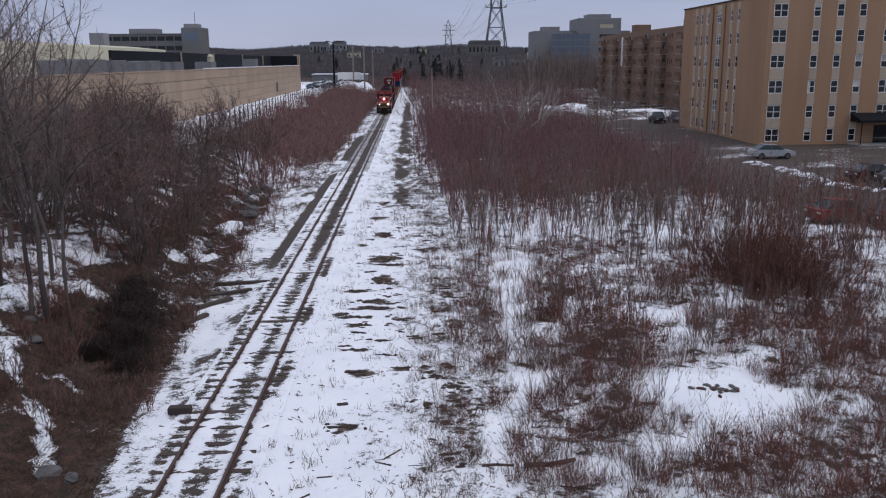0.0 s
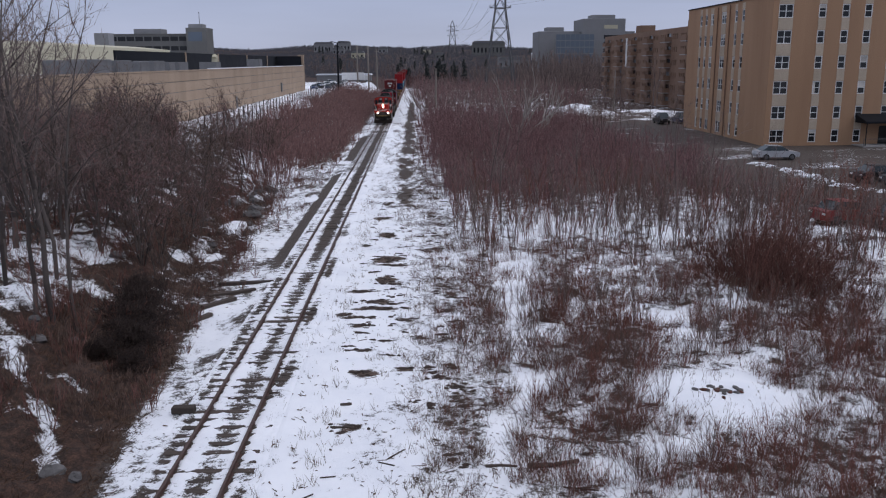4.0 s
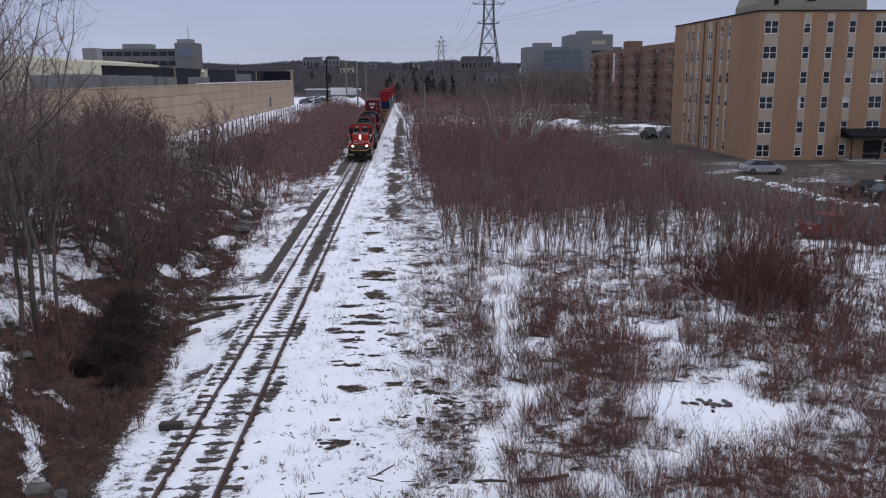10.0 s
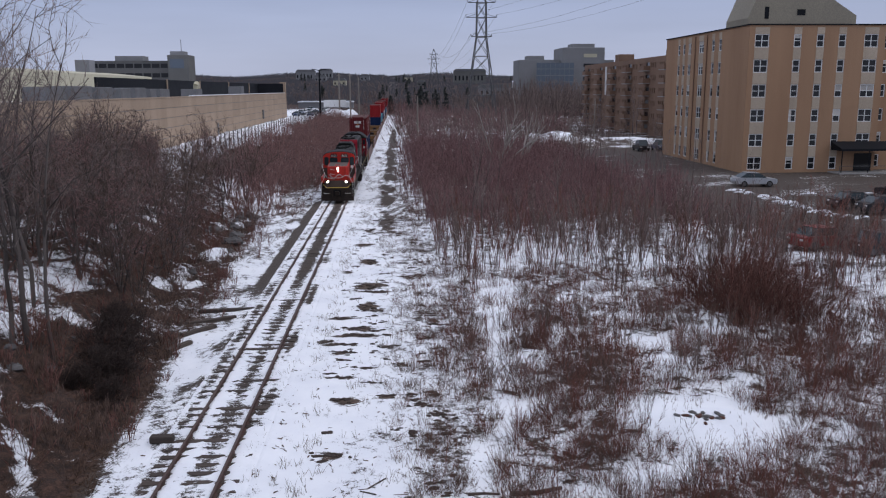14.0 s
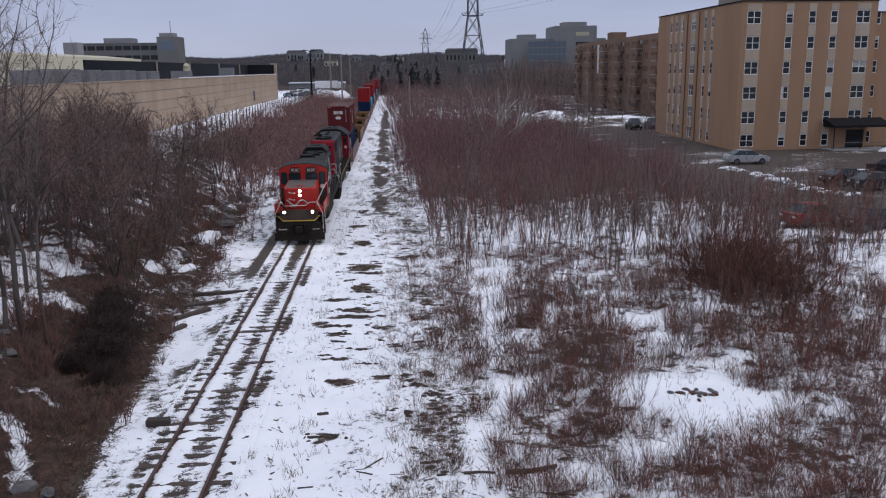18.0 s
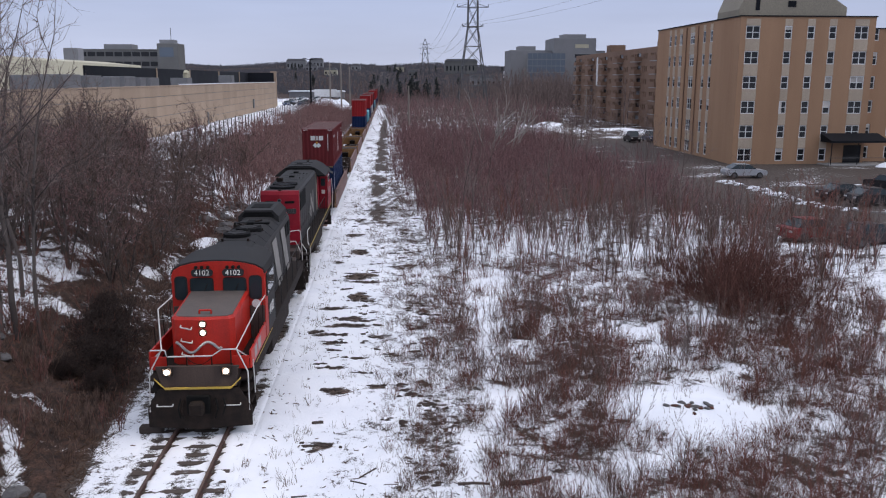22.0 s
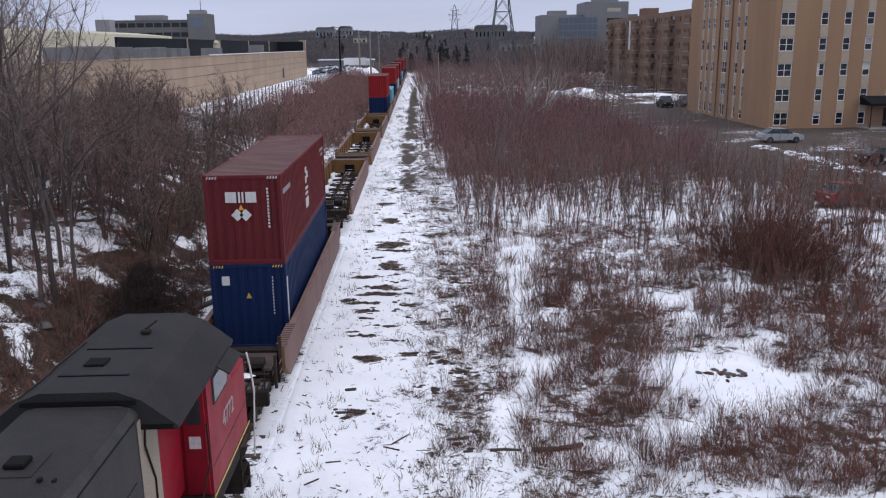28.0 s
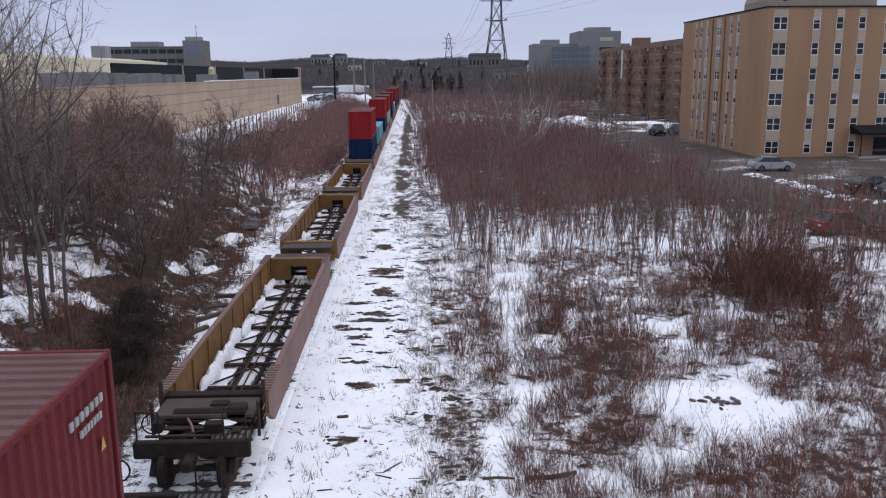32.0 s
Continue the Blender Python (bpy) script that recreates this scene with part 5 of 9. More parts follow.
def lead_loco():
    """Low-nosed road switcher, cab first: front at y = -17.4."""
    F = -17.45
    lo = rolling("locomotive", F, label="red, black and white diesel locomotive with lit headlights", category="locomotive", group="locomotives")
    L = 17.25
    loco_common(lo, 0, L, M_RED)
    # front sheet with steps either side, and the plough below it
    part("front_sheet", Geo().prism([(-1.05, 1.45), (-0.95, 1.33), (0.95, 1.33), (1.05, 1.45), (1.2, 2.0), (-1.2, 2.0)], 0.44, 0.5), M_FRONT, lo, "grimy brownish front sheet")
    part("front_stripe", Geo().box(-0.95, 0.95, 0.40, 0.438, 1.31, 1.37), M_YELLOW, lo, "yellow edge stripe")
    for sx in (-1, 1):
        part("front_stripe", Geo().add([(sx * 0.95, 0.42, 1.31), (sx * 1.25, 0.42, 1.62), (sx * 1.25, 0.42, 1.68), (sx * 0.95, 0.42, 1.37)], [(0, 1, 2, 3)]), M_YELLOW, lo)
        d = part("ditch_light", Geo().cbox(sx * 0.84 - 0.15, sx * 0.84 + 0.15, 0.32, 0.436, 1.74, 2.02, 0.03), M_UNDER, lo, "lit ditch light")
        part("lens", Geo().rod((sx * 0.84, 0.319, 1.88), (sx * 0.84, 0.28, 1.88), 0.07, n=14), M_LAMP, d)
        pn = part("front_steps_panel", Geo().cbox(sx * 1.46 - 0.03, sx * 1.46 + 0.03, 0.9, 3.9, 1.76, 2.3, 0.01), M_RED, lo, "red side panel beside the nose")
        for a, b in ((1.5, 1.95), (2.2, 2.75)):
            part("emblem_block", Geo().box(min(sx * 1.491, sx * 1.496), max(sx * 1.491, sx * 1.496), a, b, 1.86, 2.2), M_FADED, pn, "plain faded white emblem block")
        part("cab_door", Geo().cbox(sx * 1.23 - 0.24, sx * 1.23 + 0.24, 3.915, 3.946, 1.77, 2.86, 0.01), M_DECK, lo, "grimy dark door beside the nose")
        for yy in (1.6, 2.6, 3.5):
            part("rail_post", Geo().rod((sx * 1.46, yy, 2.3), (sx * 1.48, yy, 2.95 + (yy - 2.2) * 0.1), 0.016, n=6), M_UNDER, lo)
        part("platform_panel", Geo().cbox(min(sx * 0.95, sx * 1.42), max(sx * 0.95, sx * 1.42), 0.86, 0.9, 1.76, 2.16, 0.01), M_RED, lo)
        part("hose", Geo().tube([(sx * 0.45, 0.42, 1.0), (sx * 0.5, 0.3, 0.7), (sx * 0.42, 0.28, 0.45)], 0.03), M_UNDER, lo)
        part("grab_iron", Geo().tube([(sx * 0.75, 0.42, 0.86), (sx * 0.75, 0.36, 0.82), (sx * 1.2, 0.36, 0.82), (sx * 1.2, 0.42, 0.86)], 0.016), M_WHITE, lo)
    # nose, bevelled at the corners, its top sloping down to the front
    out = [(-0.94, 1.56), (-0.8, 1.38), (0.0, 1.28), (0.8, 1.38), (0.94, 1.56), (0.97, 3.95), (-0.97, 3.95)]
    top = [3.2, 3.2, 3.2, 3.2, 3.2, 3.36, 3.36]
    rim = [(u * 0.93, 1.36 + (w - 1.28) * 0.97) for u, w in out]
    n = len(out)
    vs = [(u, w, 1.75) for u, w in out] + [(u, w, z - 0.06) for (u, w), z in zip(out, top)] + [(u, w, z) for (u, w), z in zip(rim, top)]
    nose = part("nose", Geo().add(vs, [(r * n + k, r * n + (k + 1) % n, (r + 1) * n + (k + 1) % n, (r + 1) * n + k) for r in (0, 1) for k in range(n)] + [tuple(range(n)), (14, 15, 16, 17, 18), (14, 18, 19, 20)]), M_RED, lo, "red short nose with rounded edges")
    ins = [(u * 0.9, 1.42 + (w - 1.28) * 0.945) for u, w in out]
    part("nose_top", Geo().add([(u, w, z + 0.012) for (u, w), z in zip(ins, top)] + [(u, w, z + 0.002) for (u, w), z in zip(ins, top)], [(0, 1, 2, 3, 4), (0, 4, 5, 6)] + [(k, (k + 1) % n, n + (k + 1) % n, n + k) for k in range(n)]), M_NOSETOP, lo, "dusty brown-grey anti-glare nose top")
    pts = []
    for k in range(19):
        u = -0.8 + k * 0.075
        y = 1.25 + abs(u) * 0.125
        pts.append((u, y, 2.3 + 0.17 * math.sin(u * 6.2 + 0.6) + (0.12 if k == 18 else 0)))
    part("emblem_ribbon", Geo().tube(pts, 0.042, 6), M_FADED, nose, "faded white emblem ribbon")
    for z in (3.02, 2.76):
        h = part("headlight", Geo().rod((0.03, 1.31, z), (0.03, 1.25, z), 0.12, n=16), M_UNDER, lo, "lit headlight")
        part("lens", Geo().rod((0.03, 1.249, z), (0.03, 1.235, z), 0.068, n=16), M_LAMP, h)
    part("nose_grab", Geo().tube([(-0.15, 1.75, 3.2), (-0.15, 1.75, 3.32), (0.2, 1.75, 3.32), (0.2, 1.75, 3.2)], 0.03), M_RED, nose)
    # cab
    cab_y0, cab_y1, w = 3.95, 6.1, 1.5
    cab = part("cab", Geo().prism(arch(w, 1.75, 3.88, 0.47), cab_y0, cab_y1), M_RED, lo, "red cab with rounded roof", smooth=True)
    part("cab_roof", Geo().prism([(u * 1.02, z + 0.03) for u, z in arch(w, 3.86, 3.9, 0.47)[2:]], cab_y0 + 0.05, cab_y1 + 0.2), M_ROOF, lo, "sooty grey cab roof", smooth=True)
    for x0, x1, z0, z1, rr in ((-1.36, -1.04, 3.12, 3.82, 0.1), (-0.86, -0.2, 3.36, 3.76, 0.07), (0.2, 0.86, 3.36, 3.76, 0.07), (1.04, 1.36, 3.12, 3.82, 0.1)):
        wd = part("cab_window", Geo().prism(rounded(x0 - 0.05, x1 + 0.05, z0 - 0.05, z1 + 0.05, rr + 0.03), cab_y0 - 0.035, cab_y0 - 0.004), M_BLACK, lo, "black rubber window seal")
        part("pane", Geo().prism(rounded(x0, x1, z0, z1, rr), cab_y0 - 0.045, cab_y0 - 0.036), M_CABGLASS, wd)
    for x in (-0.5, 0.5):
        part("wiper", Geo().tube([(x + 0.02, cab_y0 - 0.06, 3.3), (x + 0.16, cab_y0 - 0.06, 3.62)], 0.012, 5), M_UNDER, lo)
        nb = part("number_board", Geo().prism(rounded(x - 0.34, x + 0.34, 3.86, 4.1, 0.09), cab_y0 - 0.08, cab_y0 - 0.004), M_NUM, lo, "black number board with rounded ends")
        words("number", "4102", 0.25, M_CREAM, nb, pose(x, cab_y0 - 0.085, 3.98, 90), "cream road number")
        for k in (-1, 0, 1):
            part("class_light", Geo().rod((x + k * 0.19, cab_y0 - 0.004, 4.16), (x + k * 0.19, cab_y0 - 0.07, 4.16), 0.055, n=12), M_UNDER, lo, "small unlit marker light")
    for sx in (-1, 1):
        sw = part("side_window", Geo().cbox(min(sx * 1.5, sx * 1.54), max(sx * 1.5, sx * 1.54), 4.2, 5.8, 3.1, 3.85, 0.01), M_BLACK, lo)
        part("pane", Geo().box(min(sx * 1.541, sx * 1.552), max(sx * 1.541, sx * 1.552), 4.3, 5.7, 3.17, 3.78), M_CABGLASS, sw)
        part("cab_side_panel", Geo().box(min(sx * 1.503, sx * 1.509), max(sx * 1.503, sx * 1.509), 4.5, 6.1, 1.76, 3.92), M_BLACK, lo)
        words("number", "4102", 0.5, M_WHITE, lo, pose(sx * 1.515, 5.2, 2.45, 90, 0, 90 * sx), "white cab-side number")
    part("round_badge", Geo().rod((1.2, cab_y0 - 0.01, 2.93), (1.2, cab_y0 - 0.04, 2.93), 0.14, n=18), M_WHITE, lo, "round white badge")
    # long hood
    hy0, hy1, hw = 6.12, 15.4, 0.98
    hood = [(hw, 3.92), (hw - 0.05, 4.06), (hw - 0.34, 4.3), (hw - 0.5, 4.37), (0.5 - hw, 4.37), (0.34 - hw, 4.3), (0.05 - hw, 4.06), (-hw, 3.92)]
    part("long_hood", Geo().prism([(-hw, 1.75), (hw, 1.75)] + hood, hy0, hy1), M_HOOD, lo, "dusty black long hood")
    part("hood_top", Geo().prism([(u * 1.006, z + 0.008) for u, z in hood[1:-1]], hy0 + 0.01, hy1 - 0.01), M_ROOF, lo, "sooty hood top")
    part("hood_end", Geo().prism(arch(hw - 0.02, 1.76, 3.93, 0.4), hy1 + 0.004, hy1 + 0.06), M_RED, lo, "red hood end", smooth=True)
    part("hood_shoulder", Geo().prism([(u * 1.28, z) for u, z in arch(hw, 3.75, 3.86, 0.47)], 6.32, 7.3), M_ROOF, lo, smooth=True)
    for k, y in enumerate((7.9, 10.5, 13.1)):
        for sx in (-1, 1):
            x = sx * (hw + 0.036)
            g = Geo().add([(x, y + 0.4, 1.76), (x, y + 1.6, 1.76), (x, y + 0.1, 3.9), (x, y - 1.1, 3.9)], [(0, 1, 2, 3)])
            g.add([(x - sx * 0.05, y + 0.4, 1.76), (x - sx * 0.05, y + 1.6, 1.76), (x - sx * 0.05, y + 0.1, 3.9), (x - sx * 0.05, y - 1.1, 3.9)], [(0, 1, 2, 3)])
            part("stripe", g, M_STRIPE, lo, "slanting dirty white stripe")
    for x, y in ((-0.12, 8.3), (0.12, 9.5)):
        f = part("fan", Geo().rod((x, y, 4.3), (x, y, 4.5), 0.5, n=24), M_HOLE, lo, "black-rimmed roof fan", smooth=True)
        part("fan_cap", Geo().rod((x, y, 4.501), (x, y, 4.53), 0.34, n=20), M_ROOF, f, smooth=True)
        for k in range(3):
            a = k * 2.094 + 0.5
            part("fan_bar", Geo().rod((x, y, 4.515), (x + 0.5 * math.cos(a), y + 0.5 * math.sin(a), 4.515), 0.03, n=5), M_ROOF, f)
    for k in range(7):
        part("roof_seam", Geo().prism([(u * 1.01, z + 0.014) for u, z in hood[1:-1]], 7.4 + k * 1.2, 7.43 + k * 1.2), M_ROOFDARK, lo)
    part("roof_lift_lug", Geo().cbox(-0.5, -0.42, 7.2, 7.36, 4.3, 4.48, 0.01).cbox(0.42, 0.5, 7.2, 7.36, 4.3, 4.48, 0.01), M_UNDER, lo)
    part("roof_pipe", Geo().tube([(-0.62, 8.0, 4.32), (-0.62, 10.0, 4.32), (-0.4, 10.5, 4.42), (0.35, 11.4, 4.46)], 0.035, 6), M_UNDER, lo)
    part("horn", Geo().rod((-0.45, 10.1, 4.5), (-0.45, 9.8, 4.5), 0.05, 0.08, n=8).cbox(-0.55, -0.15, 10.05, 10.3, 4.37, 4.5, 0.02).rod((-0.25, 10.1, 4.52), (-0.25, 9.75, 4.52), 0.05, 0.09, n=8), M_UNDER, lo, "dark horn cluster")
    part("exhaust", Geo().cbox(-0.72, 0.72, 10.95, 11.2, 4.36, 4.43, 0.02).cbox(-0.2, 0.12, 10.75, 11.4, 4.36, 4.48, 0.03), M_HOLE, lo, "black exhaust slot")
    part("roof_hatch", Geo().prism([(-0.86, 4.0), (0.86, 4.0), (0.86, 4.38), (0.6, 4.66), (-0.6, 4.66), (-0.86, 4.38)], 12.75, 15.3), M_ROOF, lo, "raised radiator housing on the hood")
    # solid black panel: shade inside the intake given by colour
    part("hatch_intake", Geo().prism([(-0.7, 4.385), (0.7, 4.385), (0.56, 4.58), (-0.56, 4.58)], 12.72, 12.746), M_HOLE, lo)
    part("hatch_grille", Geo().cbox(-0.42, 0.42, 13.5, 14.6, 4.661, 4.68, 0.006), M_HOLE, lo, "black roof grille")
    part("roof_lug", Geo().tube([(0.62, 9.6, 4.3), (0.62, 9.6, 4.42), (0.62, 9.75, 4.42), (0.62, 9.75, 4.3)], 0.02), M_UNDER, lo)
    for sx in (-1, 1):
        for y in (6.5, 12.9, 13.75, 14.6):
            part("grille", Geo().cbox(min(sx * 0.985, sx * 1.01), max(sx * 0.985, sx * 1.01), y, y + (1.3 if y < 8 else 0.7), 3.25, 3.86, 0.01), M_HOLE, lo)
        for k in range(7):
            y = 6.4 + k * 1.25
            part("hood_door", Geo().cbox(min(sx * 0.98, sx * 0.997), max(sx * 0.98, sx * 0.997), y, y + 0.4, 1.77, 3.0, 0.006), M_HOOD, lo)
        handrails(lo, 6.4, L - 1.7, sx * 1.46)
    # white end rails, front and rear
    for sx in (-1, 1):
        part("front_rail", Geo().tube([(sx * 1.08, 0.78, 2.4), (sx * 1.5, 2.2, 3.25), (sx * 1.5, 3.9, 3.2)], 0.02)
             .tube([(sx * 1.08, 0.78, 2.4), (sx * 1.42, 0.62, 1.75), (sx * 1.44, 0.5, 0.6)], 0.02).tube([(sx * 1.1, 0.82, 2.36), (sx * 1.5, 1.1, 1.95), (sx * 1.52, 1.15, 0.9)], 0.02), M_WHITE, lo, "white handrail")
        for x in (0.36, 0.92):
            part("rail_post", Geo().rod((sx * x, 0.72, 1.4), (sx * x, 0.75, 2.2 if x < 0.5 else 2.38), 0.02, n=6), M_UNDER, lo)
        part("rear_rail", Geo().tube([(sx * 0.3, L - 0.6, 2.45), (sx * 1.1, L - 0.6, 2.55), (sx * 1.4, L - 0.7, 1.9), (sx * 1.42, L - 0.7, 0.6)], 0.022).tube([(sx * 1.46, L - 1.4, 2.55), (sx * 1.46, L - 1.2, 2.0), (sx * 1.46, L - 1.0, 0.7)], 0.022), M_WHITE, lo, "white handrail")
    part("front_rail", Geo().tube([(-1.4, 0.75, 2.4), (-0.98, 0.75, 2.4), (-0.92, 0.75, 2.2), (0.36, 0.75, 2.2), (0.66, 0.75, 2.4), (1.1, 0.75, 2.4)], 0.022), M_WHITE, lo, "white handrail across the front")
    part("chain", Geo().tube([(-0.36 + 0.072 * k, 0.74, 2.15 - 0.2 * math.sin(math.pi * k / 10)) for k in range(11)], 0.012, 5), M_UNDER, lo)
    for z in (2.92, 2.5, 2.08):
        part("grab_iron", Geo().tube([(-0.62, 1.34, z + 0.06), (-0.62, 1.24, z + 0.02), (-0.3, 1.2, z - 0.04), (-0.3, 1.3, z)], 0.02), M_WHITE, lo)
    return lo


def second_loco():
    """Runs long hood first, with a full-width nose at the far end."""
    F, L = 0.15, 18.3
    lo = rolling("locomotive", F, label="dark grey and faded red diesel locomotive running hood first", category="locomotive", group="locomotives")
    loco_common(lo, 0, L, M_RED2)
    hy0, hy1, hw = 2.6, 14.3, 0.95
    prof = [(hw, 4.38), (hw - 0.1, 4.5), (hw - 0.3, 4.55), (0.3 - hw, 4.55), (0.1 - hw, 4.5), (-hw, 4.38)]
    part("long_hood", Geo().prism([(-hw, 1.75), (hw, 1.75)] + prof, hy0, hy1), M_HOOD, lo, "dusty grey-black long hood")
    part("hood_top", Geo().prism([(u * 1.004, z + 0.007) for u, z in prof[1:-1]], hy0 + 0.05, 12.5), M_ROOF, lo, "sooty hood top")
    end = part("hood_end", Geo().add([(x, y, z) for z in (1.62, 4.36, 4.54) for x, y in ((-hw - 0.02, 2.594), (-hw - 0.02, 2.3 + (0.1 if z > 4.4 else 0)), (0, 2.1 + (0.08 if z > 4.4 else 0)), (hw + 0.02, 2.3 + (0.1 if z > 4.4 else 0)), (hw + 0.02, 2.594))],
                               [(r * 5 + k, r * 5 + (k + 1) % 5, r * 5 + 5 + (k + 1) % 5, r * 5 + 5 + k) for r in (0, 1) for k in range(5)] + [(0, 1, 2, 3, 4), (10, 11, 12, 13, 14)]), M_RED2, lo, "faded red hood end with a shallow V front")
    face = lambda x: 2.1 + abs(x) * 0.206
    for sx in (-1, 1):
        x = sx * 0.5
        m = pose(x, face(x) - 0.03, 0, 0, 0, math.degrees(math.atan(0.206)) * sx)
        nb = part("number_board", Geo().prism(rounded(-0.33, 0.33, 3.38, 3.64, 0.08), -0.03, 0.03), M_NUM, lo, "dark number board")
        nb.matrix_basis = m
        words("number", "4772", 0.23, M_DIMNUM, nb, pose(0, -0.036, 3.51, 90), "dim road number")
        # near-black strip high on the end face, one each side
        dv = part("dark_vent", Geo().prism(rounded(-0.25, 0.25, 3.92, 4.04, 0.04), -0.02, 0.03), M_HOLE, lo, "narrow near-black strip")
        dv.matrix_basis = m
    for z in (4.08, 3.8):
        h = part("headlight", Geo().rod((0, 2.12, z), (0, 2.02, z), 0.1, n=14), M_STEEL, lo, "unlit headlight")
        part("lens", Geo().rod((0, 2.019, z), (0, 2.01, z), 0.07, n=14), M_CABGLASS, h)
    part("roof_light", Geo().cbox(-0.07, 0.07, 2.3, 2.45, 4.55, 4.64, 0.02), M_UNDER, lo)
    part("emblem_ribbon", Geo().tube([(x, face(x) - 0.02, z) for x, z in ((-0.5, 2.25), (-0.5, 2.7), (-0.2, 2.7), (0.3, 2.25), (0.42, 2.3), (0.42, 2.8))], 0.055, 6), M_STRIPE, end, "faded white emblem ribbon")
    part("lower_grab", Geo().tube([(-0.5, 2.2, 1.95), (-0.5, 2.0, 1.92), (0.5, 2.0, 1.92), (0.5, 2.2, 1.95)], 0.018), M_WHITE, lo)
    for y in (3.5, 4.75):
        f = part("fan", Geo().rod((0, y, 4.54), (0, y, 4.66), 0.66, n=28), M_HOLE, lo, "large black round roof fan", smooth=True)
        part("fan_grille", Geo().rod((0, y, 4.661), (0, y, 4.672), 0.56, n=24), M_ROOFDARK, f)
        for k in range(4):
            a = k * 0.785
            part("fan_bar", Geo().rod((0.55 * math.cos(a), y + 0.55 * math.sin(a), 4.675), (-0.55 * math.cos(a), y - 0.55 * math.sin(a), 4.675), 0.012, n=5), M_UNDER, f)
    part("horn", Geo().rod((-0.55, 6.1, 4.75), (-0.55, 5.8, 4.75), 0.05, 0.09, n=8).rod((-0.4, 6.1, 4.72), (-0.4, 5.85, 4.72), 0.04, 0.08, n=8).cbox(-0.65, -0.3, 6.1, 6.3, 4.55, 4.78, 0.02), M_UNDER, lo, "dark horn cluster")
    for y in (8.3, 10.6):
        part("hatch_plate", Geo().cbox(-0.38, 0.28, y - 0.35, y + 0.35, 4.556, 4.572, 0.005), M_ROOF, lo)
        part("exhaust", Geo().cbox(-0.2, 0.1, y - 0.15, y + 0.15, 4.573, 4.65, 0.02), M_HOLE, lo, "square black exhaust stub")
        part("lift_lug", Geo().cbox(0.42, 0.48, y - 0.5, y - 0.42, 4.55, 4.62, 0.01).cbox(0.62, 0.67, y - 0.5, y - 0.42, 4.5, 4.6, 0.01), M_UNDER, lo)
    part("roof_seam", Geo().box(-0.7, 0.7, 7.0, 7.03, 4.558, 4.566).box(-0.7, 0.7, 9.4, 9.43, 4.558, 4.566), M_ROOFDARK, lo)
    for sx in (-1, 1):
        side = lambda a, b: (min(sx * a, sx * b), max(sx * a, sx * b))
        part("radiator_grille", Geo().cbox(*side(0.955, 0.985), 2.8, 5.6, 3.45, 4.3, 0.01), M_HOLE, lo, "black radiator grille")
        # slanting white ribbon on the hood side
        for q in ([(7.7, 2.55), (8.1, 2.3), (8.5, 2.75), (8.15, 2.95)], [(8.5, 2.2), (8.78, 2.2), (8.78, 3.55), (8.5, 3.55)], [(8.78, 3.55), (8.78, 3.05), (9.9, 2.25), (9.9, 2.7)], [(9.9, 2.25), (10.2, 2.25), (10.2, 3.6), (9.9, 3.6)]):
            xa, xb = sx * 0.972, sx * 0.979
            part("emblem_ribbon", Geo().add([(xa, u, z) for u, z in q] + [(xb, u, z) for u, z in q], [(0, 1, 2, 3), (4, 5, 6, 7)] + [(k, (k + 1) % 4, 4 + (k + 1) % 4, 4 + k) for k in range(4)]), M_STRIPE, lo, "worn white emblem ribbon")
        for k in range(9):
            y = 2.75 + k * 1.06
            hd = part("hood_door", Geo().cbox(*side(0.95, 0.968), y, y + 0.98, 1.77, 3.36, 0.008), M_HOOD, lo)
            part("latch", Geo().box(*side(0.969, 0.985), y + 0.08, y + 0.14, 2.5, 2.62), M_UNDER, hd)
        part("side_seam", Geo().box(*side(0.951, 0.958), 2.7, 12.4, 4.33, 4.36), M_ROOFDARK, lo)
        part("tan_strip", Geo().cbox(*side(0.952, 0.97), 12.45, 13.35, 1.9, 4.3, 0.006), M_TAN, lo, "dirty tan band at the hood's end")
        part("red_strip", Geo().cbox(*side(0.952, 0.968), 13.352, 14.58, 1.9, 4.3, 0.006), M_RED2, lo, "red band beside the cab door")
        part("conduit", Geo().tube([(sx * 0.99, 12.75, 4.2), (sx * 1.0, 12.62, 3.8), (sx * 0.99, 13.0, 3.0), (sx * 0.99, 12.95, 1.8)], 0.018, 5), M_UNDER, lo)
        handrails(lo, 2.6, 12.6, sx * 1.46, step=1.4)
        part("sill_edge", Geo().box(*side(1.502, 1.512), 2.4, 14.5, 1.66, 1.72), M_YELLOW, lo, "worn yellow sill edge")
        # cab side and nose side in one red sheet, with the step well behind it
        part("cab_stripe", Geo().box(*side(1.521, 1.526), 14.6, 18.0, 1.66, 1.72), M_YELLOW, lo, "yellow sill stripe")
        sw = part("side_window", Geo().prism(rounded(15.0, 16.2, 3.42, 4.02, 0.08), *side(1.521, 1.535), "x"), M_BLACK, lo, "black cab side window seal")
        part("pane", Geo().prism(rounded(15.07, 16.13, 3.48, 3.96, 0.06), *side(1.536, 1.545), "x"), M_CABGLASS, sw)
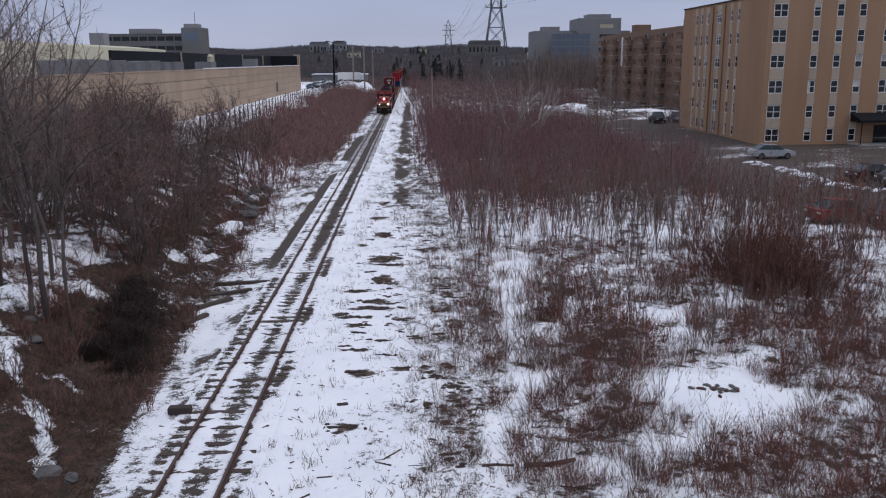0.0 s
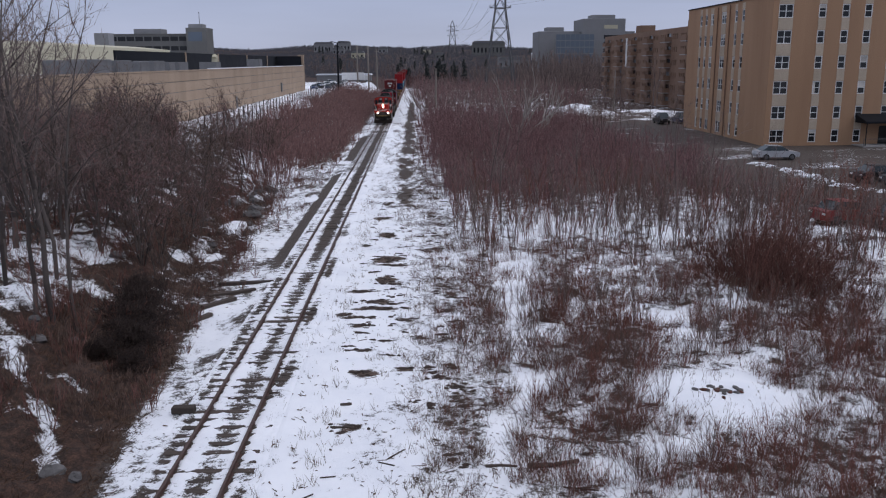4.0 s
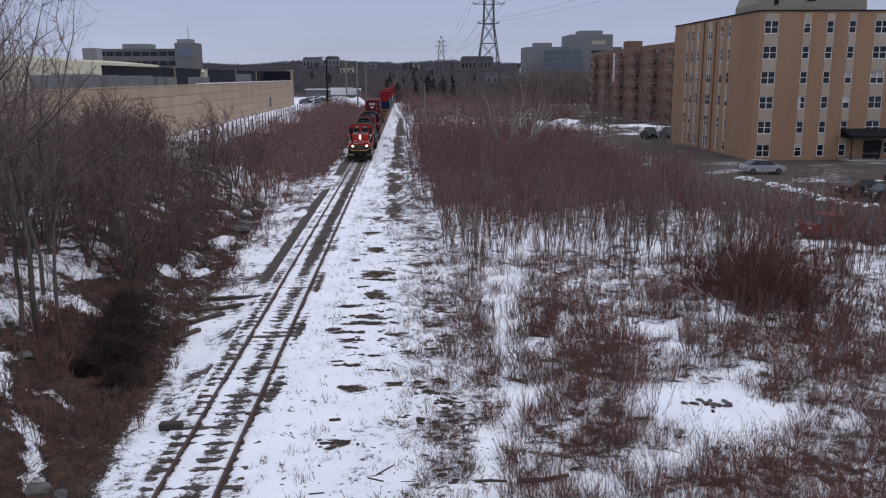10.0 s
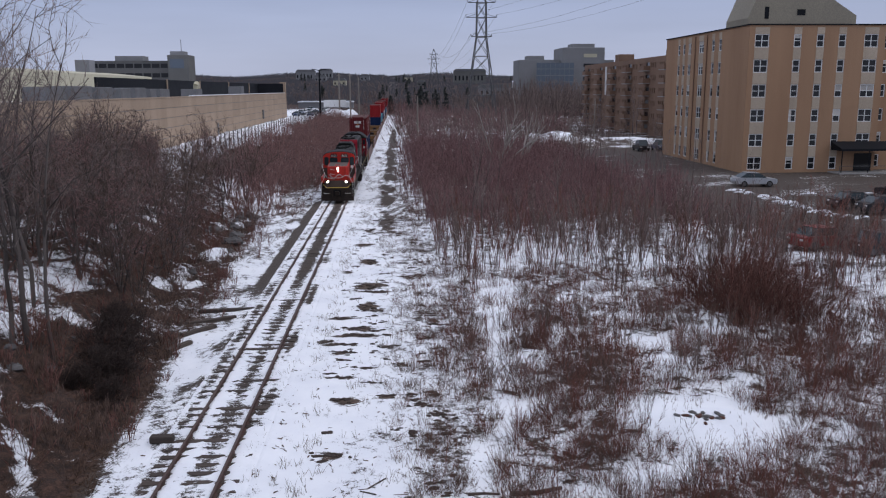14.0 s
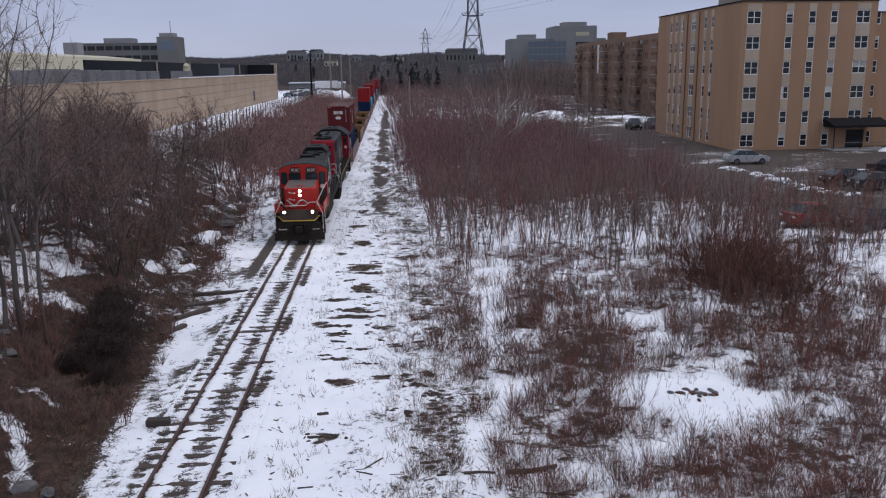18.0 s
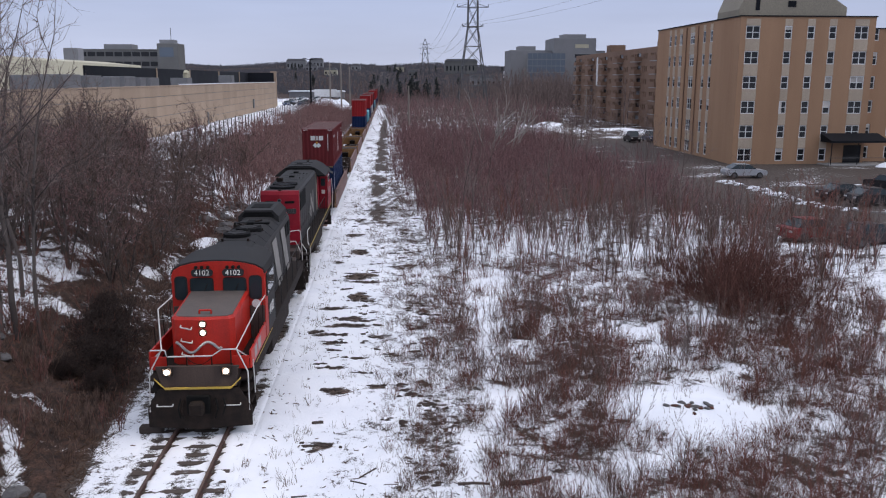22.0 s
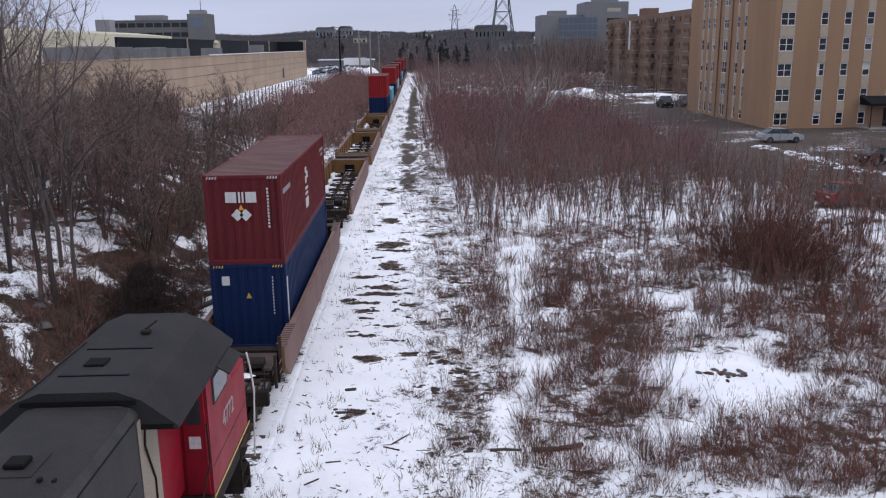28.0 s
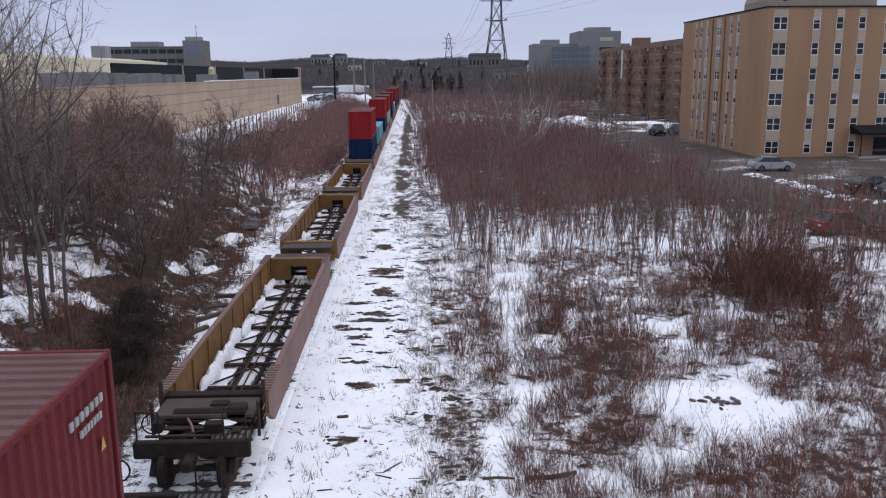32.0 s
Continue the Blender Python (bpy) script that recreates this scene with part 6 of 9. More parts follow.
        part("awning", Geo().add([(sx * 1.52, 15.3, 4.16), (sx * 1.52, 16.4, 4.16), (sx * 1.82, 16.4, 3.98), (sx * 1.82, 15.3, 3.98), (sx * 1.52, 15.3, 4.13), (sx * 1.52, 16.4, 4.13), (sx * 1.81, 16.4, 3.95), (sx * 1.81, 15.3, 3.95)],
                                 [(0, 1, 2, 3), (7, 6, 5, 4), (0, 4, 5, 1), (1, 5, 6, 2), (2, 6, 7, 3), (3, 7, 4, 0)]), M_ROOF, lo, "dark awning over the side window")
        words("number", "4772", 0.5, M_FADED, lo, pose(sx * 1.527, 16.1, 2.8, 90, 0, 90 * sx), "faded white number")
        part("panel_seam", Geo().box(*side(1.521, 1.525), 14.7, 18.0, 2.3, 2.315), M_ROOFDARK, lo)
        bd = part("back_door", Geo().cbox(sx * 1.24 - 0.22, sx * 1.24 + 0.22, 14.57, 14.598, 1.77, 3.9, 0.01), M_RED2, lo, "red cab door in the step well")
        part("door_window", Geo().box(sx * 1.24 - 0.14, sx * 1.24 + 0.14, 14.555, 14.569, 3.25, 3.75), M_CABGLASS, bd)
        part("door_badge", Geo().box(sx * 1.24 - 0.11, sx * 1.24 + 0.11, 14.555, 14.569, 2.75, 3.0), M_WHITE, bd, "small white badge")
        for k in range(4):
            part("step", Geo().cbox(sx * 1.28 - 0.22, sx * 1.28 + 0.22, 13.7, 14.2, 0.7 + k * 0.3, 0.74 + k * 0.3, 0.008), M_WELLOUT, lo)
        part("step_rail", Geo().tube([(sx * 1.5, 14.5, 3.3), (sx * 1.56, 14.35, 2.6), (sx * 1.5, 13.2, 1.7)], 0.018), M_UNDER, lo)
        part("rear_rail", Geo().tube([(sx * 1.54, 18.1, 3.35), (sx * 1.56, 18.3, 2.9), (sx * 1.6, 18.35, 2.3), (sx * 1.5, 18.4, 0.6)], 0.024), M_WHITE, lo, "white handrail")
        part("front_rail", Geo().tube([(sx * 0.3, 0.85, 2.66), (sx * 1.05, 0.85, 2.76), (sx * 1.15, 0.85, 2.7), (sx * 1.16, 0.9, 2.1), (sx * 1.4, 1.0, 1.7), (sx * 1.42, 1.05, 0.6)], 0.024)
             .tube([(sx * 1.46, 2.7, 2.6), (sx * 1.36, 2.2, 2.5), (sx * 1.38, 2.1, 1.9), (sx * 1.5, 2.0, 1.6), (sx * 1.5, 1.95, 0.6)], 0.024), M_WHITE, lo, "white handrail")
    part("cab", Geo().box(-1.52, 1.52, 14.6, 16.6, 1.75, 4.1), M_RED2, lo, "faded red wide cab")
    part("windshield", Geo().prism(rounded(-1.3, 1.3, 3.4, 3.95, 0.1), 16.601, 16.62), M_CABGLASS, lo)
    part("nose", Geo().prism([(-1.52, 16.601), (1.52, 16.601), (1.52, 17.8), (1.2, 18.15), (-1.2, 18.15), (-1.52, 17.8)], 1.75, 3.32, "z"), M_RED2, lo, "faded red full-width nose")
    roof = part("cab_roof", Geo().prism([(-1.58, 4.105), (1.58, 4.105), (1.58, 4.17), (1.02, 4.62), (0.62, 4.78), (-0.62, 4.78), (-1.02, 4.62), (-1.58, 4.17)], 12.6, 16.75), M_ROOF, lo, "grey cab roof with sloped edges")
    # black strips paint the shade of the gap below the roof edge
    part("roof_front_slot", Geo().box(-0.93, 0.93, 12.56, 12.598, 4.56, 4.64).box(0.97, 1.5, 12.59, 12.598, 4.11, 4.2), M_HOLE, roof, "black strips for the shaded gap under the roof edge")
    part("roof_seam", Geo().box(-0.6, 0.6, 13.3, 13.35, 4.781, 4.8).box(-0.6, 0.6, 14.6, 14.65, 4.781, 4.8), M_ROOFDARK, roof)
    part("roof_vent", Geo().cbox(-0.35, 0.02, 13.75, 14.1, 4.781, 4.82, 0.015), M_HOLE, roof)
    part("roof_cable", Geo().tube([(-1.0, 12.7, 4.66), (-0.9, 13.4, 4.7), (-0.95, 14.0, 4.68), (-0.85, 15.2, 4.72)], 0.015, 5), M_UNDER, roof)
    part("antenna", Geo().cbox(0.12, 0.3, 15.4, 15.55, 4.781, 4.86, 0.02).rod((0.2, 15.5, 4.86), (0.35, 15.75, 4.95), 0.02, n=6), M_UNDER, roof)
    return lo


def well_unit(y, dark=(False, False)):
    """One well of a container wagon, 17.8 m long from bulkhead to bulkhead."""
    L = 17.8
    w = rolling("well_wagon", y, label="ochre and faded pink container well wagon, snow inside", category="railway wagon", group="well wagons")
    for sx in (-1, 1):
        x0, x1 = sorted((sx * 1.36, sx * 1.5))
        s = part("well_side", Geo().prism([(0.9, 0.35), (L - 0.9, 0.35), (L, 0.9), (L, 1.55), (0, 1.55), (0, 0.9)], x0, x1, "x"), M_WELL, w, "ochre well side")
        xo0, xo1 = sorted((sx * 1.502, sx * 1.512))
        part("outer_skin", Geo().prism([(0.95, 0.37), (L - 0.95, 0.37), (L - 0.02, 0.92), (L - 0.02, 1.5), (0.02, 1.5), (0.02, 0.92)], xo0, xo1, "x"), M_WELLOUT, s, "sun-faded pinkish outer plate")
        part("top_chord", Geo().cbox(sx * 1.43 - 0.09, sx * 1.43 + 0.09, 0, L, 1.55, 1.62, 0.015), M_WELLOUT, s)
        for k in range(9):
            yy = 1.0 + k * (L - 2) / 8
            part("rib", Geo().cbox(min(sx * 1.3, sx * 1.36), max(sx * 1.3, sx * 1.36), yy - 0.06, yy + 0.06, 0.4, 1.5, 0.01), M_WELL, s)
    for (yy, s), dk in zip(((0.0, 1), (L, -1)), dark):
        b = part("bulkhead", Geo().cbox(-1.35, -0.4, min(yy, yy + s * 0.35), max(yy, yy + s * 0.35), 0.45, 1.5, 0.02).cbox(0.4, 1.35, min(yy, yy + s * 0.35), max(yy, yy + s * 0.35), 0.45, 1.5, 0.02)
                 .cbox(-0.4, 0.4, min(yy, yy + s * 0.35), max(yy, yy + s * 0.35), 1.1, 1.5, 0.02), M_UNDER if dk else M_WELL, w, "bulkhead with a square opening")
        part("end_deck", Geo().cbox(-1.3, 1.3, min(yy, yy - s * 1.2), max(yy, yy - s * 1.2), 1.3, 1.42, 0.02), M_DECK, w, "grimy end platform")
    # open floor: cross beams, lengthwise beams and diagonal braces
    for k in range(8):
        yy = 1.3 + k * (L - 2.6) / 7
        part("cross_beam", Geo().cbox(-1.36, 1.36, yy - 0.06, yy + 0.06, 0.3, 0.42, 0.015), M_FLOOR, w)
        if k < 7:
            y2 = yy + (L - 2.6) / 7
            part("brace", Geo().rod((-1.3, yy, 0.36), (0.3 if k % 2 else 1.3, y2, 0.36), 0.035, n=6).rod((1.3, yy, 0.36), (-0.3 if k % 2 else -1.3, y2, 0.36), 0.035, n=6), M_FLOOR, w)
    for x in (-0.35, 0.35):
        part("long_beam", Geo().cbox(x - 0.06, x + 0.06, 0.4, L - 0.4, 0.2, 0.31, 0.015), M_UNDER, w)
    rng = random.Random(int(y * 10))
    for k in range(16):
        yy = 1.2 + (L - 2.4) * (k + rng.uniform(-0.4, 0.4)) / 15
        if rng.random() < 0.38:
            continue
        part("snow_clump", Geo().ball((-1.12 + rng.uniform(-0.08, 0.12), yy, 0.42), rng.uniform(0.14, 0.24), rng.uniform(0.4, 0.9), rng.uniform(0.12, 0.42), 12, 6, 0.12, rng), M_SNOW, w, smooth=True)
    # snow lying in each bay of the floor, broken by bare strips
    for k in range(7):
        ya, yb = 1.42 + k * (L - 2.6) / 7, 1.18 + (k + 1) * (L - 2.6) / 7
        for xa, xb in ((-1.3, -0.5), (-0.28, 0.28), (0.5, 1.3)):
            if rng.random() < 0.12:
                continue
            n = 7
            lo = [(xa + rng.uniform(0, 0.14), ya + (yb - ya) * q / n + rng.uniform(-0.05, 0.05)) for q in range(n + 1)]
            hi = [(xb - rng.uniform(0, 0.3 if xa > 0 else 0.12), ya + (yb - ya) * q / n + rng.uniform(-0.05, 0.05)) for q in range(n, -1, -1)]
            part("snow_sheet", Geo().prism(lo + hi, 0.205, 0.25 + rng.uniform(0, 0.03), "z"), M_SNOW, w)
    part("brake_pipe", Geo().tube([(-0.12, 0.4, 0.5), (-0.12, L - 0.4, 0.5)], 0.05, 6).tube([(0.1, 0.4, 0.46), (0.1, L - 0.4, 0.46)], 0.03, 5), M_FLOOR, w, "dark brake pipe along the floor")
    for sx in (-1, 1):
        for a in (0.1, L - 2.0):
            gr = part("grating", Geo().cbox(sx * 1.43 - 0.16, sx * 1.43 + 0.16, a, a + 1.9, 1.625, 1.65, 0.005), M_WELLOUT, w, "pale walkway grating on the side's top")
            for q in range(9):
                part("grating_bar", Geo().box(sx * 1.43 - 0.14, sx * 1.43 + 0.14, a + 0.12 + q * 0.2, a + 0.2 + q * 0.2, 1.651, 1.66), M_DECK, gr)
    return w


def wagon_end(w, y, s):
    """Coupler end of a wagon: platform, end sill, brake wheel, bogie. s points outwards."""
    part("end_platform", Geo().cbox(-1.3, 1.3, min(y, y + s * 1.0), max(y, y + s * 1.0), 1.05, 1.2, 0.02), M_UNDER, w)
    for x in (-0.34, 0.34):
        part("draft_sill", Geo().cbox(x - 0.1, x + 0.1, min(y + s * 0.9, y + s * 2.3), max(y + s * 0.9, y + s * 2.3), 0.8, 1.12, 0.02), M_UNDER, w)
    part("slack_pipe", Geo().tube([(-1.2, y + s * 1.2, 1.1), (-0.5, y + s * 1.5, 1.22), (0.1, y + s * 1.45, 1.2), (0.9, y + s * 1.9, 1.05)], 0.03, 6).tube([(-0.9, y + s * 2.1, 1.15), (0.2, y + s * 1.8, 1.25), (1.2, y + s * 1.6, 1.1)], 0.022, 5), M_FLOOR, w, "rusty bent air pipe")
    part("end_walkway", Geo().cbox(0.45, 1.35, min(y + s * 1.85, y + s * 2.35), max(y + s * 1.85, y + s * 2.35), 1.21, 1.25, 0.01), M_STEEL, w, "grey grating walkway")
    for q in range(6):
        part("walkway_bar", Geo().box(0.5 + q * 0.145, 0.56 + q * 0.145, min(y + s * 1.88, y + s * 2.32), max(y + s * 1.88, y + s * 2.32), 1.251, 1.262), M_UNDER, w)
    for sx in (-1, 1):
        part("corner_post", Geo().cbox(sx * 1.4 - 0.05, sx * 1.4 + 0.05, min(y + s * 0.05, y + s * 0.15), max(y + s * 0.05, y + s * 0.15), 0.9, 1.95, 0.01), M_FLOOR, w, "rusty corner post")
        part("corner_post", Geo().cbox(sx * 1.4 - 0.04, sx * 1.4 + 0.04, min(y + s * 0.95, y + s * 1.03), max(y + s * 0.95, y + s * 1.03), 0.7, 1.7, 0.01), M_FLOOR, w, "rusty corner post")
    part("end_sill", Geo().cbox(-1.45, 1.45, min(y + s * 2.3, y + s * 2.5), max(y + s * 2.3, y + s * 2.5), 0.8, 1.25, 0.03), M_UNDER, w)
    for sx in (-1, 1):
        part("grab_rail", Geo().tube([(sx * 1.35, y + s * 2.4, 1.25), (sx * 1.35, y + s * 2.4, 2.0), (sx * 0.8, y + s * 2.4, 2.0), (sx * 0.8, y + s * 2.4, 1.25)], 0.02), M_UNDER, w)
    part("air_tank", Geo().rod((-0.8, y + s * 1.0, 1.35), (0.5, y + s * 1.0, 1.35), 0.17, n=10).cbox(0.6, 1.1, y + s * 1.0 - 0.2, y + s * 1.0 + 0.2, 1.2, 1.6, 0.03), M_UNDER, w)
    rng = random.Random(int(abs(y) * 7) + 3)
    for k in range(7):
        cx, cy, h = rng.uniform(-1.15, 1.15), y + s * rng.uniform(0.2, 2.1), rng.uniform(0.08, 0.4)
        part("fitting", Geo().cbox(cx - rng.uniform(0.08, 0.3), cx + rng.uniform(0.08, 0.3), cy - rng.uniform(0.06, 0.2), cy + rng.uniform(0.06, 0.2), 1.19, 1.2 + h, 0.02), M_UNDER, w)
    for k in range(5):
        part("cross_bar", Geo().cbox(-1.25, 1.25, min(y + s * (0.25 + k * 0.45), y + s * (0.33 + k * 0.45)), max(y + s * (0.25 + k * 0.45), y + s * (0.33 + k * 0.45)), 1.2, 1.26, 0.01), M_WELLOUT if k == 1 else M_FLOOR, w)
    part("brake_wheel", Geo().tube([(-0.9 + 0.26 * math.cos(a * 0.5236), y + s * 2.52, 1.75 + 0.26 * math.sin(a * 0.5236)) for a in range(13)], 0.02, 5).rod((-0.9, y + s * 2.3, 1.75), (-0.9, y + s * 2.53, 1.75), 0.025, n=6), M_UNDER, w)
    part("brake_pipe", Geo().tube([(-1.0, y, 1.32), (-0.6, y + s * 0.9, 1.4), (-0.2, y + s * 1.6, 1.3), (0.2, y + s * 2.6, 0.8)], 0.035, 6), M_WELLOUT, w)
    part("snow_patch", Geo().ball((0.4, y + s * 1.3, 1.22), 0.45, 0.25, 0.06, 10, 4, 0.2, rng), M_SNOW, w, smooth=True)
    for sx in (-1, 1):
        for k in range(4):
            part("ladder_rung", Geo().rod((sx * 1.47, y + s * 0.3, 0.5 + k * 0.28), (sx * 1.47, y + s * 0.75, 0.5 + k * 0.28), 0.015, n=5), M_WELLOUT, w)
    part("coupler", Geo().cbox(-0.14, 0.14, min(y + s * 2.4, y + s * 3.1), max(y + s * 2.4, y + s * 3.1), 0.7, 0.98, 0.04), M_UNDER, w)
    truck(w, y + s * 1.3)


def build_train():
    lead_loco()
    second_loco()
    starts = [23.4, 48.7, 70.3, 91.9, 113.5, 135.1, 156.7, 178.3, 203.6, 225.2, 246.8, 268.4, 290.0]
    ws = [well_unit(y, (k in (0, 1, 8), k in (0, 7))) for k, y in enumerate(starts)]
    wagon_end(ws[0], 0, -1)
    wagon_end(ws[0], 17.8, 1)
    wagon_end(ws[1], 0, -1)
    for k in range(1, len(ws) - 1):
        if starts[k + 1] - starts[k] < 22:
            truck(ws[k], 19.7)
        else:
            wagon_end(ws[k], 17.8, 1)
            wagon_end(ws[k + 1], 0, -1)
    zb = 0.52
    blue, red, dred = (M_CBLUE, M_CBLUE, "dark blue corrugated shipping container in a well wagon"), (M_CRED2, M_CROOF, "bright red corrugated shipping container, stacked on top"), (M_CRED, M_CROOF, "dull oxide-red shipping container stacked on a blue one")
    teal, grey = (M_CTEAL, M_CTEAL, "teal shipping container in a well wagon"), (M_CGREY, M_CGREY, "pale grey shipping container in a well wagon")
    a = container(26.17, 3.414, *dred)
    b = container(26.17, zb, *blue)
    dress_containers(a, b)
    loads = {4: (blue, red), 5: (teal, None), 6: (blue, red), 7: (grey, red), 8: (blue, dred), 9: (teal, None), 10: (dred, red), 11: (blue, red), 12: (blue, dred)}
    for k, (lo, up) in loads.items():
        container(starts[k] + 2.8, zb, *lo)
        if up:
            container(starts[k] + 2.8, zb + 2.9, *up)


def dress_containers(a, b):
    """Markings of the first two containers."""
    z = 3.414
    w = M_WHITE
    # block emblem on the end and, upright, on the long side
    for x0, x1, z0, z1 in ((-0.55, -0.2, 2.02, 2.36), (-0.14, -0.08, 2.02, 2.36), (-0.03, 0.03, 2.02, 2.36), (0.09, 0.43, 2.02, 2.36)):
        part("emblem_block", Geo().box(x0, x1, -0.012, 0.0, z + z0, z + z1), w, a, "plain white emblem block")
    for dx, dz in ((-0.2, 0), (0.06, 0)):
        part("hazard_label", Geo().add([(dx - 0.2, -0.006, z + 1.62 + dz), (dx, -0.006, z + 1.42 + dz), (dx + 0.2, -0.006, z + 1.62 + dz), (dx, -0.006, z + 1.82 + dz)], [(0, 1, 2, 3)]), w, a, "white diamond label")
    part("warning_label", Geo().add([(-0.16, -0.007, z + 1.78), (0.02, -0.007, z + 1.78), (-0.07, -0.007, z + 1.96)], [(0, 1, 2)]), M_LOGO[1], a, "orange triangle label")
    for k in range(12):
        part("code_mark", Geo().box(0.76, 0.82, -0.01, 0, z + 1.2 + k * 0.11, z + 1.27 + k * 0.11), w, a)
    for a0, a1, z0, z1 in ((5.6, 6.35, 0.75, 1.12), (5.65, 6.3, 1.24, 1.34), (5.65, 6.3, 1.44, 1.54), (5.7, 6.0, 1.7, 1.95), (6.05, 6.35, 1.85, 2.1), (5.75, 6.05, 2.1, 2.3)):
        part("side_emblem_block", Geo().box(1.2, 1.224, a0, a1, z + z0, z + z1), w, a, "plain white emblem block")
    for k in range(7):
        part("code_mark", Geo().box(1.2, 1.224, 0.45 + k * 0.22, 0.6 + k * 0.22, z + 2.2, z + 2.36), M_FADED, a)
        part("code_mark", Geo().box(1.2, 1.224, 10.6 + k * 0.17, 10.7 + k * 0.17, z + 2.3, z + 2.42), M_FADED, a)
        part("code_mark", Geo().box(1.2, 1.224, 10.9 + k * 0.11, 10.97 + k * 0.11, z + 2.08, z + 2.18), M_FADED, a)
    for zz, t in ((z + 2.86, a), (0.52 + 2.86, b)):
        for sx in (-1, 1):
            for k in range(4):
                x = sx * 0.95 - 0.16 + k * 0.09
                part("corner_stripe", Geo().add([(x, -0.006, zz - 0.09), (x + 0.04, -0.006, zz - 0.09), (x + 0.07, -0.006, zz), (x + 0.03, -0.006, zz)], [(0, 1, 2, 3)]), M_YELLOW if t is b else M_WHITE, t)
    part("warning_label", Geo().add([(1.222, 11.5, z + 1.62), (1.222, 11.68, z + 1.62), (1.222, 11.59, z + 1.82)], [(0, 1, 2)]), M_YELLOW, a, "yellow triangle label")
    zb = 0.52
    part("door_plate", Geo().box(-0.85, -0.6, -0.01, 0, zb + 2.2, zb + 2.5), w, b, "small white data plate")
    part("warning_label", Geo().add([(-0.1, -0.007, zb + 1.75), (0.08, -0.007, zb + 1.75), (-0.01, -0.007, zb + 1.96)], [(0, 1, 2)]), M_YELLOW, b, "yellow triangle label")
    for k in range(12):
        part("code_mark", Geo().box(0.76, 0.8, -0.01, 0, zb + 1.2 + k * 0.11, zb + 1.26 + k * 0.11), w, b)
    part("side_plate", Geo().box(1.2, 1.224, 0.14, 0.3, zb + 0.5, zb + 2.4), w, b, "white side strip")


build_train()


# vegetation ------------------------------------------------------------------
def unit(v):
    return v / (np.linalg.norm(v, axis=-1, keepdims=True) + 1e-9)


def brush(seed, stems, height, spread, lean, twigs, r=0.011, tip=0.005, segs=4, sub=0.6, low=1, splay=1.0):
    """A leafless bush: many stems from one foot, each with upward side twigs. Returns stick arrays."""
    g = np.random.RandomState(seed)
    P0, P1, R0, R1 = [], [], [], []
    for _ in range(stems):
        h = height * g.uniform(0.55, 1.0)
        p = np.array([g.normal(0, spread), g.normal(0, spread), -0.1])
        out = np.array([p[0], p[1], 0]) * 0.5 / max(spread, 0.05) + g.normal(0, 0.4, 3)
        d = unit(np.array([out[0] * lean, out[1] * lean, 1.0]))
        for k in range(segs):
            q = p + d * h / segs
            ra, rb = r + (tip - r) * k / segs, r + (tip - r) * (k + 1) / segs
            P0.append(p), P1.append(q), R0.append(ra), R1.append(rb)
            if k >= low:
                for _t in range(twigs):
                    f = g.uniform(0, 1)
                    s = p + (q - p) * f
                    a = g.uniform(0, 6.28)
                    td = unit(d + np.array([math.cos(a), math.sin(a), 0.15]) * g.uniform(0.3, 0.75) * splay)
                    L = h * g.uniform(0.1, 0.28) * (1.15 - 0.5 * k / segs)
                    e = s + td * L
                    P0.append(s), P1.append(e), R0.append(rb * 0.75), R1.append(tip * 0.8)
                    if g.random_sample() < sub:
                        m = s + td * L * g.uniform(0.35, 0.7)
                        P0.append(m), P1.append(m + unit(td + g.normal(0, 0.4, 3)) * L * 0.5), R0.append(tip), R1.append(tip * 0.7)
            p = q
            d = unit(d + g.normal(0, 0.1, 3) + np.array([0, 0, 0.06]))
    return [np.array(a) for a in (P0, P1, R0, R1)]


def bare_tree(seed, height, r=0.1, depth=3):
    """Trunk and limbs, and the crown's twigs, as two sets of stick arrays."""
    g = np.random.RandomState(seed)
    wood, fine = [[], [], [], []], [[], [], [], []]

    def limb(p, d, L, r0, lev):
        n = 7 if lev == 0 else 4
        for k in range(n):
            q = p + d * L / n
            ra, rb = r0 * (1 - 0.8 * k / n), r0 * (1 - 0.8 * (k + 1) / n)
            dst = wood if lev <= 1 else fine
            for lst, val in zip(dst, (p, q, max(ra, 0.0055), max(rb, 0.0045))):
                lst.append(val)
            lo = 2 if lev == 0 else 0
            if lev < depth and k >= lo:
                for _ in range(3 if lev == 0 else 2):
                    if g.random_sample() < 0.85:
                        a = g.uniform(0, 6.28)
                        side = unit(np.cross(d, [math.cos(a), math.sin(a), 0.3]))
                        nd = unit(d * g.uniform(0.7, 1.2) + side * g.uniform(0.5, 1.0) + np.array([0, 0, 0.3]))
                        limb(p + (q - p) * g.uniform(0.1, 0.9), nd, L * g.uniform(0.26, 0.46) * (1.15 - 0.45 * k / n), max(rb * 0.55, 0.0055), lev + 1)
            p = q
            d = unit(d + g.normal(0, 0.07 + 0.04 * lev, 3) + np.array([0, 0, 0.05]))

    limb(np.array([0, 0, -0.2]), unit(np.array([g.normal(0, 0.06), g.normal(0, 0.06), 1])), height, r, 0)
    return [np.array(a) for a in wood], [np.array(a) for a in fine]


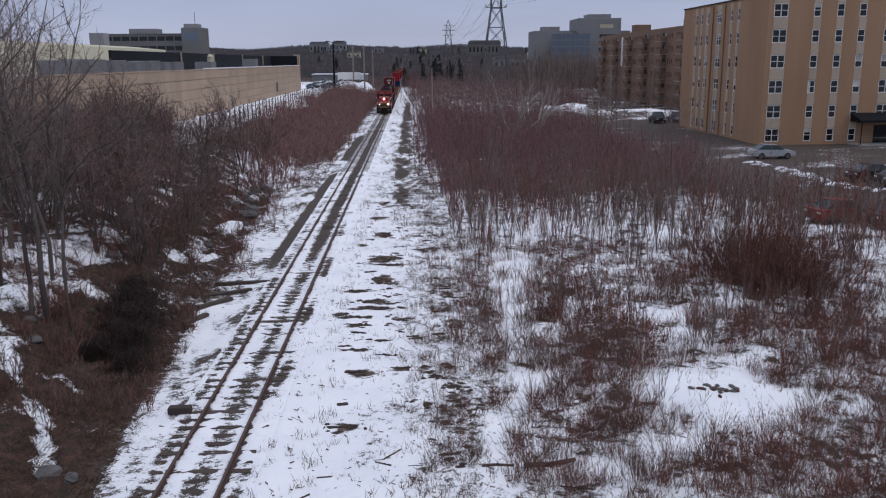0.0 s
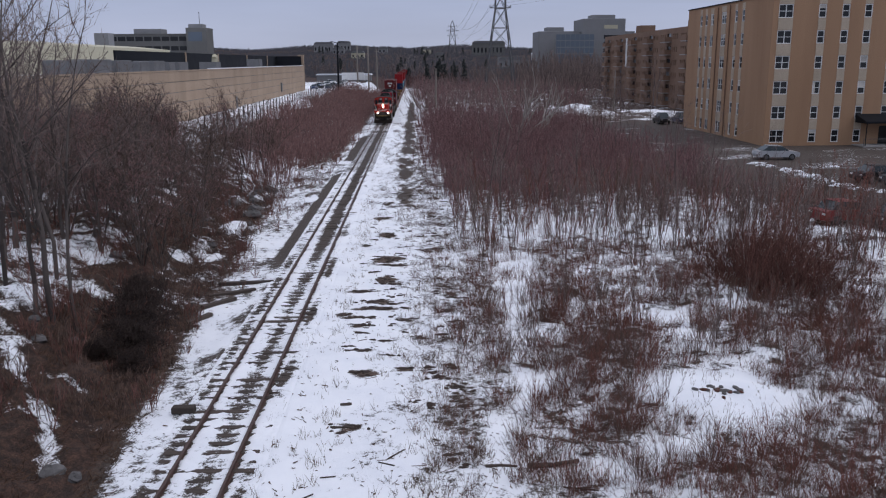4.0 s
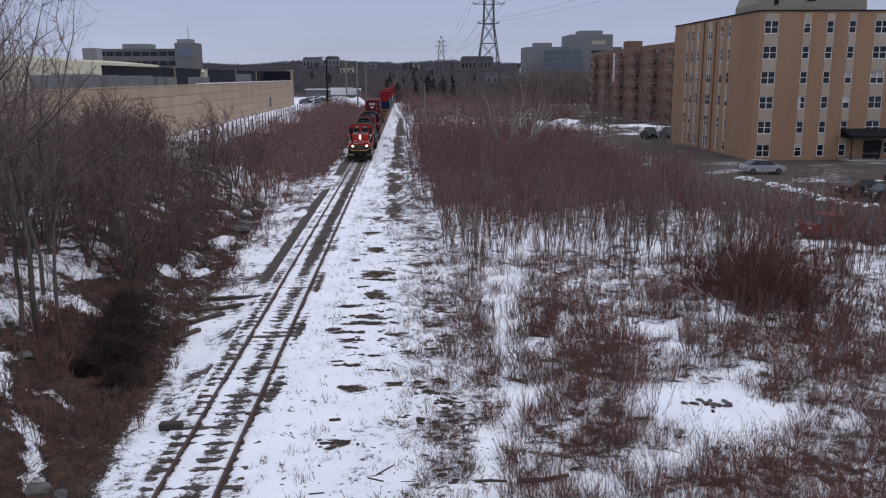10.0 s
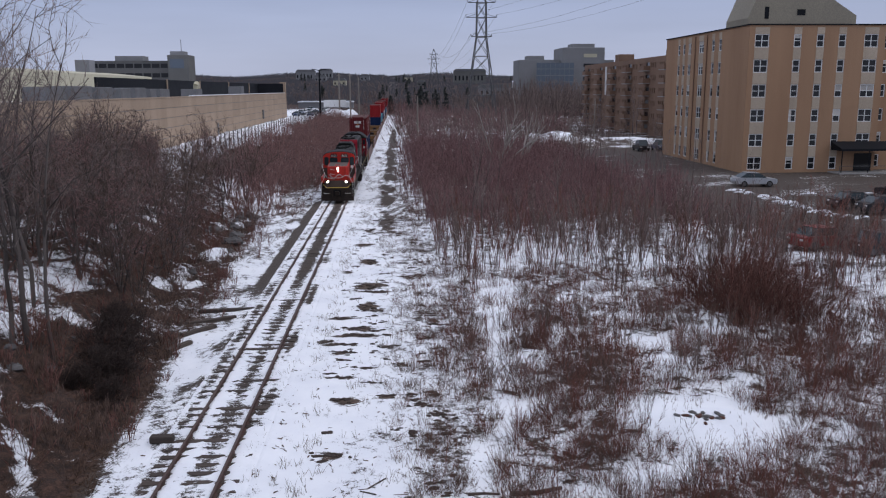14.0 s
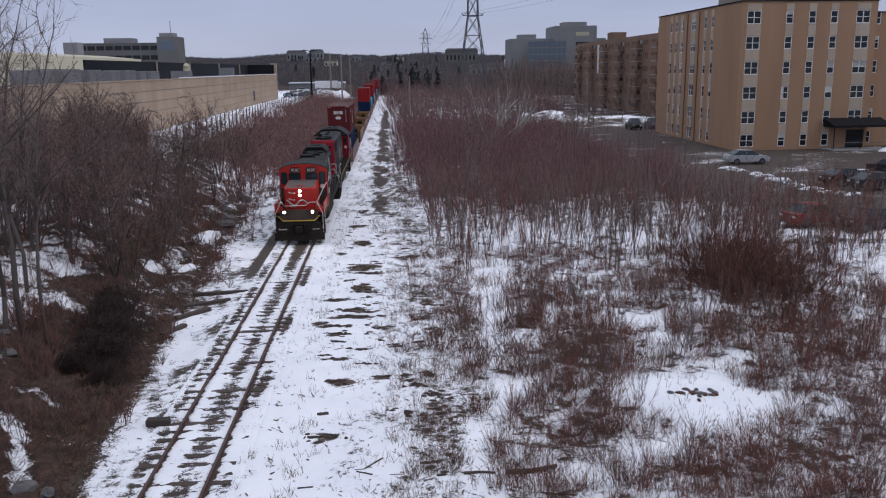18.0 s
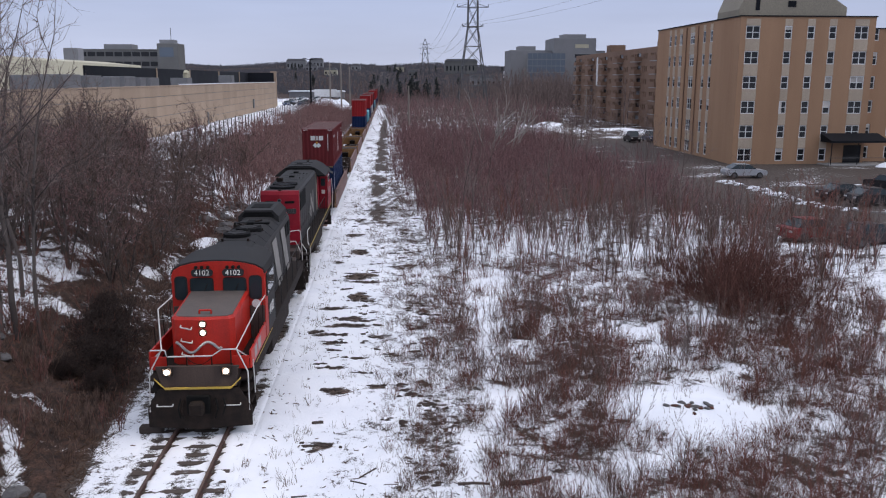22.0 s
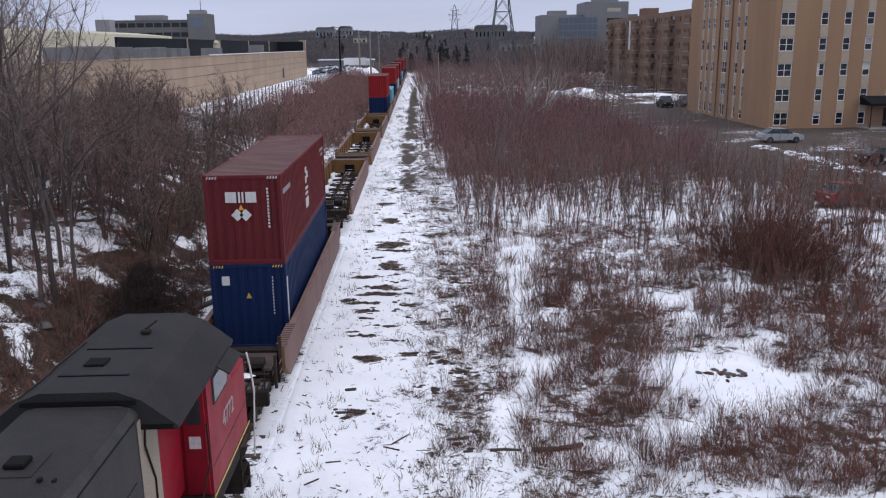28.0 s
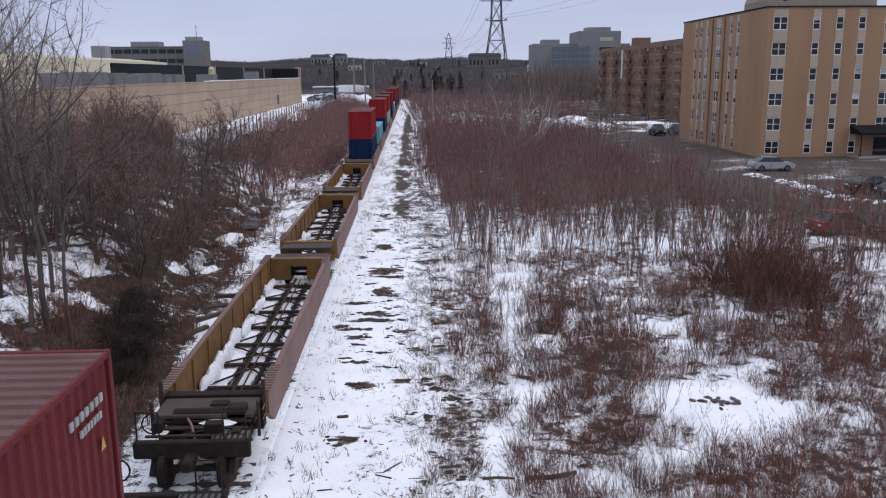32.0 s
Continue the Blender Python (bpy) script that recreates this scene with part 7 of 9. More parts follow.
def crooked_tree(seed, height, stems=3, r=0.06, rise=0.35):
    """A small bare tree: crooked stems from one foot, spreading limbs, a tangle of twigs. Two sets of stick arrays."""
    g = np.random.RandomState(seed)
    wood, fine = [[], [], [], []], [[], [], [], []]

    def shoot(p, d, L, r0, r1, n, crook, dst, branch):
        for k in range(n):
            q = p + d * L / n
            ra, rb = r0 + (r1 - r0) * k / n, r0 + (r1 - r0) * (k + 1) / n
            for lst, val in zip(dst, (p, q, ra, rb)):
                lst.append(val)
            branch(p, q, d, k / n, rb)
            p, d = q, unit(d + g.normal(0, crook, 3) + np.array([0, 0, 0.04]))

    def aside(d, lo, hi, up):
        a = g.uniform(0, 6.28)
        side = unit(np.cross(d, [math.cos(a), math.sin(a), 0.2]))
        return unit(d * g.uniform(0.5, 0.9) + side * g.uniform(lo, hi) + np.array([0, 0, up]))

    def spray(L):
        def f(p, q, d, u, rb):
            if g.random_sample() < 0.9:
                shoot(p + (q - p) * g.random_sample(), aside(d, 0.3, 0.8, 0.1), L * g.uniform(0.3, 0.6), 0.0055, 0.003, 1, 0.1, fine, lambda *a: None)
        return f

    def twigs(L):
        def f(p, q, d, u, rb):
            for _ in range(2):
                l2 = L * g.uniform(0.25, 0.5)
                shoot(p + (q - p) * g.random_sample(), aside(d, 0.4, 1.0, 0.15), l2, 0.009, 0.005, 3, 0.22, fine, spray(l2))
        return f

    def limbs(L):
        def f(p, q, d, u, rb):
            if u < rise:
                return
            for _ in range(2):
                l1 = L * g.uniform(0.22, 0.46) * (1.25 - 0.6 * u)
                shoot(p + (q - p) * g.random_sample(), aside(d, 0.6, 1.15, 0.2), l1, max(rb * 0.5, 0.014), 0.009, 4, 0.2, wood, twigs(l1))
        return f

    for k in range(stems):
        a = g.uniform(0, 6.28)
        ln = g.uniform(0.1, 0.38) if stems > 1 else 0.06
        h = height * g.uniform(0.75, 1.0)
        shoot(np.array([0.05 * math.cos(a), 0.05 * math.sin(a), -0.2]), unit(np.array([ln * math.cos(a), ln * math.sin(a), 1.0])), h, r * g.uniform(0.7, 1), 0.012, 7, 0.1, wood, limbs(h))
    return [np.array(a) for a in wood], [np.array(a) for a in fine]


def scatter_join(name, kinds, places, material, label, category, n=3, pointed=0.0095):
    """One object of many bushes: kinds are stick arrays, places (x, y, scale, turn)."""
    A = [[], [], [], []]
    ground = land(np.array([q[0] for q in places]), np.array([q[1] for q in places]))
    for i, (x, y, s, w) in enumerate(places):
        k = kinds[i % len(kinds)]
        c, sn = math.cos(w) * s, math.sin(w) * s
        rot = np.array([[c, sn, 0], [-sn, c, 0], [0, 0, s]])
        o = np.array([x, y, ground[i]])
        A[0].append(k[0] @ rot + o), A[1].append(k[1] @ rot + o), A[2].append(k[2]), A[3].append(k[3])
    me = sticks(name, *[np.concatenate(a) for a in A], material, n, pointed)
    return tagged(new(name, me), label, category, kind="stuff")


def put(name, me, x, y, s, w, label, category, group):
    ob = new(name, me)
    ob.matrix_basis = pose(x, y, gz(x, y), 0, 0, math.degrees(w)) @ Matrix.Scale(s, 4)
    return tagged(ob, label, category, group)


OPEN = [(9.4, 24.3, 2.4), (10.3, 33.6, 1.5), (10.5, 30.6, 0.8), (5.2, 42.0, 1.2), (4.5, 37.5, 0.9), (13.5, 34.5, 0.9), (20.6, 35.9, 1.3), (4.4, 26.0, 0.7), (5.0, 19.8, 0.55), (6.2, 20.3, 0.45), (7.4, 20.9, 0.45)]


def clear(x, y):
    """True on the trodden path and in the open patches of snow."""
    return (y < 46 and abs(x - float(trail(y)) - 0.3 * float(waves(x, y, 48, 4))) < 0.3 + 0.2 * float(waves(x, y, 52, 2.6))) or any((x - a) ** 2 + ((y - b) * 0.9) ** 2 < r * r for a, b, r in OPEN)


def right_brush():
    rng = random.Random(21)
    low = [brush(100 + k, 11, 1.45, 0.07, 0.36, 4, 0.0058, 0.003, 4, 0.6, 1, 0.7) for k in range(6)]
    lowm = [sticks("bush", *a, (M_TWIGG, M_NEARTWIG, M_NEARBARK)[k % 3]) for k, a in enumerate(low)]
    tall = [brush(120 + k, 3 + k % 2, 4.2, 0.07, 0.17, 4, 0.019, 0.005, 7, 0.7, 2 + k % 2, 0.7) for k in range(6)]
    tallm = [sticks("sapling", *a, (M_NEARBARK, M_NEARTWIG, M_TWIGG)[k % 3]) for k, a in enumerate(tall)]
    n = 0
    while n < 280:
        x, y = rng.uniform(1.4, 23), rng.uniform(17.5, 38)
        if clear(x, y) or x < 1.3 + rng.random() * 3 or x > 0.66 * y or waves(x, y, 71, 3.0) + rng.uniform(-0.5, 0.5) < -0.1:
            continue
        put("bush", lowm[rng.randrange(6)], x, y, rng.uniform(0.5, 1.3), rng.uniform(0, 6.28), "leafless red-brown bush standing in thin snow", "bush", "low bushes on the waste ground")
        n += 1
    # dense clumps of rust-coloured weeds
    rust = [brush(130 + k, 20, 0.95, 0.12, 0.75, 3, 0.0042, 0.0024, 3, 0.7, 0, 0.9) for k in range(4)]
    rustm = [sticks("weed_clump", *a, (M_RUSTWEED, M_TWIGR, M_NEARTWIG, M_NEARBARK)[k]) for k, a in enumerate(rust)]
    for k, (x, y) in enumerate(CLUMPS):
        for j in range(5 if k > 9 else 3):
            px, py = x + rng.gauss(0, 0.85), y + rng.gauss(0, 0.75)
            if clear(px, py):
                continue
            put("weed_clump", rustm[rng.randrange(4)], px, py, rng.uniform(0.7, 1.4) * (0.45 if k < 10 else 1), rng.uniform(0, 6.28), "dense clump of rust-brown dead weeds in snow", "weeds", "rust-brown weed clumps")
    n = 0
    while n < 290:
        x, y = rng.uniform(2.2, 34), 33 + 27 * rng.random() ** 0.7
        if clear(x, y) or x > 0.62 * y or (x < 3.4 and rng.random() < 0.6) or (y < 42 and waves(x, y, 76, 5) < rng.uniform(-0.5, 0.6)):
            continue
        put("sapling", tallm[rng.randrange(6)], x, y, rng.uniform(0.5, 1.12), rng.uniform(0, 6.28), "thin bare sapling with several stems in snow", "sapling", "bare saplings on the waste ground")
        n += 1
    n = 0
    while n < 46:
        x, y = rng.uniform(3.6, 21), rng.uniform(24.5, 37)
        if clear(x, y) or x > 0.6 * y or waves(x, y, 71, 3.0) < -0.1:
            continue
        put("sapling", tallm[rng.randrange(6)], x, y, rng.uniform(0.38, 0.66), rng.uniform(0, 6.28), "low bare sapling among the dead weeds", "sapling", "bare saplings on the waste ground")
        n += 1
    # slim saplings along the edge of the yard
    for k in range(30):
        y = rng.uniform(38, 53)
        x = y * rng.uniform(0.40, 0.60)
        put("sapling", tallm[rng.randrange(6)], x, y, rng.uniform(0.85, 1.25), rng.uniform(0, 6.28), "thin bare sapling at the edge of the yard", "sapling", "bare saplings on the waste ground")
    # more of them behind, their crowns running together
    for mt, cnt, lab in ((M_TWIG, 80, "close-set red-brown saplings with misty crowns"), (M_TWIGG, 150, "close-set grey-brown saplings with misty crowns")):
        pl = []
        while len(pl) < cnt:
            x, y = rng.uniform(2.4, 38), 39 + 27 * rng.random() ** 0.55
            if x > 0.64 * y or clear(x, y) or (x > 27 and y > 50) or (y < 52 and waves(x, y, 79, 8) + rng.uniform(-0.4, 0.4) < (47 - y) * 0.1):
                continue
            pl.append((x, y, rng.uniform(0.45, 1.1), rng.uniform(0, 6.28)))
        scatter_join("sapling_stand", tall, pl, mt, lab, "saplings")
    # low shoots between the stems
    mid = [brush(126 + k, 8, 1.5, 0.12, 0.35, 3, 0.006, 0.0035, 4, 0.5, 1, 0.7) for k in range(5)]
    for mt, cnt, lab in ((M_TWIGR, 90, "scrubby red-brown shoots between the saplings"), (M_TWIGG, 110, "scrubby grey-brown shoots between the saplings")):
        pl = []
        while len(pl) < cnt:
            x, y = rng.uniform(2.0, 30), 27 + 28 * rng.random()
            if x > 0.66 * y or clear(x, y) or waves(x, y, 72, 6) + rng.uniform(-0.5, 0.5) < 0.0:
                continue
            pl.append((x, y, rng.uniform(0.5, 1.2), rng.uniform(0, 6.28)))
        scatter_join("scrub", mid, pl, mt, lab, "scrub")
    # dark weeds along the edge of the cleared strip, in clots
    pl = []
    while len(pl) < 520:
        y = 18 + 80 * rng.random() ** 1.3
        x = rng.gauss(1.15, 0.75) + 0.4 * float(waves(0.0, y, 73, 9))
        if x < -0.9 or waves(x, y, 74, 2.2) + rng.uniform(-0.3, 0.3) < 0.1 or clear(x, y):
            continue
        pl.append((x, y, rng.uniform(0.4, 1.05), rng.uniform(0, 6.28)))
    edge = [brush(165 + k, 12, 0.6, 0.1, 0.9, 3, 0.005, 0.003, 2, 0.4, 0) for k in range(4)]
    scatter_join("edge_weeds", edge, pl, M_NEARBARK, "dark straggling weeds beside the cleared strip", "weeds")
    # straggling weeds on the strip beyond
    pl = [(rng.uniform(-4.0, 2.4), 48 + 100 * rng.random(), rng.uniform(0.5, 1.3), rng.uniform(0, 6.28)) for _ in range(620)]
    scatter_join("strip_weeds", edge, [q for q in pl if waves(q[0], q[1] * 0.4, 75, 3) > 0.05], M_NEARBARK, "thin dark weeds on the snowy strip", "weeds")
    # weeds and stalks between the bushes
    weed = [brush(160 + k, 7, 0.62, 0.07, 0.5, 2, 0.0042, 0.0024, 3, 0.3, 0, 0.6) for k in range(6)]
    pl = []
    while len(pl) < 5000:
        x, y = rng.uniform(0.6, 24), 17.5 + 30 * rng.random() ** 1.3
        if x > 0.66 * y or (clear(x, y) and rng.random() < 0.96) or (x < 2.4 and rng.random() < 0.7):
            continue
        if waves(x, y, 71, 3.0) + 0.5 * waves(x, y, 77, 1.2) + rng.uniform(-0.5, 0.5) < -0.22:
            continue
        pl.append((x, y, rng.uniform(0.5, 1.6), rng.uniform(0, 6.28)))
    scatter_join("dead_weeds", weed, pl[:2700], M_NEARTWIG, "thin red-brown dead weeds in snow", "weeds")
    scatter_join("dead_weeds", weed, pl[2700:], M_NEARBARK, "thin grey-brown dead weeds in snow", "weeds")
    # close thicket beyond
    pl = []
    while len(pl) < 720:
        x, y = 0.5 + 49.5 * rng.random() ** 1.1, 57 + 93 * rng.random() ** 0.9
        if x > 0.64 * y or x < (1.6 if y < 75 else 0.5) + rng.random() * 1.8:
            continue
        if x > 26 + rng.uniform(-2, 2) and 48 < y < 150:
            continue
        pl.append((x, y, rng.uniform(0.55, 1.05) * (1 if rng.random() < 0.9 else 1.3), rng.uniform(0, 6.28)))
    den = [brush(140 + k, 9, 3.8, 0.7, 0.22, 6, 0.016, 0.0075, 4, 0.7, 1, 1.0) for k in range(6)]
    scatter_join("thicket", den[:3], pl[::2], M_HAZE, "dense red-brown thicket of bare shrubs", "thicket")
    scatter_join("thicket", den[3:], pl[1::2], M_HAZE, "dense grey-brown thicket of bare shrubs", "thicket")
    # tall thin trees standing in the thicket
    tl = [bare_tree(170 + k, 6.5, 0.05, 2) for k in range(3)]
    tm = [(sticks("trunk", *a, M_TWIGG, 5), sticks("crown", *b, M_TWIGG, 3)) for a, b in tl]
    for k in range(70):
        x, y = rng.uniform(5, 40), rng.uniform(44, 150)
        if x > 0.6 * y or (x > 25 and 48 < y < 110):
            continue
        bare_tree_at(x, y, rng.uniform(0.7, 1.15), rng, tm[k % 3], "slim leafless tree above the thicket", "slim trees on the waste ground")
    pl = []
    bram = [brush(145 + k, 12, 3.1, 0.7, 0.8, 5, 0.011, 0.005, 4, 0.7, 0) for k in range(3)]
    while len(pl) < 60:
        x, y = rng.uniform(11, 24), rng.uniform(29, 48)
        if (x - 16.9) ** 2 / 11 + (y - 36.5) ** 2 / 36 > rng.uniform(0.3, 1.3):
            continue
        inner = max(0.0, 1 - (x - 16.9) ** 2 / 11 - (y - 38.5) ** 2 / 26)
        pl.append((x, y, rng.uniform(0.3, 0.55) + 0.95 * inner * rng.uniform(0.5, 1), rng.uniform(0, 6.28)))
    scatter_join("dark_bramble", bram, pl, M_BRAMBLE, "dense dark rust-brown bramble", "bramble")
    # far strip right of the line
    pl = []
    while len(pl) < 520:
        x, y = 0.8 + 84 * rng.random() ** 1.2, rng.uniform(150, 335)
        if x < 1.0 or (x > 22 and y < 172) or (x > 48 and y < 296):
            continue
        pl.append((x, y, rng.uniform(0.9, 1.9), rng.uniform(0, 6.28)))
    far = [brush(150 + k, 7, 3.6, 1.0, 0.4, 2, 0.035, 0.02, 3, 0.4, 0) for k in range(4)]
    scatter_join("far_thicket", far[:2], pl[::2], M_HAZE, "far belt of bare red-brown shrubs", "thicket", pointed=0.03)
    scatter_join("far_thicket", far[2:], pl[1::2], M_TWIGG, "far belt of bare grey-brown shrubs", "thicket", pointed=0.03)
    pl = [(rng.uniform(-12, 14), rng.uniform(336, 380), rng.uniform(1.3, 2.2), rng.uniform(0, 6.28)) for _ in range(70)]
    scatter_join("end_thicket", far, pl, M_TWIG, "far shrubs where the railway bends away", "thicket")
    # one pale dead tree with twisted limbs, and taller bare trees round it
    f = brush(181, 7, 10.0, 0.25, 0.95, 1, 0.13, 0.035, 6, 0.5, 2)
    trunk = [np.array(a) for a in ([(0, 0, -0.3)], [(0.05, 0.05, 2.2)], [0.3], [0.2])]
    pm = (sticks("trunk", *trunk, M_PALE, 8), sticks("crown", *f, M_PALE, 4))
    for x, y, s in ((13.2, 110, 0.95), (16.6, 114, 0.85)):
        bare_tree_at(x, y, s, rng, pm, "pale dead tree with twisted bare limbs", "pale dead trees")
    w, f = bare_tree(183, 11.0, 0.16, 3)
    gm = (sticks("trunk", *w, M_TWIGG, 6), sticks("crown", *(a[::4] for a in f), M_TWIGG, 3))
    for x, y, s in ((47.5, 168, 0.95), (49, 171, 0.8), (30, 190, 0.9), (38, 200, 1.0), (46, 190, 0.9), (35, 230, 1.1), (45, 240, 1.1), (26, 210, 0.9), (50, 270, 1.0), (22, 260, 1.0), (60, 300, 1.1), (40, 178, 0.8), (-10, 300, 0.7)):
        bare_tree_at(x, y, s, rng, gm, "grey leafless tree beyond the thicket", "far bare trees")


def bare_tree_at(x, y, s, rng, meshes, label, group):
    t = empty("bare_tree", (x, y, gz(x, y)), label=label, category="tree", group=group)
    t.rotation_euler = (0, 0, rng.uniform(0, 6.28))
    t.scale = (s, s, s)
    for me, nm in zip(meshes, ("trunk", "crown")):
        o = new(nm, me)
        o.parent = t


right_brush()


def left_brush():
    rng = random.Random(31)
    # tall slender trees nearest the bridge
    kinds = []
    for k in range(4):
        wood, fine = crooked_tree(204 + k, 11.5 + k * 0.8, 1, 0.11, 0.25)
        kinds.append((sticks("trunk", *wood, M_DARKBARK, 6), sticks("crown", *fine, M_TWIGG, 3)))
    places = [(-13.6, 28.7), (-13.0, 28.9), (-12.4, 29.4), (-14.6, 33), (-16.4, 38.4), (-17.6, 36), (-15.4, 30.5), (-19.0, 42.5), (-16.6, 33), (-19.5, 38), (-21.4, 44), (-14.6, 27.4), (-24.5, 52), (-22.6, 47), (-17.0, 29.6), (-20.5, 34), (-27, 58), (-25, 48), (-18.2, 32)]
    for i, (x, y) in enumerate(places):
        bare_tree_at(x, y, rng.uniform(0.95, 1.25), rng, kinds[i % 4], "slender leafless tree on the snowy bank", "bare trees on the bank")
    # lower crooked trees, several stems from one foot
    small = []
    for k in range(7):
        wood, fine = crooked_tree(210 + k, 5.6, 2 + k % 3, 0.06, 0.2)
        small.append((sticks("trunk", *wood, M_DARKBARK, 5), sticks("crown", *fine, (M_TWIGG, M_NEARBARK, M_TWIG)[k % 3], 3)))
    spots = [(-13.5, 39.7), (-12.9, 40.6), (-12.6, 47.0), (-14.3, 45.5), (-16.1, 45.6), (-17.7, 45.7), (-13.4, 49.5), (-15.5, 53.1), (-19.5, 53.4), (-13.6, 54), (-12.4, 44)]
    while len(spots) < 165:
        y = rng.uniform(37, 82)
        x = float(toe(y)) - 2.4 - 15 * rng.random()
        if x < -0.6 * y or x < -29 or min((x - a) ** 2 + (y - b) ** 2 for a, b in spots) < 1.2 or (y > 62 and -0.285 < x / y < -0.17 and rng.random() < 0.75):
            continue
        spots.append((x, y))
    for i, (x, y) in enumerate(spots):
        bare_tree_at(x, y, rng.uniform(0.6, 1.12) * (1.1 if x / y < -0.33 else 0.9), rng, small[i % 7], "low crooked bare tree with several stems", "crooked trees on the bank")
    under = [brush(220 + k, 7, 2.2, 0.08, 0.5, 4, 0.009, 0.004, 4, 0.6, 1, 0.9) for k in range(5)]
    um = [sticks("shrub", *a, M_NEARBARK if k % 2 else M_NEARTWIG) for k, a in enumerate(under)]
    n = 0
    while n < 190:
        y = 22 + 70 * rng.random() ** 0.85
        x = float(toe(y)) - rng.uniform(0.8, 13)
        if x < -0.6 * y + 1 or (y < 34 and rng.random() < 0.6):
            continue
        put("shrub", um[rng.randrange(5)], x, y, rng.uniform(0.45, 1.2), rng.uniform(0, 6.28), "bare grey-brown shrub on the bank", "shrub", "shrubs on the bank")
        n += 1
    for k in range(60):
        y = rng.uniform(27, 46)
        x = float(toe(y)) - rng.uniform(3.5, 11)
        put("shrub", um[k % 5], x, y, rng.uniform(0.35, 0.9), rng.uniform(0, 6.28), "thin bare shrub among the trees", "shrub", "shrubs on the bank")
    den = [brush(230 + k, 9, 3.3, 0.8, 0.3, 3, 0.02, 0.011, 3, 0.5, 1) for k in range(4)]
    pl = []
    while len(pl) < 760:
        y = 70 + 190 * rng.random() ** 1.2
        x = XT - max(3.4, 6.5 - (y - 72) * 0.12) - 11 * rng.random() ** 1.3
        if x < -0.19 * y + rng.uniform(-1, 1) or (y < 84 and rng.random() < 0.5):
            continue
        pl.append((x, y, rng.uniform(0.65, 1.1), rng.uniform(0, 6.28)))
    scatter_join("bank_thicket", den, pl, M_TWIG, "dense rust-red thicket along the track", "thicket", pointed=0.021)
    pl = []
    thin = [brush(235 + k, 9, 3.3, 0.7, 0.45, 4, 0.012, 0.006, 3, 0.6, 1) for k in range(4)]
    while len(pl) < 120:
        y = 40 + 58 * rng.random() ** 0.9
        x = float(toe(y)) - rng.uniform(3.6, 16)
        if x < -0.62 * y or x < -28 or (y < 38 and rng.random() < 0.5) or (-0.285 < x / y < -0.15 and rng.random() < 0.6):
            continue
        pl.append((x, y, rng.uniform(0.7, 1.25), rng.uniform(0, 6.28)))
    scatter_join("terrace_thicket", thin, pl, M_TWIGG, "tangled grey-brown scrub on the terrace", "thicket")
    # low growth on the bank's foot
    pl = []
    while len(pl) < 330:
        y = rng.uniform(21, 74)
        x = float(toe(y)) - rng.uniform(-0.3, 4.8)
        pl.append((x, y, rng.uniform(0.12, 0.36), rng.uniform(0, 6.28)))
    scatter_join("bank_bramble", thin, pl[::2], M_TWIGR, "low rust-brown bramble on the cutting's bank", "bramble")
    scatter_join("bank_bramble", thin, pl[1::2], M_NEARBARK, "low dark bramble on the cutting's bank", "bramble")
    pl = []
    while len(pl) < 130:
        y = 38 + 75 * rng.random()
        x = rng.uniform(float(toe(y)) - 0.4, XT - 2.4)
        if waves(x, y, 78, 5) + rng.uniform(-0.5, 0.5) < 0.1 or (x > XT - 3.0 and rng.random() < 0.6):
            continue
        pl.append((x, y, rng.uniform(0.2, 0.62), rng.uniform(0, 6.28)))
    scatter_join("verge_shoots", under, pl, M_TWIGR, "thin red-brown shoots on the snowy verge", "scrub")
    # two dark dense bushes
    g = np.random.RandomState(240)
    n = 4200
    d = unit(g.normal(0, 1, (n, 3))) * (g.random_sample((n, 1)) ** 0.45)
    P0 = d * np.array([1.25, 1.3, 0.75]) * (1 + 0.4 * np.sin(d[:, :1] * 5 + d[:, 1:2] * 4 + d[:, 2:] * 3)) + np.array([0, 0, 0.75])
    P0[:, 2] = np.maximum(P0[:, 2], -0.05)
    P1 = P0 + unit(d + g.normal(0, 0.8, (n, 3)) + np.array([0, 0, 0.25])) * g.uniform(0.08, 0.24, (n, 1))
    dm = sticks("dark_bush", P0, P1, np.full(n, 0.012), np.full(n, 0.005), M_DARKBRUSH)
    for x, y, s, w in ((-10.2, 28.5, 0.8, 0.3), (-10.7, 30.2, 0.95, 0.9), (-11.2, 32.2, 0.95, 1.7), (-9.7, 27.0, 0.5, 2.2), (-11.6, 33.8, 0.7, 2.9), (-11.2, 28.0, 0.5, 4.0)):
        put("dark_bush", dm, x, y, s, w, "dense blackish bush on the leafy bank", "bush", "dark bushes on the bank")
    # dead grass and leaves on the slope
    g = np.random.RandomState(52)
    N = 24000
    y = 17.5 + 49 * g.power(0.7, N)
    x = toe(y) - g.uniform(-0.2, 6, N)
    keep = waves(x, y, 63, 2.5) + g.normal(0, 0.5, N) > 0
    x, y = x[keep], y[keep]
    P0 = np.stack([x, y, land(x, y) - 0.01], 1)
    d = np.stack([g.normal(0.5, 0.6, len(x)), g.normal(0, 0.6, len(x)), g.uniform(0.2, 0.9, len(x))], 1)
    P1 = P0 + unit(d) * g.uniform(0.1, 0.45, len(x))[:, None]
    me = sticks("bank_grass", P0, P1, np.full(len(x), 0.008), np.full(len(x), 0.003), M_BANKGRASS)
    tagged(new("bank_grass", me), "flattened brown dead grass on the bank", "grass", kind="stuff")


left_brush()


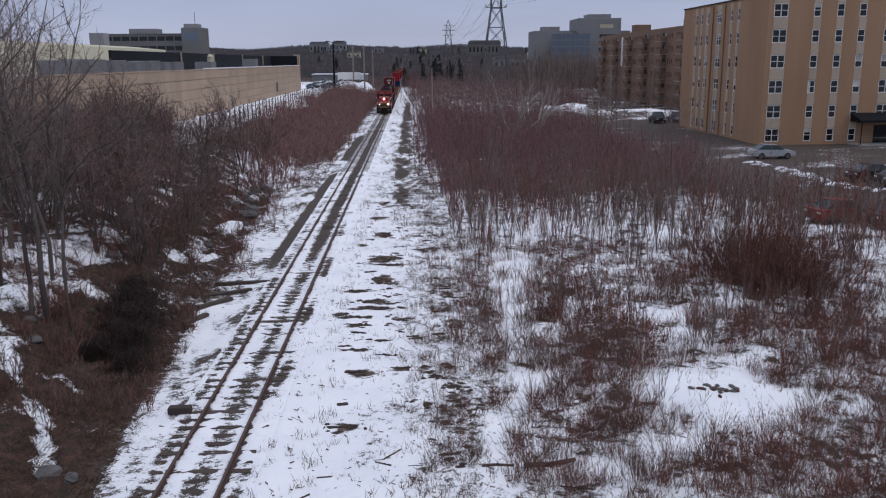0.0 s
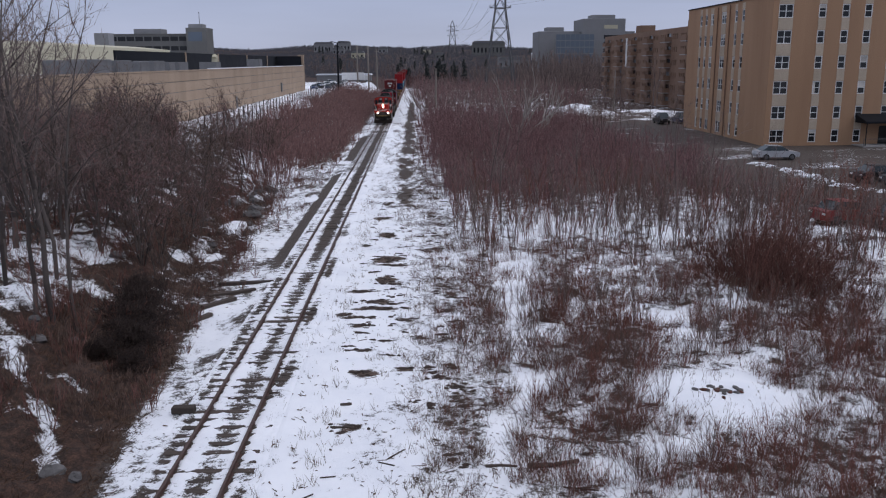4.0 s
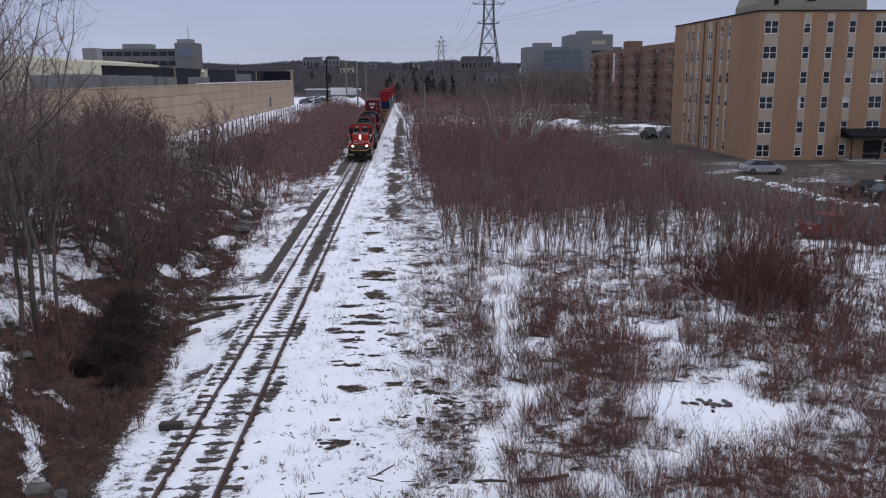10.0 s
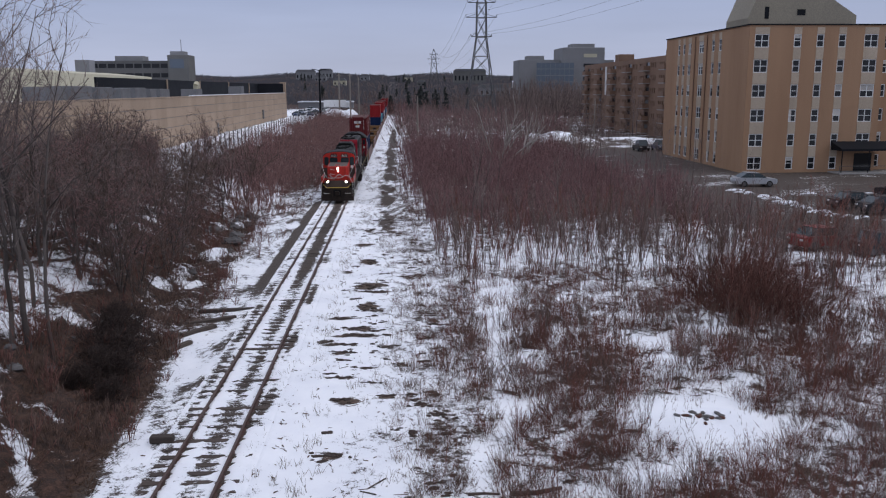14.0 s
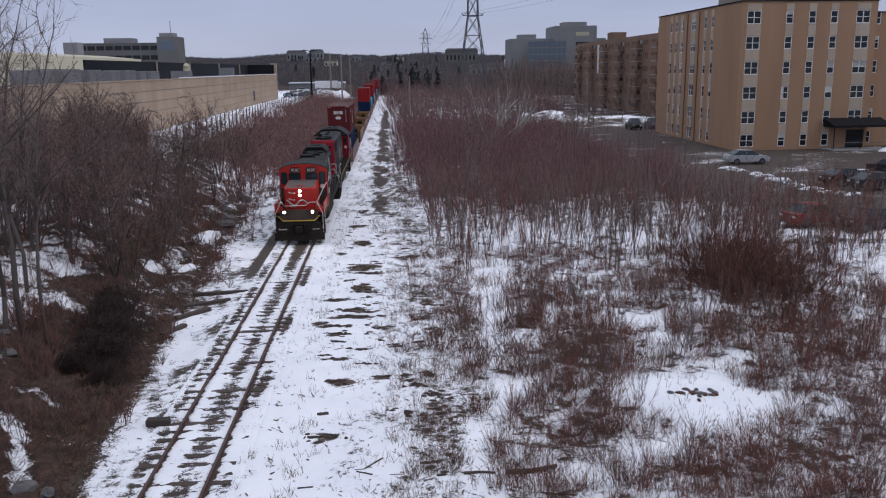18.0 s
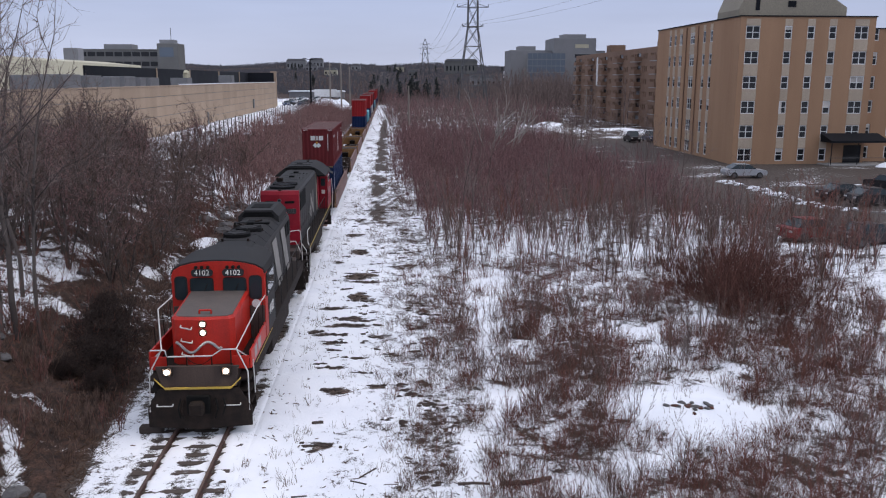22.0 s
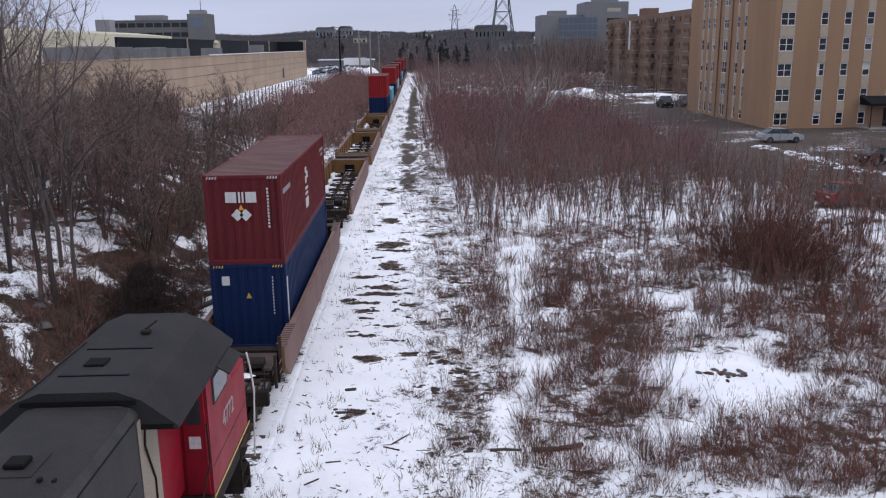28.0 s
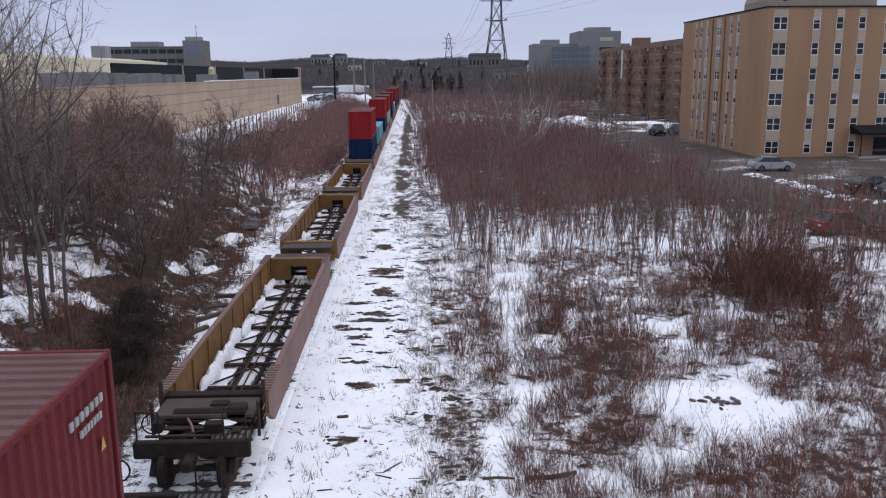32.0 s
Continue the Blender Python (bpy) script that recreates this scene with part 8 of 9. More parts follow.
def far_woods():
    rng = random.Random(41)
    g = np.random.RandomState(77)
    # crowns as small ragged clumps, many to a tree
    n = 95000
    y = 345 + 1250 * g.power(0.8, n)
    x = g.uniform(-0.5, 0.58, n) * y
    keep = ~(((x > -14) & (x < 6) & (y < 385)) | ((x < -14) & (y < 430)) | ((x > -150) & (x < -80) & (y < 470)) | ((x > 55) & (x < 125) & (y < 445)))
    x, y = x[keep], y[keep]
    n = len(x)
    s = g.uniform(0.22, 0.5, n) * (0.8 + y / 1300)
    z = land(x, y) + s * 1.2 + g.uniform(0, 2.6, n) * g.uniform(0.2, 1, n)
    tip = np.array([(0, 0, 1), (1, 0.2, -0.7), (-0.6, 0.8, -0.7), (-0.5, -0.9, -0.7)], float)
    tri = [(0, 1, 2), (0, 2, 3), (0, 3, 1)]
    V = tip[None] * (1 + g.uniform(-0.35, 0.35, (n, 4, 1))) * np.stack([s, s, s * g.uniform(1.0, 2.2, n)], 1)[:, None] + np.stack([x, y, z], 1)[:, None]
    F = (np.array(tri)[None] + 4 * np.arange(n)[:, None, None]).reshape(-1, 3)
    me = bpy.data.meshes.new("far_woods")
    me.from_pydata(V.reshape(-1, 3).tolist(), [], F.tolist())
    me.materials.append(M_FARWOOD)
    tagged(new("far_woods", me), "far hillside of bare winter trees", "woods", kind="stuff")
    # bare stems that break up the nearer edge of the woods
    far = [brush(250 + k, 5, 8.0, 2.0, 0.4, 3, 0.09, 0.045, 2, 0.3, 0) for k in range(4)]
    pl = []
    while len(pl) < 420:
        yy = rng.uniform(335, 620)
        xx = rng.uniform(-0.12 * yy, 0.4 * yy)
        if (-14 < xx < 10 and yy < 385) or (xx < -14 and yy < 430):
            continue
        pl.append((xx, yy, rng.uniform(0.6, 1.1), rng.uniform(0, 6.28)))
    pl += [(rng.uniform(28, 115), rng.uniform(300, 425), rng.uniform(1.0, 1.7), rng.uniform(0, 6.28)) for _ in range(130)]
    pl += [(rng.uniform(46, 92), rng.uniform(300, 400), rng.uniform(1.5, 2.1), rng.uniform(0, 6.28)) for _ in range(260)]
    scatter_join("far_trees", far, pl, M_TWIGG, "far bare trees at the edge of the woods", "woods", pointed=0.06)

    def conifer(seed, h):
        g = np.random.RandomState(seed)
        P0, P1, R0, R1 = [np.array([0, 0, 0.0])], [np.array([0, 0, h])], [0.25], [0.05]
        for k in range(60):
            z = h * g.uniform(0.08, 1.0)
            L = ((h - z) * 0.3 + 0.3) * g.uniform(0.6, 1.1)
            a = g.uniform(0, 6.28)
            e = np.array([math.cos(a) * L, math.sin(a) * L, z - L * 0.25])
            P0.append(np.array([0, 0, z])), P1.append(e), R0.append(0.2), R1.append(0.1)
            for _ in range(3):
                f = g.uniform(0.3, 1)
                s = np.array([0, 0, z]) * (1 - f) + e * f
                P0.append(s), P1.append(s + g.normal(0, 0.4, 3) + np.array([0, 0, -0.25])), R0.append(0.24), R1.append(0.1)
        return [np.array(a) for a in (P0, P1, R0, R1)]
    con = [conifer(260 + k, 8) for k in range(3)]
    pl = [(4.5, 345, 1.2, 0), (9, 352, 1.35, 1), (12, 360, 1.2, 2), (16, 350, 1.1, 3), (-3, 372, 1.0, 4), (21, 365, 1.1, 5)]
    while len(pl) < 44:
        y = rng.uniform(380, 1100)
        x = rng.uniform(-0.12 * y, 0.16 * y)
        if rng.random() < 0.5:
            x = rng.gauss(12, 14)
        if -14 < x < 3 and y < 420:
            continue
        pl.append((x, y, rng.uniform(0.6, 1.15), rng.uniform(0, 6.28)))
    scatter_join("conifers", con, pl, M_NEEDLE, "dark conifers among the far trees", "conifer")


far_woods()


def grass_tufts():
    g = np.random.RandomState(51)
    N = 42000
    x = np.concatenate([g.uniform(-4.7, 3.5, N // 2), g.uniform(2, 22, N // 2)])
    y = 17.5 + g.power(0.7, N) * 45
    # clumps: keep where a slow wave is high
    keep = (waves(x, y, 61, 2.2) + 0.7 * waves(x, y, 62, 0.7) > np.where((x > -4.2) & (x < 0.2), 0.85, 0.3)) & (x < 0.68 * y)
    x, y = x[keep], y[keep]
    z = land(x, y)
    L = g.uniform(0.1, 0.4, len(x))
    d = np.stack([g.normal(0, 0.35, len(x)), g.normal(0, 0.35, len(x)), np.ones(len(x))], 1)
    P0 = np.stack([x, y, z - 0.02], 1)
    P1 = P0 + unit(d) * L[:, None]
    me = sticks("dry_grass", P0, P1, np.full(len(x), 0.0055), np.full(len(x), 0.002), M_GRASS)
    tagged(new("dry_grass", me), "dry grass stalks poking through the snow", "grass", kind="stuff")


def litter():
    """Bits of twig, leaf and bark lying on the snow."""
    g = np.random.RandomState(58)
    N = 2600
    y = 17.5 + 60 * g.power(0.75, N)
    x = np.concatenate([g.uniform(-4.4, 2.6, int(N * 0.8)), np.zeros(N - int(N * 0.8))])
    left = np.arange(N) >= int(N * 0.8)
    x[left] = (toe(y[left]) + 0.1) + g.power(0.6, left.sum()) * 1.6
    keep = waves(x, y, 66, 1.6) + 0.6 * waves(x, y, 67, 0.6) + g.normal(0, 0.5, N) + 0.25 * (x > -0.4) > 0.1
    x, y = x[keep], y[keep]
    n = len(x)
    a = g.uniform(0, 6.28, n)
    L = g.uniform(0.03, 0.16, n) * np.where(g.random_sample(n) < 0.06, 3.0, 1.0)
    P0 = np.stack([x, y, land(x, y) + 0.012], 1)
    x1, y1 = x + np.cos(a) * L, y + np.sin(a) * L
    P1 = np.stack([x1, y1, land(x1, y1) + 0.014], 1)
    r = g.uniform(0.008, 0.026, n)
    me = sticks("snow_litter", P0, P1, r, r * 0.6, M_NEARBARK)
    tagged(new("snow_litter", me), "dark bits of twig and bark scattered on snow", "litter", kind="stuff")


def clods():
    """Dark lumps of turned earth where the snow is broken on the cleared strip."""
    g = np.random.RandomState(91)
    V, F = [], []
    spots = [(*p, int(26 * p[2] * p[3] ** 0.5) + 5) for p in PATCHES]
    for k in range(46):
        y = 24 + 44 * g.random_sample()
        spots.append((g.uniform(-2.9, -0.5), y, g.uniform(0.1, 0.35), g.uniform(0.06, 0.16), g.randint(2, 6)))
    for k in range(60):
        y = 20 + 60 * g.random_sample()
        spots.append((g.normal(0.9, 0.5), y, g.uniform(0.15, 0.5), g.uniform(0.1, 0.4), g.randint(2, 8)))
    for x, y, a, b, m in spots:
        for _ in range(m):
            px, py = x + g.normal(0, 0.5) * a, y + g.normal(0, 0.5) * b
            sx, sy, sz = g.uniform(0.06, 0.2), g.uniform(0.04, 0.1), g.uniform(0.03, 0.09)
            o = len(V)
            c = float(land(px, py))
            w = g.uniform(-0.5, 0.5)
            for ring, rr in ((-0.4, 1.0), (0.45, 0.75)):
                for q in range(6):
                    t = q * 1.0472 + w
                    j = g.uniform(0.65, 1.3)
                    V.append((px + math.cos(t) * sx * rr * j, py + math.sin(t) * sy * rr * j, c + sz * (ring + g.uniform(-0.25, 0.25))))
            V.append((px, py, c + sz * 0.8))
            F += [(o + q, o + (q + 1) % 6, o + 6 + (q + 1) % 6, o + 6 + q) for q in range(6)] + [(o + 6 + q, o + 6 + (q + 1) % 6, o + 12) for q in range(6)]
    me = bpy.data.meshes.new("earth_clods")
    me.from_pydata(V, [], F)
    me.materials.append(M_CLOD)
    tagged(new("earth_clods", me), "dark clods of turned earth poking through snow", "earth", kind="stuff")


clods()
grass_tufts()
litter()


# poles, wires, fence, cars and small things -----------------------------------------
def bent(pts, r):
    """A square bar that follows points upwards, in one piece."""
    g = Geo()
    vs = [(x + a * r, y + b * r, z) for x, y, z in pts for a, b in ((-1, -1), (1, -1), (1, 1), (-1, 1))]
    fs = [(4 * i + k, 4 * i + (k + 1) % 4, 4 * i + 4 + (k + 1) % 4, 4 * i + 4 + k) for i in range(len(pts) - 1) for k in range(4)]
    n = len(vs)
    return g.add(vs, fs + [(3, 2, 1, 0), (n - 4, n - 3, n - 2, n - 1)])


def lattice_tower(name, x, y, z0, sections, arms, label):
    """A steel transmission tower: sections are (height, half width), arms (height, half span)."""
    t = empty(name, (x, y, z0), label=label, category="transmission tower", group="transmission towers")
    for sx, sy in ((-1, -1), (1, -1), (1, 1), (-1, 1)):
        part("leg", bent([(sx * w, sy * w, h) for h, w in sections], 0.16), M_STEEL, t)
    for (h0, w0), (h1, w1) in zip(sections, sections[1:]):
        for a, b in (((-1, -1), (1, -1)), ((1, -1), (1, 1)), ((1, 1), (-1, 1)), ((-1, 1), (-1, -1))):
            p = lambda s, w, h: (s[0] * w, s[1] * w, h)
            g = Geo().rod(p(a, w0, h0), p(b, w1, h1), 0.09, n=4).rod(p(b, w0, h0), p(a, w1, h1), 0.09, n=4).rod(p(a, w1, h1), p(b, w1, h1), 0.09, n=4)
            part("bracing", g, M_STEEL, t)
    for h, s, w in arms:
        arm = part("crossarm", Geo().rod((-s, 0, h), (s, 0, h), 0.14, n=4).rod((-s, 0, h), (-w, 0, h + 1.2), 0.08, n=4).rod((s, 0, h), (w, 0, h + 1.2), 0.08, n=4), M_STEEL, t)
        for sx in (-1, 1):
            part("insulator", Geo().rod((sx * s, 0, h), (sx * s, 0, h + 0.9), 0.12, n=6), M_STEEL, arm)
    return t


def wire(a, b, sag, r=0.035):
    pts = []
    for k in range(13):
        u = k / 12
        pts.append((a[0] + (b[0] - a[0]) * u, a[1] + (b[1] - a[1]) * u, a[2] + (b[2] - a[2]) * u - 4 * sag * u * (1 - u)))
    vs = [(x + r * math.cos(a), y, z + r * math.sin(a)) for x, y, z in pts for a in (0.5, 2.6, 4.7)]
    n = len(pts)
    return Geo().add(vs, [(3 * i + k, 3 * i + (k + 1) % 3, 3 * i + 3 + (k + 1) % 3, 3 * i + 3 + k) for i in range(n - 1) for k in range(3)] + [(2, 1, 0), (3 * n - 3, 3 * n - 2, 3 * n - 1)])


def power_line():
    X, Y, B = 29.6, 300.0, 1.0
    lattice_tower("power_pylon", X, Y, B, [(0, 5.0), (7, 4.3), (14, 3.5), (20.5, 2.6), (27, 1.75), (33.6, 1.65), (38.6, 1.6), (43.5, 0.2)], [(27.3, 3.6, 1.7), (33.8, 5.4, 1.6), (38.8, 4.8, 1.5)], "grey steel lattice power pylon")
    lattice_tower("power_pylon", 30.1, 700.0, 14.0, [(0, 4.0), (10, 2.6), (20, 1.7), (24, 1.6), (28.5, 0.2)], [(16.5, 4.0, 1.8), (20.5, 5.0, 1.7), (24.2, 3.4, 1.6)], "distant steel lattice power pylon")
    w = empty("power_lines", (0, 0, 0), label="thin overhead power lines", category="power line")
    for h, s in ((27.3, 3.6), (33.8, 5.4), (38.8, 4.8)):
        for sx in (-1, 1):
            part("wire", wire((X + sx * s, Y, B + h + 0.9), (30.1 + sx * s * 0.9, 700, 14 + 16.5 + (h - 27.3) * 0.65), 9, 0.045), M_ROOFGREY, w)
            part("wire", wire((X + sx * s, Y, B + h + 0.9), (78 + sx * s, 60, 41 + (h - 27.3)), 5, 0.03), M_ROOFGREY, w)


power_line()


def poles():
    for x, y, z0, z1, r in ((-17.9, 262, 2.0, 15.0, 0.24), (-14.9, 268, 2.0, 15.1, 0.24), (-12.4, 272, 2.0, 14.0, 0.22), (4.2, 180, -0.2, 8.8, 0.17), (42.4, 180, 0, 8.2, 0.14)):
        p = empty("utility_pole", (x, y, z0), label="weathered grey wooden utility pole", category="utility pole", group="utility poles")
        part("pole", Geo().rod((0, 0, -0.5), (0, 0, z1 - z0), r * 1.15, r * 0.8, n=8), M_WOODPOLE, p)
        if x < 0:
            part("crossarm", Geo().box(-0.7, 0.7, -0.06, 0.06, z1 - z0 - 0.7, z1 - z0 - 0.55), M_WOODPOLE, p)
    s = empty("street_lamp", (-22.2, 244, 2.2), label="dark steel street lamp with two heads", category="street lamp")
    part("pole", Geo().rod((0, 0, -0.3), (0, 0, 13.4), 0.3, 0.2, n=8), M_ROOFDARK, s)
    for sx in (-1, 1):
        a = part("arm", Geo().rod((0, 0, 13.3), (sx * 1.3, 0, 13.6), 0.1, n=6), M_ROOFDARK, s)
        part("lamp_head", Geo().cbox(sx * 1.6 - 0.5, sx * 1.6 + 0.5, -0.2, 0.2, 13.5, 13.72, 0.04), M_ROOFDARK, a)
    # chain-link fence on the terrace
    f = empty("chain_link_fence", (-23.0, 92, 2.2), label="grey chain-link fence along the terrace", category="fence")
    n = 60
    post = Geo().rod((0, 0, -0.6), (0, 0, 2.45), 0.07, n=6).mesh("post", M_STEEL)
    for k in range(n):
        part("post", post, M_STEEL, f, at=(0, k * 3.0, gz(-23, 92 + 3 * k) - 2.2))
    part("rail", Geo().rod((0, 0, 2.4), (0, (n - 1) * 3.0, 2.4), 0.03, n=6), M_STEEL, f)
    P0, P1 = [], []
    for k in range((n - 1) * 6):
        y = k * 0.5
        P0 += [(0, y, 0.05), (0, y + 2.3, 0.05)]
        P1 += [(0, y + 2.3, 2.38), (0, y, 2.38)]
    me = sticks("wire_mesh", np.array(P0), np.array(P1), np.full(len(P0), 0.006), np.full(len(P0), 0.006), M_STEEL)
    tagged(part("wire_mesh", me, M_STEEL, f), kind="stuff")


poles()


CAR = {}


def car(x, y, z, turn, paint, label, lit=False, tall=1.0):
    """A parked car: shaped body, glazed cabin, wheels, lamps."""
    c = empty("car", (x, y, z), label=label, category="car", group="parked cars")
    c.rotation_euler = (0, 0, radians(turn))
    key = (paint.name, tall)
    if key not in CAR:
        side = [(-2.15, 0.32), (2.1, 0.32), (2.2, 0.55), (2.12, 0.82), (1.1, 0.95), (-1.75, 1.0), (-2.15, 0.92), (-2.22, 0.6)]
        body = Geo().prism(side, -0.86, 0.86).mesh("body", paint)
        top = [(1.05, 0.96), (0.35, 1.42 * tall), (-1.0, 1.47 * tall), (-1.8, 1.0)]
        g = Geo()
        lo = [(u, -0.80, w) for u, w in top] + [(u, 0.80, w) for u, w in top]
        for i in (1, 2, 5, 6):
            u, v, w = lo[i]
            lo[i] = (u, v * 0.82, w)
        g.add(lo, [(0, 1, 5, 4), (1, 2, 6, 5), (2, 3, 7, 6), (0, 3, 2, 1), (4, 5, 6, 7), (0, 4, 7, 3)])
        cabin = g.mesh("glazing", M_CABGLASS)
        roof = Geo().prism([(0.38, 1.425 * tall), (0.3, 1.46 * tall), (-0.95, 1.5 * tall), (-1.05, 1.475 * tall)], -0.66, 0.66).mesh("roof", paint)
        wheel = Geo().rod((0, -0.1, 0), (0, 0.1, 0), 0.33, n=18).mesh("wheel", M_TYRE)
        rim = Geo().rod((0, -0.115, 0), (0, 0.115, 0), 0.2, n=12).mesh("rim", M_STEEL)
        lamp = Geo().cbox(-0.05, 0.05, -0.16, 0.16, -0.07, 0.07, 0.02).mesh("headlight", M_FRAME)
        CAR[key] = body, cabin, roof, wheel, rim, lamp
    body, cabin, roof, wheel, rim, lamp = CAR[key]
    part("body", body, None, c)
    part("glazing", cabin, None, c)
    part("roof", roof, None, c)
    for sx in (-1.35, 1.35):
        for sy in (-0.8, 0.8):
            w = part("wheel", wheel, None, c, at=(sx, sy, 0.33))
            part("rim", rim, None, w)
    for sy in (-0.6, 0.6):
        part("headlight", lamp, None, c, at=(2.17, sy, 0.68))
        part("tail_light", lamp, None, c, at=(-2.18, sy, 0.75))
    return c


def parked_cars():
    rng = random.Random(61)
    car(37.4, 85.8, 0.0, 0, M_CARS[0], "silver hatchback parked before the apartments")
    car(39.0, 68.8, 0.0, 8, M_CARS[1], "dark parked saloon in the yard")
    car(40.0, 66.0, 0.0, 5, M_CARS[1], "black parked saloon beside the snowy kerb")
    car(27.8, 52.6, gz(27.8, 52.6), 15, M_CARS[4], "dark red parked car behind the brush")
    car(31.0, 51.2, gz(31, 51.2), 12, M_CARS[1], "dark parked car behind the brush")
    car(46.6, 75.0, 0.0, 100, M_CARS[1], "dark parked car at the yard's kerb")
    for k, (x, y) in enumerate(((40.2, 137), (43.5, 137.5), (48, 139))):
        car(x, y, gz(x, y), 90, M_CARS[(1, 2, 0)[k]], "parked car with a snowy roof line", tall=1.25)
    for k in range(16):
        x, y = (-26.5, -31.0)[k % 2] - rng.uniform(0, 1), 262 + (k // 2) * 9 + rng.uniform(-1, 1)
        car(x, y, gz(x, y), rng.choice((0, 90)), M_CARS[rng.choice((0, 1, 2, 3, 3))], "small distant car on the far car park")
    # low shed and a lorry far up on the left
    v = empty("lorry", (-30, 345, 2.2), label="white box lorry on the far car park", category="lorry")
    part("box", Geo().cbox(0, 9, 0, 2.5, 0.9, 3.8, 0.04), M_FRAME, v)
    part("cab", Geo().cbox(9.1, 11, 0.1, 2.4, 0.6, 2.8, 0.1), M_FRAME, v)
    for sx in (1.2, 7, 10):
        part("wheel", Geo().rod((sx, -0.05, 0.45), (sx, 2.55, 0.45), 0.45, n=14), M_TYRE, v)
    s = empty("shed", (-24, 378, 2.2), label="low grey shed beyond the car park", category="shed")
    part("wall", Geo().cbox(-20, 4, 0, 9, -0.5, 2.4, 0.04), M_OFFICE, s)
    part("roof", Geo().prism([(-20.5, 2.41), (4.5, 2.41), (4, 2.9), (-20, 2.9)], -0.5, 9.5), M_SNOW, s)


parked_cars()


KERBS = ([(33.9, 82.7), (34.8, 74.0), (34.8, 65.3), (37.2, 61.9), (43.0, 60.5)], [(38.6, 77.7), (46.4, 77.8), (54.0, 78.2)])


def kerbs():
    """Low concrete kerbs of the yard with snow ploughed against them."""
    rng = random.Random(62)
    for pts in KERBS:
        k = empty("kerb", (0, 0, 0), label="low concrete kerb edged with ploughed snow", category="kerb", group="yard kerbs")
        for (x0, y0), (x1, y1) in zip(pts, pts[1:]):
            l = math.hypot(x1 - x0, y1 - y0)
            st = part("kerb_stone", Geo().cbox(0.01, l - 0.01, -0.09, 0.09, -0.1, 0.15, 0.02), M_CONC, k, at=(x0, y0, 0))
            st.rotation_euler = (0, 0, math.atan2(y1 - y0, x1 - x0))
            d = 0.0
            while d < l - 0.6:
                w = rng.uniform(0.5, 1.8)
                if rng.random() < 0.7:
                    u = (d + w / 2) / l
                    part("snow_ridge", Geo().ball((x0 + (x1 - x0) * u, y0 + (y1 - y0) * u + 0.35, 0.02), w * 0.6, rng.uniform(0.2, 0.45), rng.uniform(0.12, 0.3), 12, 6, 0.18, rng), M_SNOW, k, smooth=True)
                d += w


kerbs()


def snow_heap(x, y, rx, ry, h, seed, label="ploughed heap of dirty snow"):
    rng = random.Random(seed)
    z = gz(x, y)
    g = Geo()
    nu, nv = 26, 9
    vs = [(0, 0, h)]
    for i in range(1, nv + 1):
        r = i / nv
        for k in range(nu):
            a = 2 * math.pi * k / nu
            j = 1 + 0.18 * noise.noise((math.cos(a) * 2 + seed, math.sin(a) * 2, r * 2))
            vs.append((rx * r * j * math.cos(a), ry * r * j * math.sin(a), h * (1 - r ** 2.2) * (1 + 0.35 * noise.noise((math.cos(a) * r * 3, math.sin(a) * r * 3 + seed, 1))) - (0.3 if i == nv else 0)))
    fs = [(0, 1 + k, 1 + (k + 1) % nu) for k in range(nu)]
    for i in range(nv - 1):
        for k in range(nu):
            a, b = 1 + i * nu + k, 1 + i * nu + (k + 1) % nu
            fs.append((a, a + nu, b + nu, b))
    g.add(vs, fs)
    ob = part("snowbank", g, M_SNOW, smooth=True, at=(x, y, z))
    tagged(ob, label, "snowbank", group="ploughed snowbanks")


for hx, hy, ha, hb, hh, hs in ((-19, 262, 3.5, 5, 2.2, 1), (-16, 280, 4, 7, 3.0, 2), (-21, 130, 1.6, 9, 0.9, 3), (-21.5, 158, 1.8, 12, 1.1, 4), (-11.7, 52.0, 0.8, 2.1, 0.2, 5), (-24.6, 118, 1.0, 10, 0.7, 8),
                           (60, 95.6, 2.5, 1.2, 0.6, 9)):
    snow_heap(hx, hy, ha, hb, hh, hs)


def rock(name, x, y, z, s, seed, material, label, group):
    rng = random.Random(seed)
    g = Geo().ball((0, 0, 0), s[0], s[1], s[2], 9, 6, 0.16, rng)
    ob = part(name, g, material, at=(x, y, z))
    ob.rotation_euler = (0, 0, rng.uniform(0, 3))
    tagged(ob, label, "rock", group=group)


